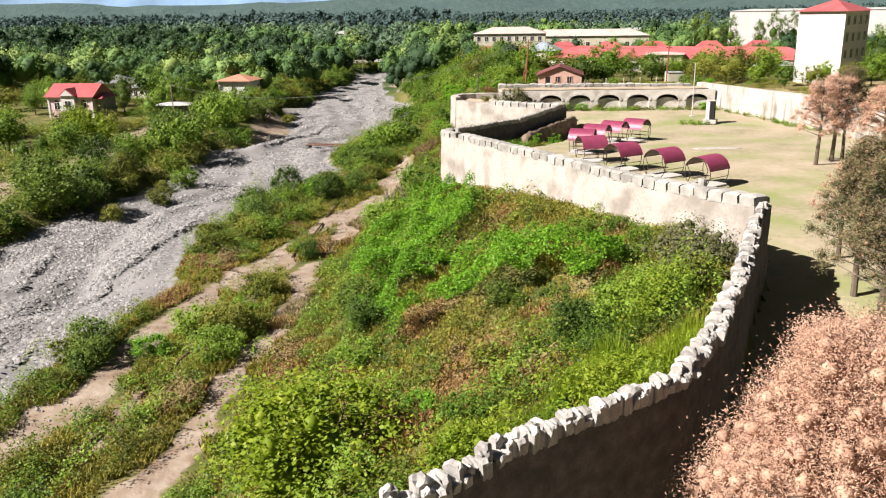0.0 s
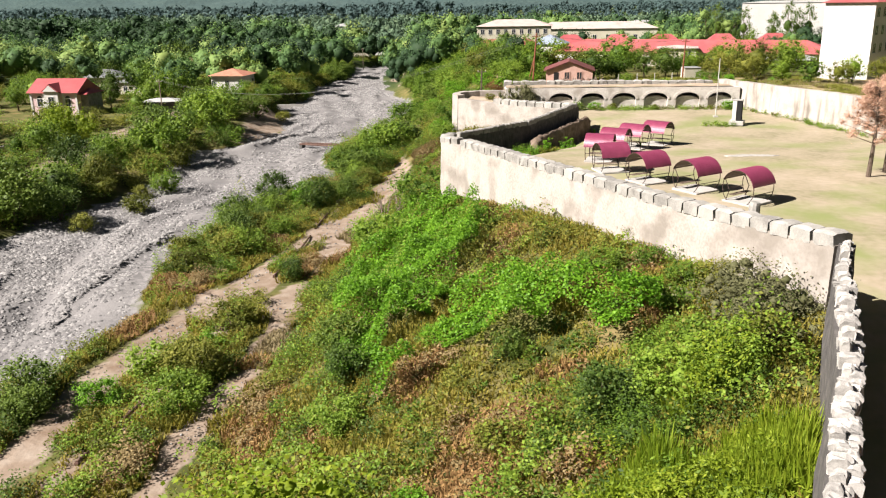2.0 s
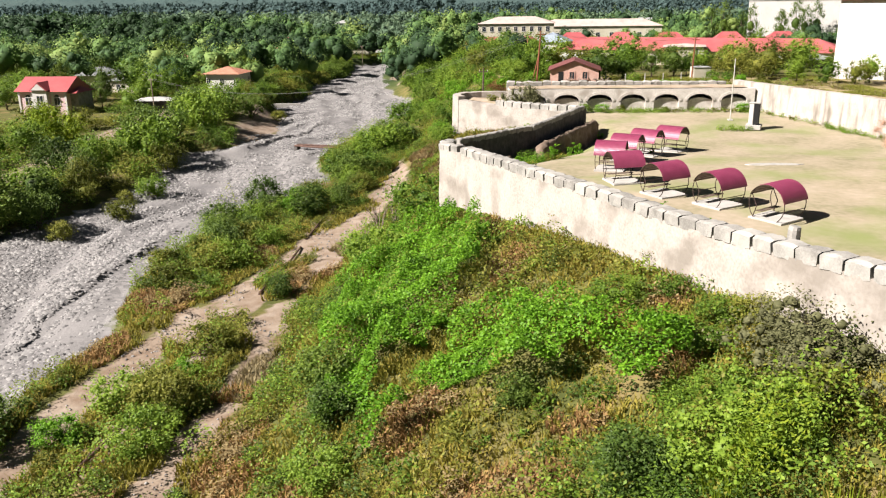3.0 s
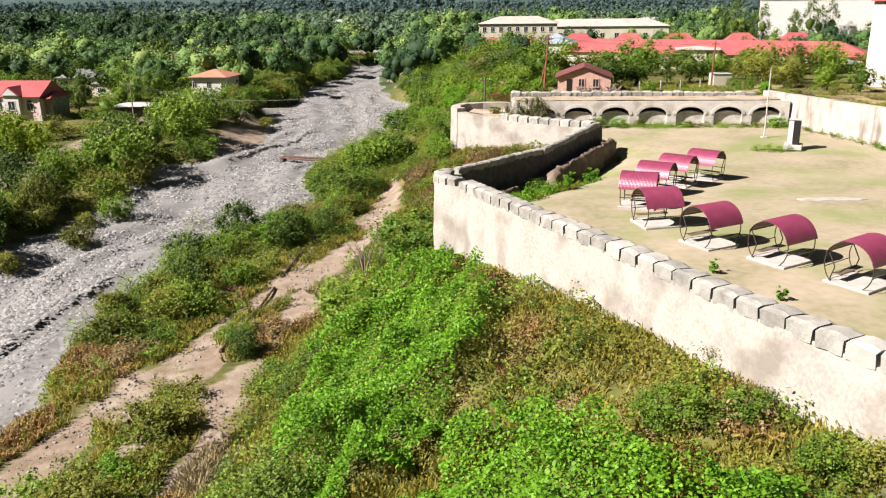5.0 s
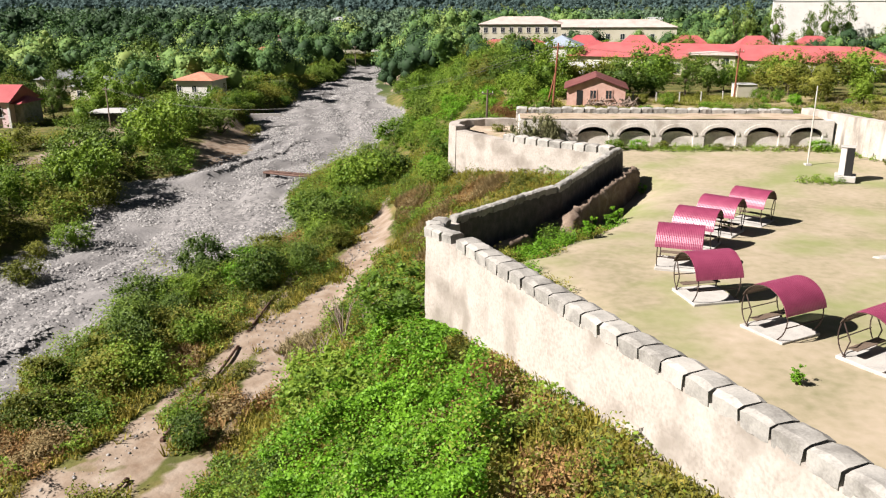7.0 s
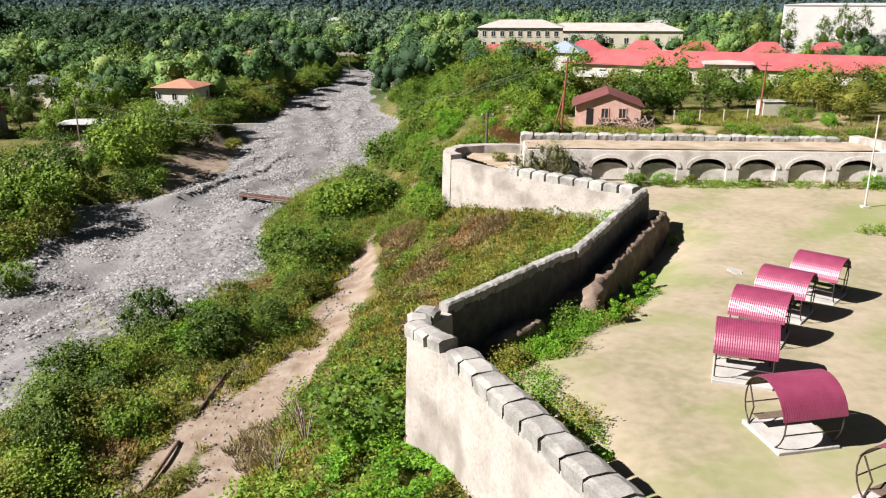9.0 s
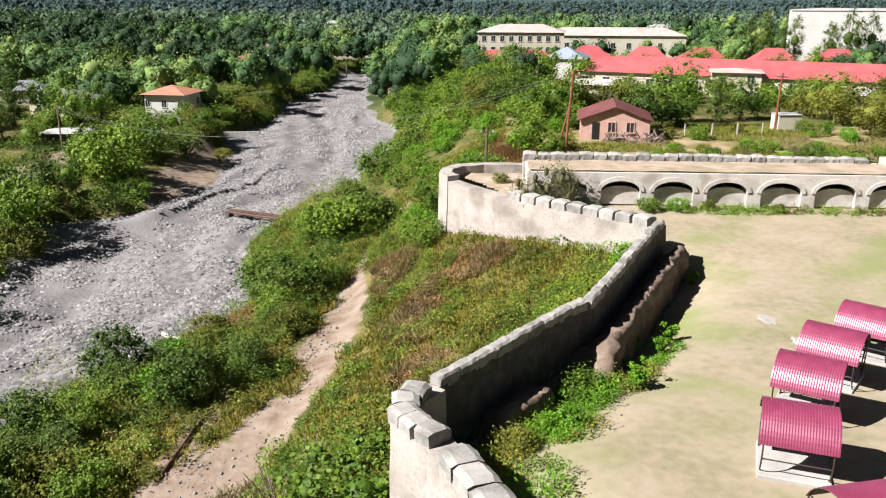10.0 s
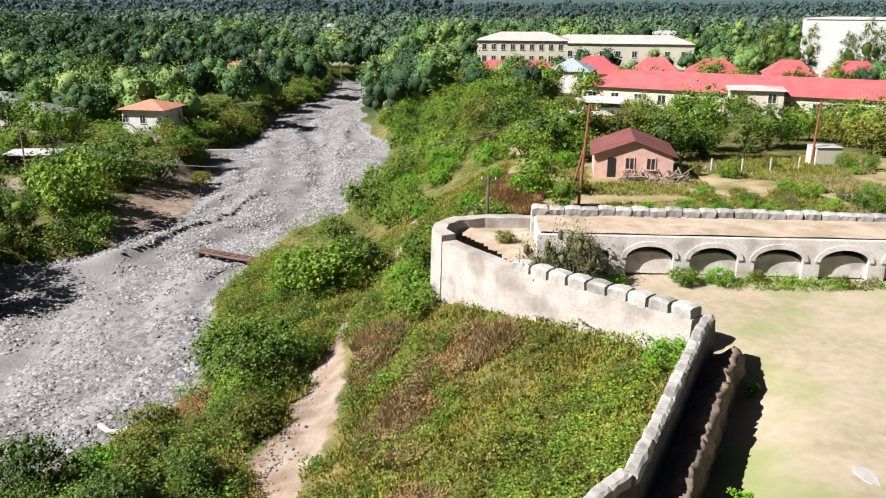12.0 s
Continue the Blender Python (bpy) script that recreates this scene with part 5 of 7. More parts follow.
# ---- stones of the riverbed ----
def stones():
    rnd = np.random.RandomState(5)
    n = 105000
    y = 20 + 310 * rnd.uniform(0, 1, n) ** 1.25
    u = rnd.uniform(0.0, 1.0, n)
    x = bank_left(y) + (bank_right(y) - bank_left(y)) * u
    flow = x - 0.5 * (bank_left(y) + bank_right(y))
    lump = vnoise(flow, y * 0.22, 3.0, 31) * 0.6 + vnoise(x, y, 2.5, 32) * 0.4
    keep = lump > rnd.uniform(0.30, 0.68, n)
    x, y = x[keep], y[keep]
    n = len(x)
    z = land(x, y)
    size = 0.075 + 0.15 * rnd.uniform(0, 1, n) ** 3 + 0.16 * (rnd.uniform(0, 1, n) > 0.99) + 0.0005 * (y - 20)
    octa = np.array([(1, 0, 0), (0, 1, 0), (-1, 0, 0), (0, -1, 0), (0.3, 0.1, 0.62), (0.1, -0.2, -0.5)], float)
    tri = np.array([(0, 1, 4), (1, 2, 4), (2, 3, 4), (3, 0, 4)])
    ang = rnd.uniform(0, 6.28, n)
    v = octa[None] * (size[:, None] * rnd.uniform(0.7, 1.4, (n, 3)))[:, None, :]
    v = v * rnd.uniform(0.75, 1.25, v.shape)
    c, s_ = np.cos(ang)[:, None], np.sin(ang)[:, None]
    v = np.stack([v[..., 0] * c - v[..., 1] * s_, v[..., 0] * s_ + v[..., 1] * c, v[..., 2]], -1)
    v += np.stack([x, y, z], 1)[:, None, :]
    f = (tri[None] + (np.arange(n) * 6)[:, None, None]).reshape(-1, 3)
    tagged(new("river_stones", mesh_np("river_stones", v.reshape(-1, 3), f, ROCK)), "grey cobbles and boulders strewn over the riverbed", "stones", kind="stuff")


stones()


def path_stones():
    rnd = np.random.RandomState(6)
    x, y = rnd.uniform(-27, -8, 16000), rnd.uniform(36, 106, 16000)
    keep = (dirt_patch(x, y) + 0.8 * (vnoise(x, y, 2, 85) - 0.5) > 0.15) & (rnd.uniform(size=len(x)) < 0.35)
    x, y = x[keep], y[keep]
    c = np.stack([x, y, land(x, y) + 0.01], 1)
    v, f = hearts(c, 0.03 + 0.09 * rnd.uniform(0, 1, len(x)) ** 3, rnd)
    tagged(new("path_rubble", mesh_np("path_rubble", v, f, ROCK)), "small pale stones on the trodden dirt", "stones", kind="stuff")


# ---- cover of the slopes ----
def on_slope(n, rnd, y0, y1, x0=-30, x1=16):
    x, y = rnd.uniform(x0, x1, n), rnd.uniform(y0, y1, n)
    ok = (x > bank_right(y) + 0.6) & (x < fort_x(y) - 0.45)
    return x[ok], y[ok]


def bare(x, y):
    """1 on the tracks, 0 away from them."""
    d = np.minimum(path_far(x, y, TRACK) / (0.85 * track_width(x, y, 7, 130)), path_far(x, y, FOOTPATH) / (0.8 * track_width(x, y, 6, 131)))
    d = np.minimum(d, 1.15 - 1.1 * dirt_patch(x, y))
    d = np.minimum(d, 0.55 + path_far(x, y, PIPE) / 0.7)
    return np.clip(1.35 - d + 1.3 * (vnoise(x, y, 1.9, 40) - 0.5), 0, 1)


def vine_zone(x, y):
    a = 1.3 - np.hypot((x + 4.2 + 0.02 * (y - 62)) / 4.3, (y - 59) / 13.5)
    b = 1.2 - np.hypot((x - 2.2 + 0.35 * (y - 45)) / 3.0, (y - 45.2) / 5.2)
    c = 1.0 - np.hypot((x - 7.2) / 1.9, (y - 40.3) / 2.2)
    return np.maximum(np.maximum(a, b), c) + 0.65 * (vnoise(x, y, 3.2, 41) - 0.5) + 0.5 * (vnoise(x, y, 1.1, 49) - 0.5)


def lime_zone(x, y):
    return 1.35 - np.hypot((x - 7.4 + 0.35 * (26 - y)) / 4.6, (y - 24.5) / 8.0) + 0.7 * (vnoise(x, y, 3, 70) - 0.5)


BROWN = [(-11.3, 47, 2.0, 4.6), (-10.2, 41.5, 1.8, 3.6), (-24, 68.5, 2.6, 3.6), (-14.1, 73.5, 1.5, 4.6), (-18.6, 105.6, 1.6, 3.4), (-0.4, 62.5, 1.8, 3.4), (2.5, 55.8, 2.4, 4.2), (3.9, 49.2, 2.6, 2.6), (6.2, 45.4, 2.2, 2.4), (8.8, 41.2, 1.2, 1.8),
         (4.6, 38.8, 1.4, 1.4), (-13.3, 51, 1.6, 3.4), (-26, 70, 1.8, 2.6), (-12.4, 75.6, 1.6, 3.2), (-16.3, 41, 1.3, 2.6), (-19.5, 80, 1.4, 2.8), (-14.6, 71, 1.2, 2.4), (2.2, 35.2, 2.8, 2.8), (-2.3, 41.6, 2.2, 3.4), (-6.2, 39.6, 2.2, 3.2), (1.0, 31.6, 3.2, 2.4), (-2.4, 30.0, 2.8, 2.6), (4.4, 30.4, 1.5, 1.6), (-4.6, 99, 2.2, 6), (-1.0, 103.5, 3.0, 2.6), (-7.6, 108, 2.6, 7), (-3.4, 88, 1.8, 4), (-24.5, 60, 2.0, 3), (9.4, 46.6, 1.6, 3.0)]


def brown_zone(x, y):
    v = np.full(np.shape(x), -9.0)
    for a, b, rx, ry in BROWN:
        v = np.maximum(v, 1.05 - np.hypot((x - a) / rx, (y - b) / ry))
    return v + 0.9 * (vnoise(x, y, 3.6, 71) - 0.5) + 0.4 * (vnoise(x, y, 1.2, 72) - 0.5)


def leaf_carpet(name, label, category, matl, x, y, tall, size, flat, aspect, rnd):
    tall = tall * np.clip((fort_x(y) - x) / 2.5, 0.15, 1)
    mound = 1.7 * vnoise(x, y, 3.4, 90) ** 2 + 1.7 * vnoise(x, y, 1.3, 91) ** 2 + 0.5 * vnoise(x, y, 0.6, 92)
    pts = np.stack([x, y, land(x, y) + tall * mound * (0.8 + 0.3 * rnd.uniform(size=len(x))) + 0.12 * rnd.uniform(size=len(x))], 1)
    v, f = leaf_quads(pts, size, rnd, flat, aspect)
    tagged(new(name, mesh_np(name, v, f, matl)), label, category, kind="stuff")


def mounds(name, label, category, matl, x, y, r, h, rnd, size=0.15, dens=150):
    """Low leafy mounds: each a few overlapping domes of leaves."""
    k = 4
    x, y = np.repeat(x, k), np.repeat(y, k)
    r0, h = np.repeat(r, k), np.repeat(h, k)
    x, y = x + r0 * rnd.uniform(-0.6, 0.6, len(x)), y + r0 * rnd.uniform(-0.6, 0.6, len(x))
    r, h = r0 * rnd.uniform(0.4, 0.75, len(x)), h * rnd.uniform(0.45, 1.1, len(x))
    z = land(x, y)
    i = np.repeat(np.arange(len(x)), (dens * r * r).astype(int) + 12)
    d = rnd.normal(size=(len(i), 3))
    d /= np.linalg.norm(d, axis=1, keepdims=True)
    d *= rnd.uniform(0.45, 1.12, (len(i), 1)) ** 0.6
    pts = np.stack([x[i] + d[:, 0] * r[i], y[i] + d[:, 1] * r[i], z[i] + np.abs(d[:, 2]) * h[i]], 1)
    v, f = leaf_quads(pts, size, rnd, 1.5, 0.55)
    tagged(new(name, mesh_np(name, v, f, matl)), label, category, kind="stuff")


def slope_mounds():
    rnd = np.random.RandomState(29)
    x, y = on_slope(5200, rnd, 16, 135)
    zone, vine, strip = brown_zone(x, y), vine_zone(x, y), x < toe_x(y) + 1.5
    tint = vnoise(x, y, 5, 55) + 0.35 * rnd.uniform(-1, 1, len(x))
    group = vnoise(x, y, 3.0, 56) + 0.2 * rnd.uniform(-1, 1, len(x))
    r = rnd.uniform(0.4, 1.15, len(x)) * (0.65 + 0.7 * vnoise(x, y, 7, 57))
    r = np.where(strip, r * 1.25, r)
    tint = np.where(strip, tint - 0.04, tint)
    h = r * rnd.uniform(0.8, 1.5, len(x))
    ok = (bare(x, y) < 0.3) & (bare(x + r * 0.7, y) < 0.7) & (bare(x - r * 0.7, y) < 0.7) & (x + r < fort_x(y) - 0.4)
    brown = ok & (zone > 0.4) & (group > 0.3)
    green = ok & (zone < 0.35) & (group > np.where(strip, 0.38, 0.5)) & ~((vine > 0.3) & (group < 0.72))
    for name, label, matl, m in (
            ("brown_scrub", "brown dried-up scrub in low mounds", DRY_WEED, brown & (tint < 0.5)),
            ("tan_scrub", "tan dried-up scrub in low mounds", TAN_WEED, brown & (tint >= 0.5)),
            ("olive_scrub", "olive-green scrub in low mounds", LEAF_OLIVE, green & (tint < 0.42)),
            ("green_scrub", "fresh green scrub in low mounds", LEAF_MID, green & (tint >= 0.42) & (tint < 0.66)),
            ("dark_scrub", "dark green scrub in low mounds", LEAF_DARK, green & (tint >= 0.66))):
        mounds(name, label, "scrub", matl, x[m], y[m], r[m], h[m] * (0.75 if matl is DRY_WEED else 1), rnd, 0.14 if matl is DRY_WEED else 0.16)
    # thicket along the far bank
    y = rnd.uniform(58, 420, 4200)
    x = bank_left(y) - 1.0 - 46 * rnd.uniform(0, 1, len(y)) ** 1.6
    ok = (path_far(x, y, ROAD) > 4.2) & (path_far(x, y, BANK_DIRT) > 5.5) & (vnoise(x, y, 8, 78) > 0.3)
    x, y = x[ok], y[ok]
    r = rnd.uniform(0.8, 2.3, len(x))
    h = r * rnd.uniform(0.7, 1.3, len(x)) * np.where(bank_left(y) - x < 9, 1.35, 1.0)
    tint = vnoise(x, y, 9, 79) + 0.3 * rnd.uniform(-1, 1, len(x))
    for label, matl, m in (("olive-green thicket along the far bank", LEAF_OLIVE, tint < 0.4), ("green thicket along the far bank", LEAF_MID, (tint >= 0.4) & (tint < 0.58)), ("dark green thicket along the far bank", LEAF_DARK, tint >= 0.58)):
        for near in (True, False):
            q = m & ((y < 200) == near)
            mounds("bank_thicket", label, "thicket", matl, x[q], y[q], r[q], h[q], rnd, 0.32 if near else 0.5, 26 if near else 10)
    # young growth below the broken wall
    x, y = on_slope(900, rnd, 22, 50, -2, 14)
    k = (np.hypot((x - 7.6) / 3.6, (y - 33.6) / 4.6) + 0.7 * (vnoise(x, y, 2.2, 81) - 0.5) < 1) & (x < fort_x(y) - 1.0)
    x, y = x[k], y[k]
    r = rnd.uniform(0.5, 1.1, len(x))
    h = r * rnd.uniform(0.8, 1.4, len(x))
    tint = vnoise(x, y, 3, 82) + 0.3 * rnd.uniform(-1, 1, len(x))
    for label, matl, m in (("yellow-green young growth below the broken wall", LEAF_LIME, tint < 0.12), ("fresh green young growth below the broken wall", LEAF_MID, (tint >= 0.12) & (tint < 0.6)), ("dark green young growth below the broken wall", LEAF_DARK, tint >= 0.6)):
        mounds("young_growth", label, "undergrowth", matl, x[m], y[m], r[m], h[m], rnd, 0.11, 210)
    # leafy green growth in front of the notch wall
    x, y = on_slope(520, rnd, 80, 99, -3, 10)
    k = (np.hypot((x - 3.4 - 0.3 * (y - 90)) / 3.4, (y - 90) / 9) + 0.6 * (vnoise(x, y, 2.4, 88) - 0.5) < 0.85) & (x < fort_x(y) - 1.0)
    x, y = x[k], y[k]
    r = rnd.uniform(0.4, 0.95, len(x))
    tint = vnoise(x, y, 2.6, 89) + 0.3 * rnd.uniform(-1, 1, len(x))
    for label, matl, m in (("lime-green growth before the notch wall", LEAF_LIME, tint < 0.35), ("fresh green growth before the notch wall", LEAF_MID, (tint >= 0.35) & (tint < 0.7)), ("dark green growth before the notch wall", LEAF_DARK, tint >= 0.7)):
        mounds("slope_growth", label, "undergrowth", matl, x[m], y[m], r[m], r[m] * rnd.uniform(0.8, 1.4, int(m.sum())), rnd, 0.15, 110)
    # tall lime grass under the broken wall
    x, y = on_slope(40000, rnd, 14, 40, -6, 14)
    k = (lime_zone(x, y) > 0.35) & (vnoise(x, y, 1.6, 93) > 0.3)
    x, y = x[k], y[k]
    v, f = blades(np.stack([x, y, land(x, y) - 0.03], 1), 0.6 + 0.8 * vnoise(x, y, 1.8, 94), 0.35, rnd, 0.03, 5)
    tagged(new("lime_grass", mesh_np("lime_grass", v, f, LEAF_LIME)), "tall yellow-green grass under the broken wall", "grass", kind="stuff")
    # tan grass on the slope under the bastion
    x, y = on_slope(60000, rnd, 82, 126, -12, 10)
    k = (brown_zone(x, y) > 0.3) & (bare(x, y) < 0.5) & (vnoise(x, y, 2.2, 83) > 0.35)
    x, y = x[k], y[k]
    v, f = blades(np.stack([x, y, land(x, y) - 0.03], 1), 0.35 + 0.5 * vnoise(x, y, 1.6, 84), 0.8, rnd, 0.045, 4)
    tagged(new("brown_grass", mesh_np("brown_grass", v, f, TAN_WEED)), "brown seeding grass under the bastion", "grass", kind="stuff")
    # reddish dry grass behind the bastion
    x, y = rnd.uniform(-3, 7, 26000), rnd.uniform(117, 136, 26000)
    k = np.hypot((x - 1.9 - 0.13 * (y - 127)) / 2.3, (y - 127) / 7.5) + 0.5 * (vnoise(x, y, 1.6, 86) - 0.5) < 0.9
    x, y = x[k], y[k]
    v, f = blades(np.stack([x, y, land(x, y) - 0.03], 1), 0.35 + 0.5 * vnoise(x, y, 1.6, 87), 0.7, rnd, 0.05, 4)
    tagged(new("red_grass", mesh_np("red_grass", v, f, DRY_WEED)), "reddish brown dry grass behind the bastion", "grass", kind="stuff")
    # dry pale grass on the trodden spots
    x, y = on_slope(60000, rnd, 40, 104, -26, -6)
    straw = np.maximum(1 - np.hypot((x + 12.9) / 1.6, (y - 56) / 5.5), 1 - np.hypot((x + 11.6) / 2.2, (y - 82) / 4)) + 0.7 * (vnoise(x, y, 1.5, 58) - 0.5)
    k = straw > 0.35
    x, y = x[k], y[k]
    v, f = blades(np.stack([x, y, land(x, y) - 0.03], 1), 0.2 + 0.4 * vnoise(x, y, 1.2, 59), 0.9, rnd, 0.045, 4)
    tagged(new("dry_grass", mesh_np("dry_grass", v, f, STRAW)), "pale dry grass beside the footpath", "grass", kind="stuff")


def slope_cover():
    rnd = np.random.RandomState(11)
    # bright climbing leaves
    x, y = on_slope(620000, rnd, 24, 99, -12, 14)
    keep = (vine_zone(x, y) > 0.24) & (bare(x, y) < 0.5) & (x > toe_x(y) + 1)
    x, y = x[keep], y[keep]
    lump = np.full(len(x), 1.0)
    leaf_carpet("climbing_vine", "bright green vine leaves smothering the slope", "vine", LEAF_BRIGHT, x, y, lump, 0.145, 0.9, 0.75, rnd)
    # yellow-green herbs near the broken wall
    x, y = on_slope(160000, rnd, 8, 50, -14, 14)
    keep = (lime_zone(x, y) > 0.45) & (bare(x, y) < 0.5) & (vnoise(x, y, 1.3, 95) > 0.45)
    x, y = x[keep], y[keep]
    lump = np.full(len(x), 0.9)
    leaf_carpet("lime_herbs", "yellow-green tall herbs below the broken wall", "herbs", LEAF_LIME, x, y, lump, 0.17, 0.6, 0.4, rnd)
    # middle-green undergrowth in lumps
    x, y = on_slope(430000, rnd, 14, 175)
    patch = vnoise(x, y, 4.5, 47) * 0.5 + vnoise(x, y, 1.6, 48) * 0.5
    far = np.clip((y - 110) / 60, 0, 1)
    low = x < toe_x(y)
    keep = (patch > 0.44 - 0.1 * far + 0.07 * low + 0.07 * (y < 52)) & (bare(x, y) < 0.35) & (brown_zone(x, y) < 0.7) & (rnd.uniform(size=len(x)) < 1 - 0.55 * far)
    x, y, patch = x[keep], y[keep], patch[keep]
    lump = np.clip((patch - 0.40) * 4, 0.15, 1.2)
    pick = vnoise(x, y, 6, 74) + 0.25 * rnd.uniform(-1, 1, len(x))
    for name, matl, lo, hi, label in (("undergrowth", LEAF_OLIVE, -9, 0.42, "olive-green leafy undergrowth on the slope"), ("undergrowth", LEAF_MID, 0.42, 9, "deep green leafy undergrowth on the slope")):
        k = (pick > lo) & (pick <= hi)
        leaf_carpet(name, label, "undergrowth", matl, x[k], y[k], lump[k], 0.155, 0.9, 0.6, rnd)
    # weeds and dry stalks
    for name, matl, seed, count, h, brown, label in (
            ("olive_weeds", OLIVE_WEED, 45, 125000, 0.45, False, "tall olive-green weeds covering the slope"),
            ("dry_weeds", DRY_WEED, 46, 190000, 0.5, True, "reddish brown dry weeds in patches on the slope")):
        x, y = on_slope(count, rnd, 16, 140)
        zone = brown_zone(x, y)
        keep = ((zone > 0.3) if brown else (zone < 0.7)) & (bare(x, y) < 0.35) & (vine_zone(x, y) < 0.6)
        x, y = x[keep], y[keep]
        tall = h * (0.5 + 0.9 * vnoise(x, y, 2.0, seed))
        v, f = blades(np.stack([x, y, land(x, y) - 0.05], 1), tall, 0.7, rnd, 0.06, 3)
        v2, f2 = leaf_quads(np.stack([x, y, land(x, y) + tall * 0.8], 1), 0.17, rnd, 0.8, 0.4)
        f2 = np.concatenate([f2[:, [0, 1, 2]], f2[:, [0, 2, 3]]])
        tagged(new(name, mesh_np(name, np.concatenate([v, v2]), np.concatenate([f, f2 + len(v)]), matl)), label, "weeds", kind="stuff")


slope_cover()
slope_mounds()
path_stones()

# ---- trees and bushes ----
TREES = [make_tree("broadleaf_tree", 60 + k, h, r, m_, th, n, p, sz, lab) for k, (h, r, m_, th, n, p, sz, lab) in enumerate((
    (8.0, 3.6, LEAF_MID, 2.2, 40, 30, 0.42, "full round green broadleaf tree"),
    (9.5, 3.4, LEAF_MID, 2.6, 42, 30, 0.42, "tall green broadleaf tree with an uneven crown"),
    (7.0, 3.4, LEAF_OLIVE, 1.8, 36, 30, 0.42, "olive-green broadleaf tree in full leaf"),
    (8.5, 4.2, LEAF_DARK, 2.4, 44, 30, 0.45, "dark green broadleaf tree with dense crown"),
    (6.0, 3.0, LEAF_MID, 1.4, 30, 30, 0.38, "low spreading green garden tree"),
    (10.5, 2.6, LEAF_DARK, 2.4, 40, 30, 0.4, "narrow dark green upright tree")))]
BUSHES = [make_bush("bush", 80 + k, h, r, m_, n, p, sz, lab) for k, (h, r, m_, n, p, sz, lab) in enumerate((
    (2.2, 1.7, LEAF_MID, 26, 30, 0.2, "dense green bush on the bank"),
    (1.6, 1.5, LEAF_OLIVE, 22, 30, 0.18, "olive-green bush among weeds"),
    (2.6, 1.6, LEAF_DARK, 26, 32, 0.2, "tall dark green leafy bush"),
    (1.4, 1.5, LEAF_BRIGHT, 20, 30, 0.18, "bright green leafy bush"),
    (1.8, 2.2, LEAF_GREY, 26, 34, 0.16, "grey-green feathery shrub against the wall"),
    (2.6, 2.4, LEAF_LIME, 34, 44, 0.2, "lime-green leafy shrub in full sun")))]

TALL_WEED = make_bush("sapling", 95, 1.5, 0.45, LEAF_BRIGHT, 10, 26, 0.16, "bright green young sapling on the lawn", "sapling")
for x, y, s_ in ((6.2, 79.4, 0.9), (7.9, 84.2, 0.7), (8.6, 85.4, 0.8), (11.9, 95.2, 0.6), (11.6, 60.0, 0.5), (13.6, 56.4, 0.45), (14.6, 81.2, 0.4), (6.8, 85.4, 0.9), (3.2, 76.2, 0.7)):
    plant(TALL_WEED, x, y, s_, float(court_z(x, y)))
for x, y, k, s_ in ((13.4, 107.3, 3, 0.55), (15.6, 107.6, 1, 0.4), (11.2, 107.0, 0, 0.45), (20.5, 107.4, 1, 0.35), (7.4, 106.8, 3, 0.4), (4.6, 106.9, 0, 0.45), (0.6, 112.4, 1, 0.45), (29.5, 107.2, 3, 0.6),
                   (4.6, 81.6, 2, 0.55), (4.0, 79.2, 0, 0.6), (5.6, 83.2, 2, 0.55), (1.2, 74.4, 1, 0.55), (2.4, 76, 3, 0.5)):
    plant(BUSHES[k], x, y, s_, float(court_z(x, y)) if y < 110 else 0.45)
for x, y, s_, tall in ((3.9, 106.7, 0.9, 1.9), (2.9, 107.0, 0.6, 2.0), (4.9, 106.9, 0.6, 2.2)):
    plant(BUSHES[4], x, y, s_, float(court_z(x, y)), tall, 40 * x)
for x, y, k, s_ in ((41, 151, 2, 0.7), (7.5, 150, 0, 0.75), (11, 153, 2, 0.75), (4, 146, 4, 0.8), (44, 147, 2, 0.85), (41, 141, 2, 0.6), (50, 150, 0, 0.8), (45, 136, 4, 0.6), (17.5, 146, 3, 0.6),
                   (3.5, 127, 0, 0.5), (5.2, 122.5, 4, 0.42)):
    plant(TREES[k], x, y, s_)
for k in range(32):
    x, y = 17 + 3.0 * (k % 8) + random.uniform(-0.7, 0.7), 118.5 + 3.0 * (k // 8) + random.uniform(-0.7, 0.7)
    if not (y > 130 and x < 20):
        plant(BUSHES[(1, 1, 0, 4, 3)[k % 5]], x, y, random.uniform(0.35, 0.65))
for _ in range(40):
    x, y = random.uniform(5, 44), random.uniform(116, 143)
    if not (7 < x < 18.5 and y > 131):
        plant(BUSHES[random.choice((1, 0, 3))], x, y, random.uniform(0.3, 0.55), stretch=1.4)


def field_grass():
    rnd = np.random.RandomState(31)
    x, y = rnd.uniform(3, 52, 42000), rnd.uniform(114.5, 150, 42000)
    k = (vnoise(x, y, 3.5, 160) > 0.36) & ~((x > 8.5) & (x < 17.2) & (y > 133) & (y < 143))
    x, y = x[k], y[k]
    green = vnoise(x, y, 5, 161) + 0.3 * rnd.uniform(-1, 1, len(x)) > 0.42
    for label, matl, q in (("green and olive grass in the field", LEAF_OLIVE, green), ("dry straw grass in the field", STRAW, ~green)):
        v, f = blades(np.stack([x[q], y[q], land(x[q], y[q]) - 0.02], 1), 0.2 + 0.3 * vnoise(x[q], y[q], 2, 162), 0.8, rnd, 0.05, 4)
        tagged(new("field_grass", mesh_np("field_grass", v, f, matl)), label, "grass", kind="stuff")


field_grass()
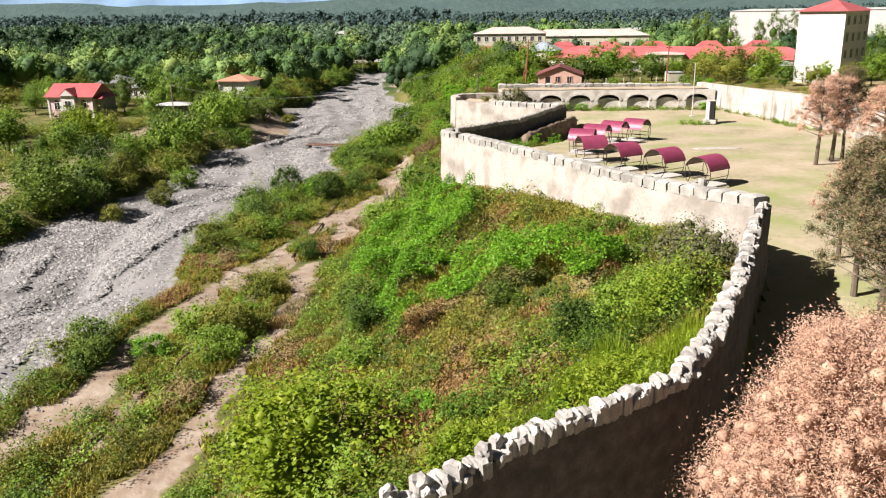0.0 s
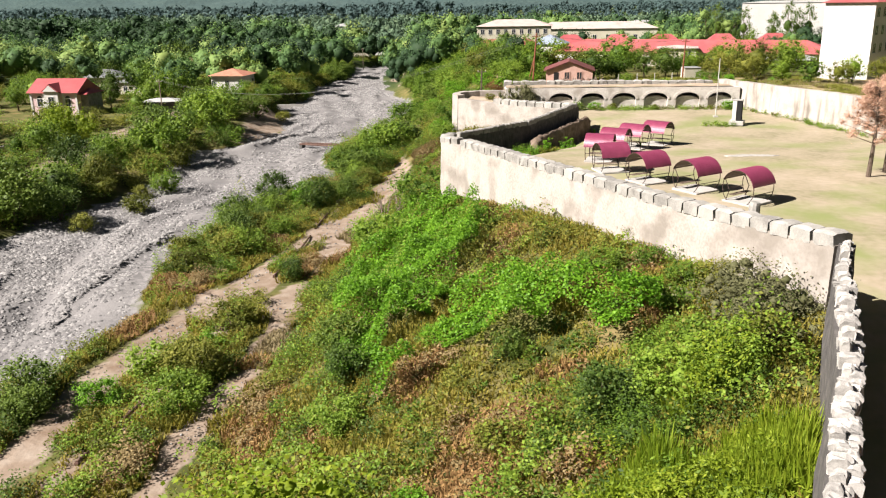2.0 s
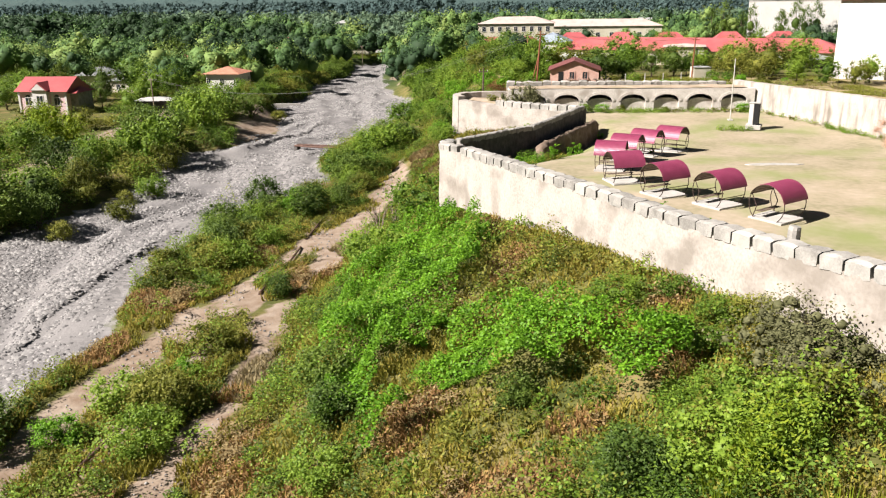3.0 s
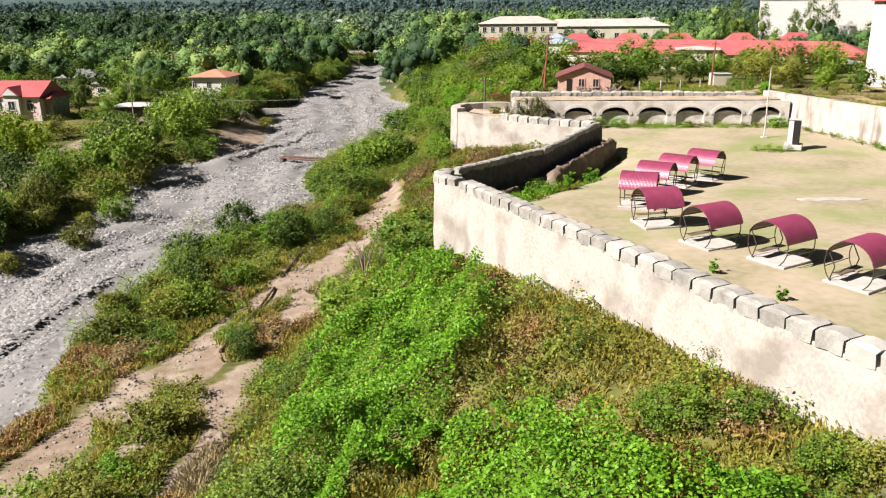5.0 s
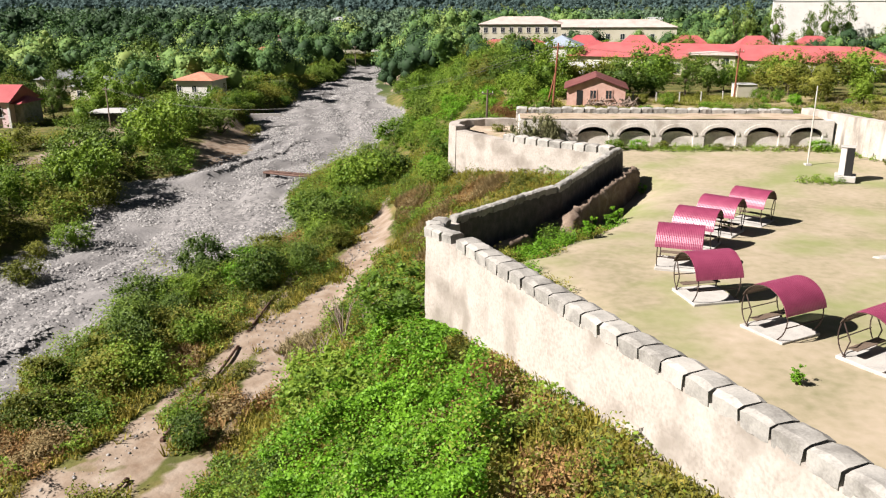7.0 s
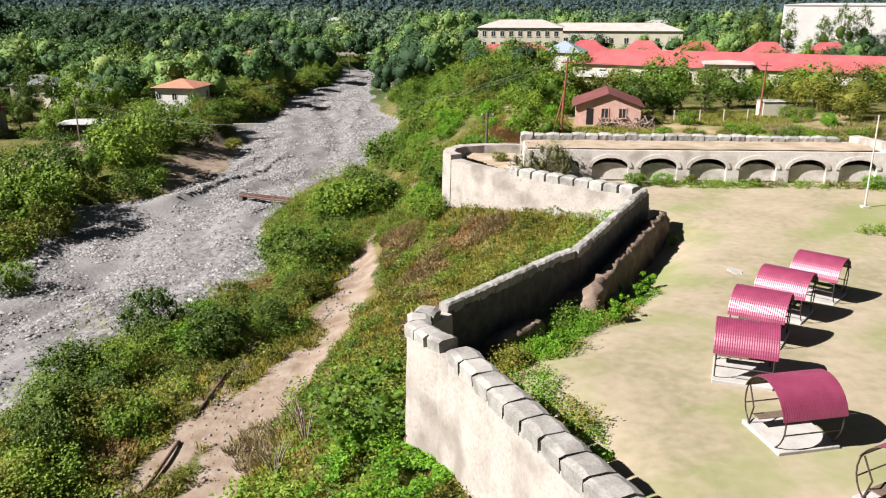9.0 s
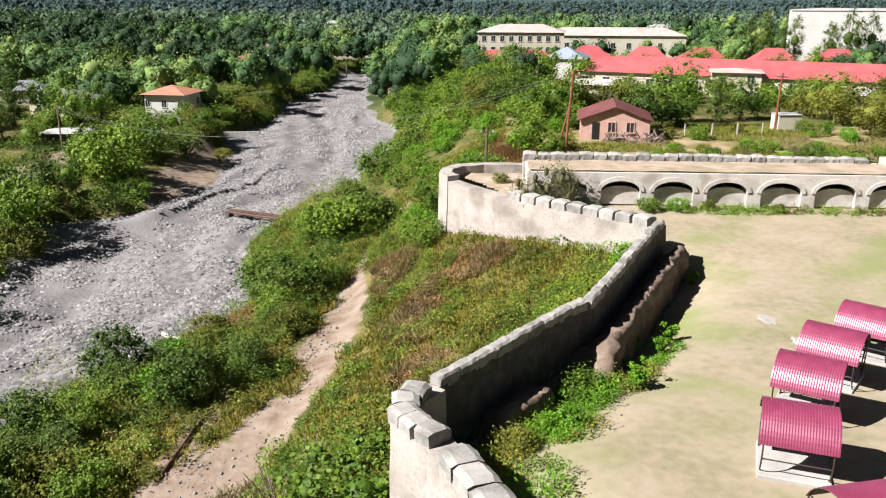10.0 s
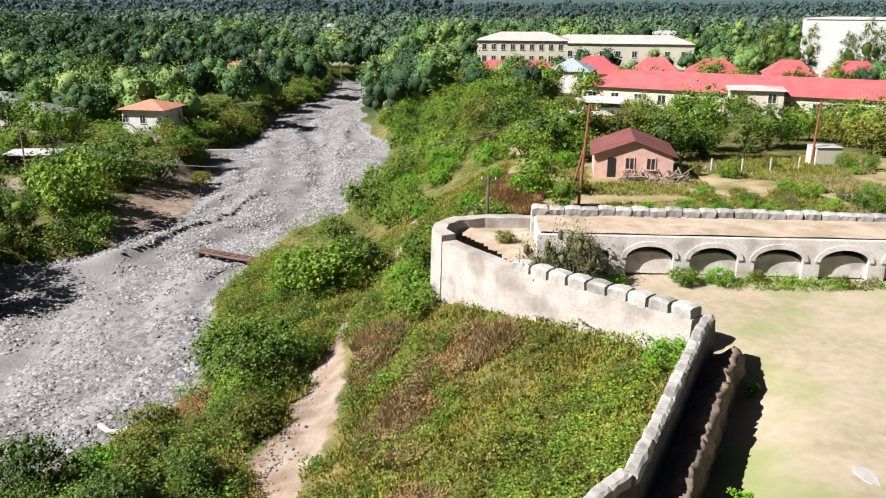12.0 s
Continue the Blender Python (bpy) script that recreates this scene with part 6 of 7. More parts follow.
# leafy shrubs below the broken wall
for x, y, k, s_ in ((5.8, 33.6, 2, 0.75), (8.4, 33.2, 0, 0.85), (10.2, 34.6, 0, 0.8), (9.6, 37.5, 0, 0.6), (6.6, 25.4, 5, 0.6), (11.6, 35.4, 1, 0.9), (-6.0, 45.2, 2, 0.75), (2.4, 41.4, 2, 0.5),
                   (1.2, 27.5, 0, 0.6), (8.6, 42.5, 1, 0.7), (2.0, 33.5, 1, 0.6), (-1.0, 30.5, 3, 0.6), (9.4, 46.2, 0, 0.45), (1.5, 22.5, 5, 0.7), (-1.2, 45.5, 3, 0.6), (-5.6, 40.2, 0, 0.7)):
    plant(BUSHES[k], x, y, s_)
for _ in range(46):
    y = random.uniform(119, 205)
    x = float(fort_x(y)) + random.uniform(-4, 8)
    if not (4 < x < 20 and 130 < y < 145) and math.hypot((x - 2) / 3.2, (y - 127) / 8) > 1:
        if y > 150 and random.random() < 0.3:
            plant(TREES[random.choice((0, 2, 4))], x, y, random.uniform(0.5, 0.8))
        else:
            plant(BUSHES[random.choice((0, 0, 1, 2, 3))], x, y, random.uniform(0.7, 1.5))
# named bushes: place, kind, size
for x, y, k, s_ in ((-5.0, 27.5, 5, 1.5), (7.0, 46.9, 0, 0.6), (9.5, 41.0, 0, 0.5), (10.6, 42.6, 0, 0.5), (11.8, 42.0, 1, 0.6), (13.4, 39.4, 4, 0.95), (12.0, 38.6, 4, 0.95), (12.9, 36.9, 4, 0.8), (-4.3, 75.0, 0, 1.5), (-6.8, 66, 0, 1.2),
                   (-7, 49, 2, 0.9), (-26, 88.5, 2, 1.15), (-22.4, 85.5, 2, 0.8), (-22, 84, 1, 1.2), (-16.8, 111, 0, 1.7), (-16.2, 107.4, 2, 1.3), (-14.6, 127, 0, 1.9),
                   (-17, 129, 0, 1.6), (-12.5, 130, 2, 1.4), (-5.4, 111.4, 0, 1.0), (-6, 116, 3, 1.1), (-4.6, 118.5, 0, 1.3), (-19, 116, 1, 1.4), (-14.3, 102, 1, 1.1), (-8.2, 70.4, 0, 1.1),
                   (-18.6, 97, 1, 1.2), (-20.2, 100.5, 1, 1.0), (-23, 76, 1, 1.3), (-25, 72, 1, 1.2), (-24, 79.5, 1, 1.3), (-17.2, 60, 1, 1.1), (-16.4, 47.5, 0, 0.9), (-24.5, 46, 2, 0.8), (-26.5, 47, 1, 1.0),
                   (-17.6, 52, 1, 1.2), (3.2, 105.8, 1, 0.5), (8.8, 97.6, 3, 0.8), (9.6, 49.8, 1, 0.6)):
    plant(BUSHES[k], x, y, s_)
rr = random.Random(3)
# bushes along the right bank further on
for _ in range(112):
    y = 116 + 112 * rr.random() ** 0.75
    t = rr.random()
    x = float(bank_right(y)) + 1.5 + t * (float(fort_x(y)) - float(bank_right(y)) + 4)
    if abs(path_far(np.array(x), np.array(y), FOOTPATH)) < 1.8:
        continue
    if y > 150 and rr.random() < 0.35:
        plant(TREES[rr.choice((0, 2, 4, 4))], x, y, rr.uniform(0.5, 0.8))
    else:
        plant(BUSHES[rr.choice((0, 0, 1, 2, 3))], x, y, rr.uniform(0.7, 1.25) if y < 150 else rr.uniform(1.0, 1.9))
# shrubs on the low strip beside the gravel
for _ in range(90):
    y = rr.uniform(40, 114)
    x = float(bank_right(y)) + rr.uniform(1.2, 13)
    if float(bare(np.array(x), np.array(y))) > 0.05 or float(brown_zone(np.array(x), np.array(y))) > 0.5 or (y < 62 and rr.random() < 0.6):
        continue
    plant(BUSHES[rr.choice((0, 2, 2, 1, 0, 3))], x, y, rr.uniform(0.45, 1.0) * (1.0 if y < 92 else 1.2), stretch=rr.uniform(0.9, 1.4))
# left bank and gardens
SEEN = [(-90, 174.5), (-66, 211.5), (-116, 306), (-98, 322), (-90, 350), (-90, 215)]


def before_house(x, y):
    """True in the open gardens on the river side of the houses."""
    hit = np.zeros(np.shape(x), bool)
    for a, b in SEEN:
        d = np.array((-a, 30 - b)) / math.hypot(a, 30 - b)
        along, across = (x - a) * d[0] + (y - b) * d[1], np.abs((x - a) * d[1] - (y - b) * d[0])
        hit |= (along > -4) & (along < (34 if b < 220 else 70)) & (across < (8 if b < 220 else 6))
    return hit


def path_far_x(y):
    """The road's x at y."""
    return np.interp(y, [p[1] for p in ROAD], [p[0] for p in ROAD])


HOUSES_AT = [(-85.5, 176.5, 10), (-66, 211, 9)]
for _ in range(215):
    y = rr.uniform(70, 225)
    x = float(bank_left(y)) - 8 - rr.random() ** 1.5 * (40 + 0.45 * y)
    if float(path_far(np.array(x), np.array(y), ROAD)) < 5.0 or float(path_far(np.array(x), np.array(y), BANK_DIRT)) < 7.5 or any(math.hypot(x - a, y - b) < r for a, b, r in HOUSES_AT):
        continue
    if -95 < x < -72 and 140 < y < 172:
        continue
    low = bool(before_house(np.array(x), np.array(y)))
    if rr.random() < 0.22:
        continue
    else:
        plant(TREES[rr.choice((0, 0, 1, 2, 3, 4, 4, 5))], x, y, rr.uniform(0.2, 0.34) if low else rr.uniform(0.3, 0.52) if x > float(path_far_x(y)) else rr.uniform(0.55, 0.95))
for _ in range(34):
    y = rr.uniform(66, 225)
    x = float(bank_left(y)) - rr.uniform(0.2, 4.5)
    if float(path_far(np.array(x), np.array(y), ROAD)) > 3.2 and not 150 < y < 176:
        plant(BUSHES[rr.choice((0, 1, 1, 2))], x, y, rr.uniform(0.6, 1.3))
# right-hand gardens and town
for _ in range(28):
    x, y = rr.uniform(2, 50), rr.uniform(146, 190)
    if (5 < x < 19 and y < 150) or (9 < x < 26 and y > 182) or (x > 36 and y > 168):
        continue
    plant(TREES[rr.choice((0, 0, 1, 2, 4, 4))], x, y, rr.uniform(0.36, 0.56))
for _ in range(44):
    y = rr.uniform(142, 215)
    x = float(fort_x(y)) + 4 + rr.random() * (20 + 0.42 * y)
    if (5 < x < 22 and y < 150) or (12 < x < 80 and y > 158):
        continue
    plant(TREES[rr.choice((0, 1, 2, 3, 4, 5))], x, y, rr.uniform(0.5, 0.85))
for x, y, k, s_ in ((27, 236, 0, 0.75), (33, 239, 2, 0.8), (45, 240, 0, 0.9), (51, 238, 4, 0.9), (62, 236, 2, 0.85), (10, 228, 0, 0.9), (4, 232, 3, 0.9), (16, 212, 0, 0.8), (68, 232, 1, 0.8), (30, 182, 4, 0.7), (26, 176, 0, 0.6), (36, 184, 2, 0.6),
                   (22.5, 153, 0, 0.9), (31.5, 157, 3, 0.6), (41, 158, 2, 0.7), (46, 163, 2, 0.65), (37, 163, 0, 0.55), (48.5, 134, 4, 0.6), (51.5, 131.5, 2, 0.5), (54.5, 134, 4, 0.62), (57.5, 131, 2, 0.55), (61.5, 133, 0, 0.6), (66, 136, 4, 0.9), (44, 172, 4, 0.7), (56, 166, 0, 0.7), (64, 168, 2, 0.75), (70, 172, 4, 0.8), (20, 180, 2, 0.6)):
    plant(TREES[k], x, y, s_)
for x, y, k, s_ in ((-24.3, 83.3, 3, 0.36), (-25.1, 78.4, 5, 0.24), (-15.9, 105.5, 0, 0.34), (-19.0, 113.4, 4, 0.42), (-50.5, 107, 3, 0.5), (-53, 116, 0, 0.55), (-47.2, 102, 2, 0.4), (-50, 97, 3, 0.5), (-52, 126, 4, 0.55), (-54, 132, 0, 0.6), (-53, 140, 3, 0.55), (-80.5, 150, 2, 0.75),
                   (-51, 188, 0, 0.6), (-56, 196, 2, 0.55), (-72, 150, 2, 0.6), (-68, 200, 0, 0.4), (-56, 176, 3, 0.62), (-55, 168, 0, 0.6), (-57.5, 160, 1, 0.5), (-55, 184, 0, 0.6)):
    plant(TREES[k], x, y, s_)
for protos, rows in ((BUSHES, ((-67.8, 134, 5, 1.75, 1.3), (-49.5, 126, 0, 2.3, 1.3), (-52.5, 130, 2, 2.1, 1.2), (-46.3, 123, 1, 1.6, 1.3), (-48.7, 104.5, 1, 1.25, 1.8), (-61.3, 153, 2, 1.4, 1.0), (-50.5, 151, 0, 2.5, 1.3), (-54.5, 155, 2, 2.0, 1.3),
                               (-54, 166, 0, 2.3, 1.1), (-48.3, 171.5, 2, 1.8, 1.0), (-51.2, 89, 2, 1.9, 1.1), (-54.4, 93, 2, 1.7, 1.2), (-52.4, 100, 0, 1.3, 1.2), (-47.2, 91.5, 2, 1.3, 1.2), (-43.6, 89, 1, 0.9, 1.2),
                               (-40.9, 98, 1, 1.1, 1.0), (-41.6, 107.5, 0, 1.0, 1.2), (-43.6, 104, 1, 0.8, 1.1), (-71.4, 141.7, 0, 1.3, 1.2), (-56, 112, 2, 1.6, 1.2), (-54, 119, 0, 1.5, 1.3))),
                     (TREES, ((-83.6, 197.8, 0, 1.15, 1.0), (-71.5, 192, 1, 0.85, 1.0), (-77, 193, 4, 1.1, 1.1), (-83.2, 180.5, 5, 0.5, 1.2), (-94, 249.8, 3, 1.2, 1.2), (-69.5, 116, 4, 0.45, 1.2), (-69.8, 122, 4, 0.48, 1.2), (-60, 203, 0, 0.5, 1.0)))):
    for x, y, k, s_, tall in rows:
        plant(protos[k], x, y, s_, stretch=tall, turn=37 * x)
for k in range(22):
    slim = k < 9
    plant(TREES[5 if slim else (5, 3, 5, 1, 2)[k % 5]], 66 + 4.2 * k + rr.uniform(-2, 2), 270 + rr.uniform(-6, 8), rr.uniform(0.7, 0.95) if slim else rr.uniform(0.8, 1.1), stretch=1.55 if slim else 1.0)
retire(TREES + BUSHES + [TALL_WEED])


# ---- pines and dead wood ----
def make_pine(name, seed, height, radius, leaf, low, n_clumps, per, size, label):
    rnd = np.random.RandomState(seed)
    root = empty(name)
    t = rnd.uniform(0, 1, n_clumps) ** 0.8
    ang = rnd.uniform(0, 2 * np.pi, n_clumps)
    reach = radius * (1.05 - 0.75 * t) * rnd.uniform(0.45, 1.05, n_clumps)
    cen = np.stack([reach * np.cos(ang), reach * np.sin(ang), low + (height - low) * t + 0.15 * reach], 1)
    pts = np.repeat(cen, per, 0)
    off = rnd.normal(size=pts.shape) * np.array([0.32, 0.32, 0.26]) * radius * 0.22
    crown = new("crown", leafy("crown", pts + off, size, cen, radius * 0.045, leaf, rnd, 0.6, 0.3))
    crown.parent = root
    bm = bmesh.new()
    tube(bm, [(0, 0, -0.4), (0.1, 0.05, height * 0.5), (0, 0, height * 0.97)], 0.2, 0.04, 7)
    part("trunk", bm, BARK, root)
    bm = bmesh.new()
    for c in cen[::2]:
        c = Vector(c)
        tube(bm, [(0, 0, max(low * 0.8, c.z - 0.35 * c.xy.length)), c], 0.04, 0.012, 4)
    part("branch", bm, DEAD_WOOD, root, "bare brown branches")
    return tagged(root, label, "pine tree")


PINES = [make_pine("dead_pine", 101, 6.4, 3.3, DEAD_NEEDLE, 1.2, 520, 430, 0.062, "dying pine with pinkish brown needles"),
         make_pine("pine", 102, 8.8, 2.8, PINE_NEEDLE, 2.9, 210, 210, 0.12, "half-dead pine with green and brown needles"),
         make_pine("dead_pine", 103, 7.0, 2.6, DEAD_NEEDLE, 2.6, 120, 150, 0.12, "sparse pine with pinkish brown needles")]
for x, y, k, s_ in ((10.0, 14.0, 0, 1.22), (14.5, 12.5, 0, 1.1), (13.8, 17.8, 0, 1.05), (18.2, 31.0, 1, 0.95), (19.4, 36.2, 1, 0.85), (17.4, 25.2, 1, 0.85), (20.5, 28, 1, 1.0), (21.5, 36, 2, 0.85), (20.5, 41, 2, 0.72), (23.5, 33, 1, 1.0), (28.6, 66.5, 2, 0.95),
                   (30.6, 68.4, 2, 1.0), (31.9, 69.4, 1, 0.85), (30.2, 59, 2, 1.0), (27.5, 48, 2, 1.0)):
    plant(PINES[k], x, y, s_, float(court_z(x, y)))
retire(PINES)


def dead_shrub(x, y, height, seed):
    rs = random.Random(seed)
    root = tagged(empty("dead_shrub", pose(x, y, float(land(x, y)))), "leafless pale dead shrub on the slope", "dead shrub")
    for k in range(9):
        a, r = rs.uniform(0, 6.28), rs.uniform(0.3, 1.0) * height * 0.45
        bm = bmesh.new()
        top = Vector((r * math.cos(a), r * math.sin(a), height * rs.uniform(0.6, 1)))
        tube(bm, [(0, 0, -0.2), top * 0.5 + Vector((0, 0, 0.12 * height)), top], 0.05, 0.012, 4)
        for _ in range(5):
            b = top * rs.uniform(0.4, 0.9)
            tube(bm, [b, b + Vector((rs.uniform(-0.4, 0.4), rs.uniform(-0.4, 0.4), rs.uniform(0.2, 0.7))) * height * 0.3], 0.02, 0.006, 3)
        part("branch", bm, DEAD_WOOD, root)


dead_shrub(-8.6, 78.5, 3.2, 1)
dead_shrub(-7.6, 80.4, 2.6, 2)
dead_shrub(12.0, 44.4, 2.4, 3)
dead_shrub(-9.6, 76.4, 2.2, 4)


def court_weeds():
    rnd = np.random.RandomState(77)

    def lush(name, label, matl, x, y, r, h, size):
        k = np.repeat(np.arange(len(x)), (170 * r * r).astype(int) + 10)
        d = rnd.normal(size=(len(k), 3))
        d /= np.linalg.norm(d, axis=1, keepdims=True)
        d *= rnd.uniform(0.3, 1.1, (len(k), 1)) ** 0.6
        px, py = x[k] + d[:, 0] * r[k], y[k] + d[:, 1] * r[k]
        in_ = (px > fort_x(py) + 0.7) & (px < 39)
        k, d, px, py = k[in_], d[in_], px[in_], py[in_]
        v, f = leaf_quads(np.stack([px, py, court_z(px, py) + np.abs(d[:, 2]) * h[k]], 1), size, rnd, 0.6, 0.4)
        tagged(new(name, mesh_np(name, v, f, matl)), label, "weeds", kind="stuff")

    # a bed of weeds inside the long wall and the turret
    x, y = rnd.uniform(-2, 12, 9000), rnd.uniform(64, 90, 9000)
    near = path_far(x, y, [(2.6, 68.5), (1.6, 71.2), (0.6, 73.6), (-0.9, 75.4), (0.4, 76.4), (1.6, 76.4), (3.6, 77.6), (4.6, 79.6)])
    tail = path_far(x, y, [(6.4, 80.4), (7.6, 83.4), (8.8, 84.6)])
    wide = vnoise(x, y, 1.6, 67)
    k = ((near < 0.7 + 2.3 * wide) | (tail < 0.9 * wide)) & (x > fort_x(y) + 0.8) & (rnd.uniform(size=len(x)) < 0.6)
    x, y, near = x[k], y[k], near[k]
    r = rnd.uniform(0.2, 0.5, len(x))
    h = r * rnd.uniform(1.4, 3.0, len(x)) * np.clip(1.3 - near * 0.4, 0.4, 1.2)
    tint = vnoise(x, y, 1.4, 68) + 0.3 * rnd.uniform(-1, 1, len(x))
    for name, label, matl, m in (("court_weeds", "lush green weeds inside the turret wall", LEAF_BRIGHT, tint > 0.5), ("court_weeds", "olive-green weeds inside the turret wall", LEAF_OLIVE, (tint <= 0.5) & (tint > 0.3)),
                                 ("court_weeds", "yellowing weeds at the lawn's edge", OLIVE_WEED, tint <= 0.3)):
        lush(name, label, matl, x[m], y[m], r[m], h[m], 0.13)
    # low strip along the arches and the east wall
    x, y = rnd.uniform(11, 38.6, 6600), rnd.uniform(80, 108, 6600)
    k = ((y > 107.0 - 1.0 * vnoise(x, y, 2.5, 62)) & (y < 107.9) & (x < 31)) | ((x > np.interp(y, (84, 94.6, 101.8, 109), (38.6, 36.4, 33.7, 31)) - 0.3 - 1.2 * vnoise(x, y, 3, 63)) & (x < np.interp(y, (84, 94.6, 101.8, 109), (38.6, 36.4, 33.7, 31))) & (y > 84) & (rnd.uniform(size=len(x)) < 0.7)) | (np.hypot((x - 25.5) / 2.4, (y - 95.6) / 1.0) < 0.8)
    x, y = x[k], y[k]
    r = rnd.uniform(0.2, 0.42, len(x))
    m = vnoise(x, y, 2, 69) > 0.45
    for name, label, matl, q in (("foot_weeds", "green weeds along the foot of the arches", LEAF_MID, m), ("foot_weeds", "olive weeds along the foot of the walls", LEAF_OLIVE, ~m)):
        lush(name, label, matl, x[q], y[q], r[q], r[q] * 1.5, 0.15)


court_weeds()

# spots that the woods leave free: x, y, radius
CLEAR = [(48, 203, 20), (25, 212, 16), (70, 194, 20), (4, 262, 15), (20, 241, 14), (40, 257, 26), (66, 252, 16), (-90, 214, 8), (-116, 304, 9), (-98, 320, 8), (-91, 345, 10), (-62, 460, 9), (-72, 430, 9), (-151, 412, 9), (-196, 398, 12), (-104, 418, 8), (-103, 243, 8), (-110, 232, 8),
         (7, 308, 18), (6, 290, 14), (38, 326, 26), (120, 280, 36), (180, 280, 36), (90, 276, 22), (-66, 205, 10), (-50, 222, 12), (70, 410, 14), (24, 226, 12), (48, 228, 14)]


def far_tree_material():
    """Leaves of distant crowns: each crown has a tint of its own, its hearts darkened for shade."""
    m = mat("far_woods", [(0.021, 0.052, 0.018), (0.062, 0.132, 0.037), (0.132, 0.226, 0.056), (0.2, 0.272, 0.072)], rough=0.75, leaf=0.25, scale=0.3, fine=0.5)
    n, ln = m.node_tree.nodes, m.node_tree.links
    ramp = [k for k in n if k.bl_idname == "ShaderNodeValToRGB"][0]
    noisy = ramp.inputs["Fac"].links[0].from_socket
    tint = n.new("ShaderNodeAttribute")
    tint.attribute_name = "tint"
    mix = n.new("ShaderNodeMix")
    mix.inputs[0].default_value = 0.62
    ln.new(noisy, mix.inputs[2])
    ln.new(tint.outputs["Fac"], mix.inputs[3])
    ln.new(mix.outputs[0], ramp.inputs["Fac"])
    return m


def facing_quads(c, nrm, size, rnd, aspect=0.8):
    """Leaf quads that face roughly along nrm."""
    n = len(c)
    nrm = nrm + 0.55 * rnd.normal(size=(n, 3))
    nrm /= np.linalg.norm(nrm, axis=1, keepdims=True)
    a = np.cross(nrm, rnd.normal(size=(n, 3)))
    a /= np.linalg.norm(a, axis=1, keepdims=True)
    b = np.cross(nrm, a)
    size = (np.broadcast_to(size, n) * rnd.uniform(0.6, 1.4, n))[:, None]
    v = np.stack([c - a * size * 0.5, c - b * size * 0.5 * aspect, c + a * size * 0.5, c + b * size * 0.5 * aspect], 1).reshape(-1, 3)
    return v, np.arange(4 * n).reshape(n, 4)


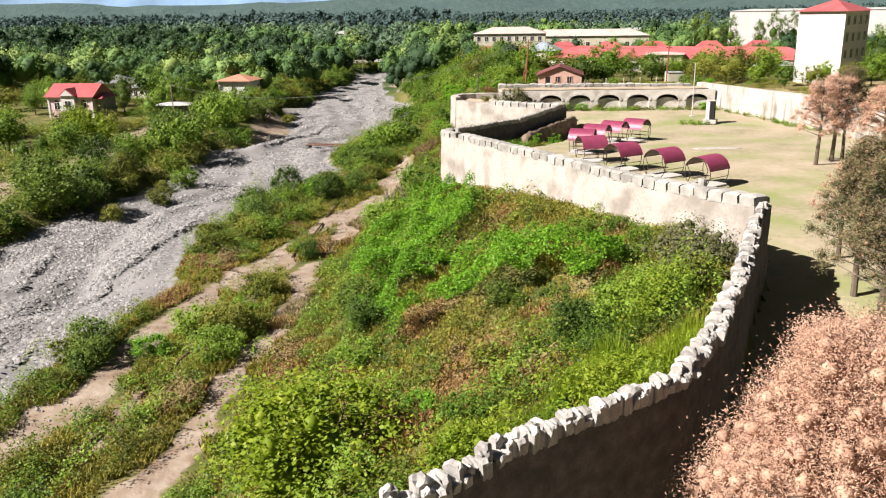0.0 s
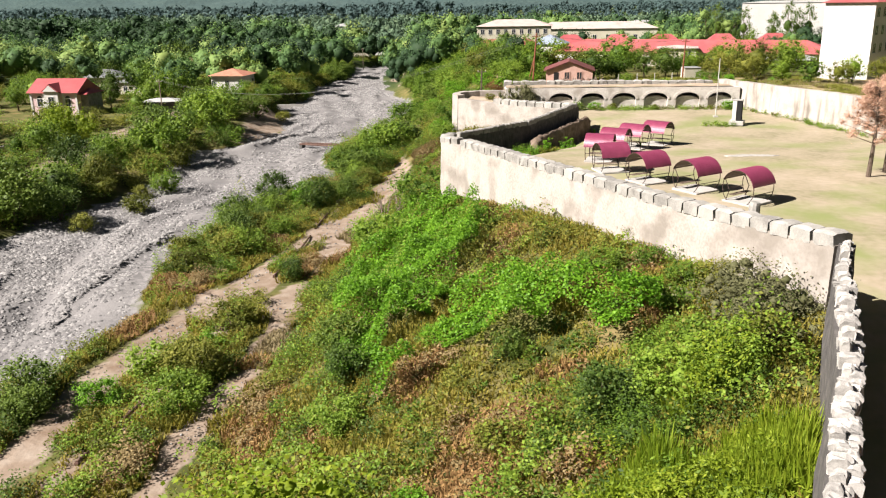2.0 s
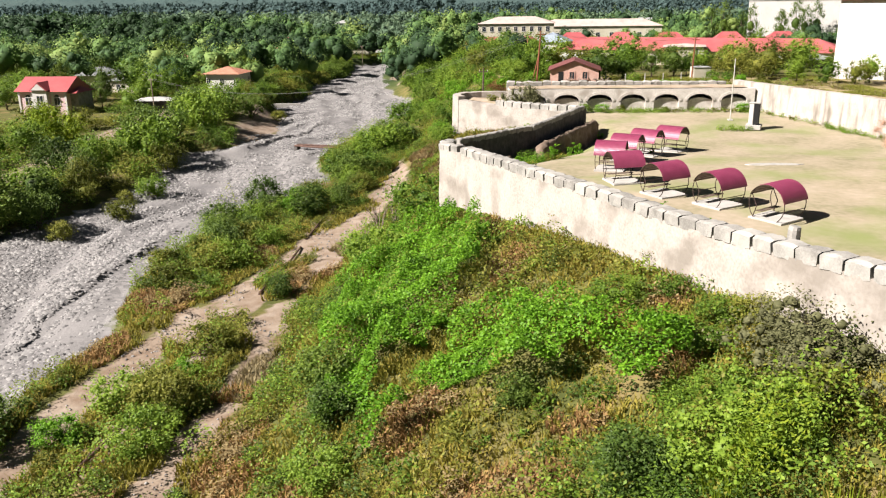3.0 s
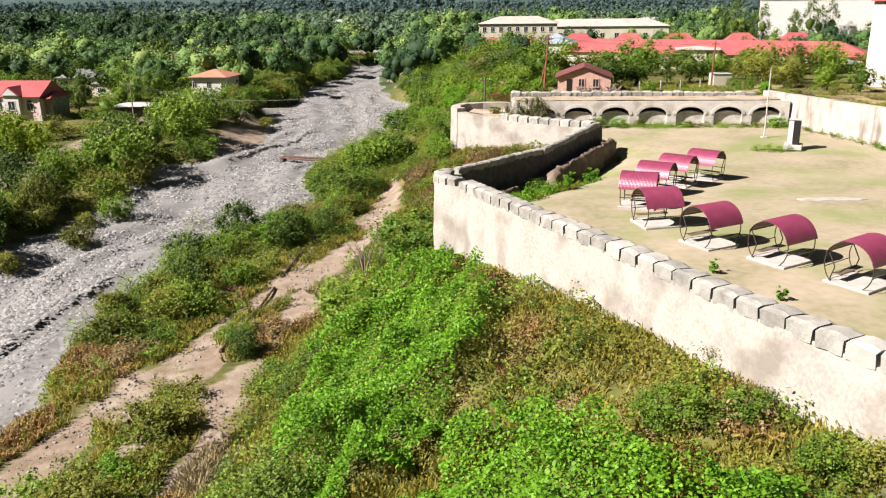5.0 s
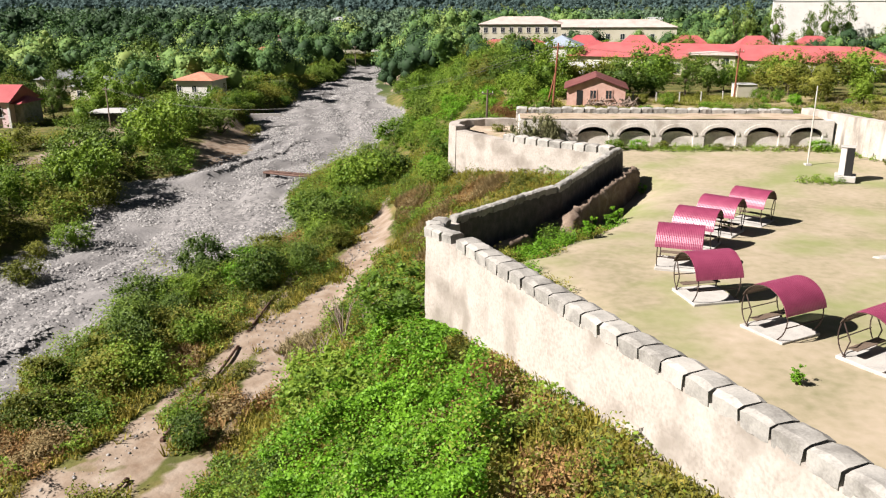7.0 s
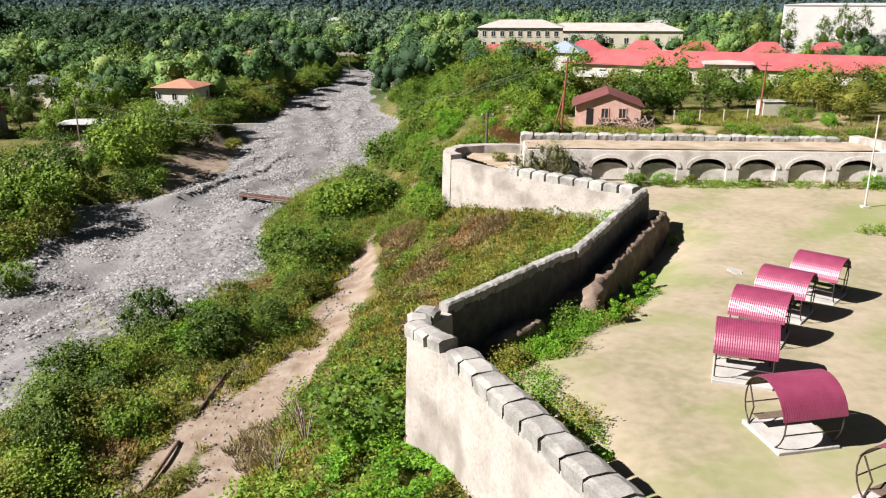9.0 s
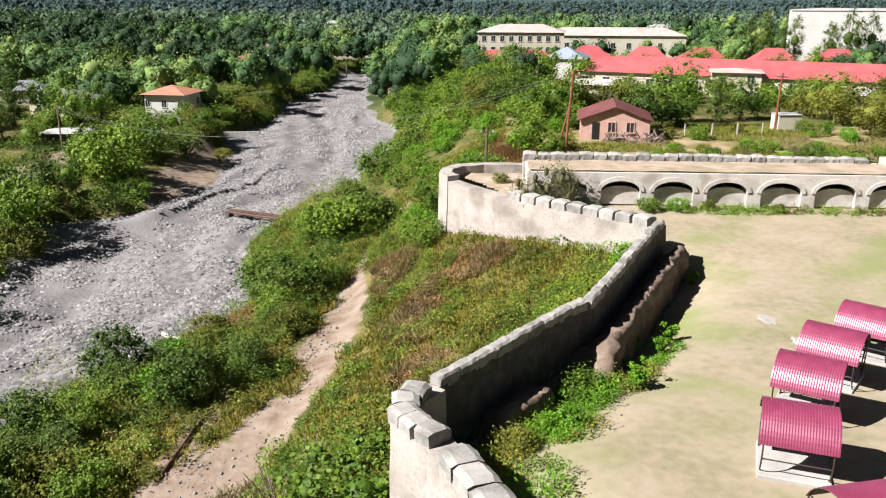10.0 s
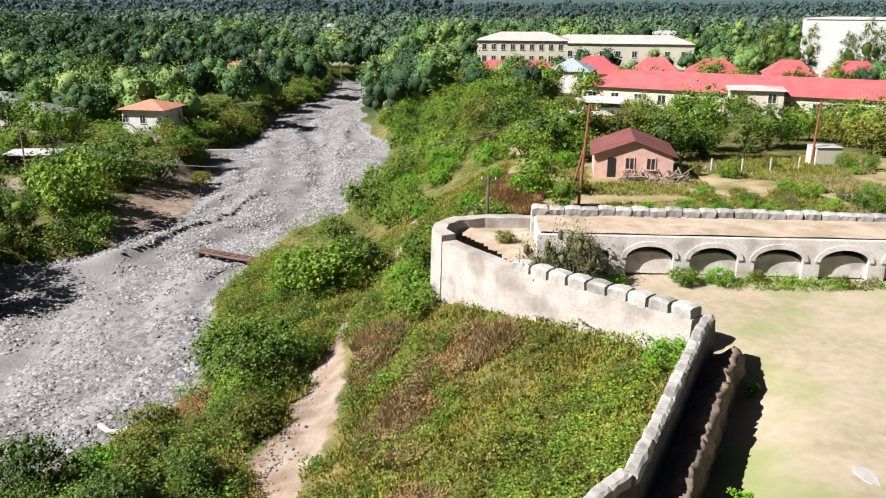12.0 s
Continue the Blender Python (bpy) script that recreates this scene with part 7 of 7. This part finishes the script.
def far_woods():
    """The wooded valley beyond: thousands of uneven crowns."""
    rnd = np.random.RandomState(9)
    groups, tris, tints = [], [], []
    for y0, y1, gap, scale, lobes, per, leaf in ((215, 330, 8.2, 1.3, 8, 58, 0.088), (330, 470, 9.8, 1.4, 7, 44, 0.11), (470, 700, 11.5, 1.35, 6, 14, 0.22), (700, 1100, 16, 1.45, 5, 8, 0.36), (1100, 1900, 26, 1.7, 4, 7, 0.46)):
        xs = np.arange(-0.7 * y1 - 40, 0.66 * y1 + 40, gap)
        ys = np.arange(y0, y1, gap)
        X, Y = np.meshgrid(xs, ys)
        X, Y = X.ravel() + rnd.uniform(-gap * 0.6, gap * 0.6, X.size), Y.ravel() + rnd.uniform(-gap * 0.6, gap * 0.6, X.size)
        keep = (np.abs(X) < 0.62 * Y + 50) & ~((near_river(X, Y) > -3) & (Y < 424)) & (vnoise(X, Y, 30, 53) > 0.16)
        for a, b, r in CLEAR:
            keep &= np.hypot(X - a, Y - b) > r
        X, Y = X[keep], Y[keep]
        n = len(X)
        forest = smooth01((-60 - X) / 60) * smooth01((Y - 265) / 60)
        size = (0.5 + 0.55 * vnoise(X, Y, 45, 52) + 0.55 * vnoise(X, Y, 9, 54)) * scale * (1 + 0.25 * forest)
        size = np.where(before_house(X, Y), size * 0.33, size)
        size = np.where((X > fort_x(Y)) & (Y < 345), size * 0.62, size)
        slim = rnd.uniform(size=n) < 0.07
        R = size * rnd.uniform(2.9, 4.9, n) * np.where(slim, 0.42, 1)
        Hh = size * rnd.uniform(6.0, 10.5, n) * np.where(slim, 1.35, 1)
        base = np.stack([X, Y, land(X, Y) + Hh * 0.5], 1)
        tint = 0.5 + 0.7 * (vnoise(X, Y, 26, 58) - 0.5) + 0.65 * (rnd.uniform(size=n) - 0.5) - 0.3 * forest
        d = rnd.normal(size=(n, lobes, 3))
        d /= np.linalg.norm(d, axis=2, keepdims=True)
        d[..., 2] = np.abs(d[..., 2]) * 1.25 - 0.42
        d *= rnd.uniform(0.3, 0.66, (n, lobes, 1))
        cen = (base[:, None, :] + d * np.stack([R, R, Hh * 0.5], 1)[:, None, :]).reshape(-1, 3)
        rad = np.repeat(R, lobes) * rnd.uniform(0.38, 0.62, n * lobes)
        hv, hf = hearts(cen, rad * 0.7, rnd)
        c = np.repeat(cen, per, 0)
        o = rnd.normal(size=c.shape)
        o[:, 2] = np.abs(o[:, 2]) * 1.2 - 0.25
        o /= np.linalg.norm(o, axis=1, keepdims=True)
        c = c + o * (np.repeat(rad, per) * rnd.uniform(0.7, 1.3, len(c)))[:, None]
        v, f = facing_quads(c, o, np.repeat(np.repeat(R, lobes) * leaf, per), rnd)
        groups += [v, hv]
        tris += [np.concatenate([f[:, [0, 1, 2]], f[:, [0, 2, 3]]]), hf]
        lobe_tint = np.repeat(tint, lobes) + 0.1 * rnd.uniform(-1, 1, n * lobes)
        # Hearts take a darker tint: shade inside the crowns, put into the colour.
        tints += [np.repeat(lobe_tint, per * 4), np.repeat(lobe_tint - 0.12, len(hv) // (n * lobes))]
    # Haze painted in as colour: paler, bluer green for the farther bands.
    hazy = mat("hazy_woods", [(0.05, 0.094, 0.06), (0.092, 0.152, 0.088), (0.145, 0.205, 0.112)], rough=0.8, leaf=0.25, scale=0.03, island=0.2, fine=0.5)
    for name, lo, hi, matl, label in (("far_woods", 0, 4, far_tree_material(), "dense green woods filling the valley"), ("hazy_woods", 4, 8, hazy, "woods further up the valley, paled with haze"), ("hill_woods", 8, 99, HAZY_HILL_LEAF, "woods on the far foothills, blued with haze")):
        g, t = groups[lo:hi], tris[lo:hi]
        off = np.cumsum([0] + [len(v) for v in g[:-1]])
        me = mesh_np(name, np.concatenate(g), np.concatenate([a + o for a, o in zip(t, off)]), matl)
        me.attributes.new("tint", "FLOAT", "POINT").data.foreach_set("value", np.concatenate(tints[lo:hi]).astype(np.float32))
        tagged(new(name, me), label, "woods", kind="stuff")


far_woods()
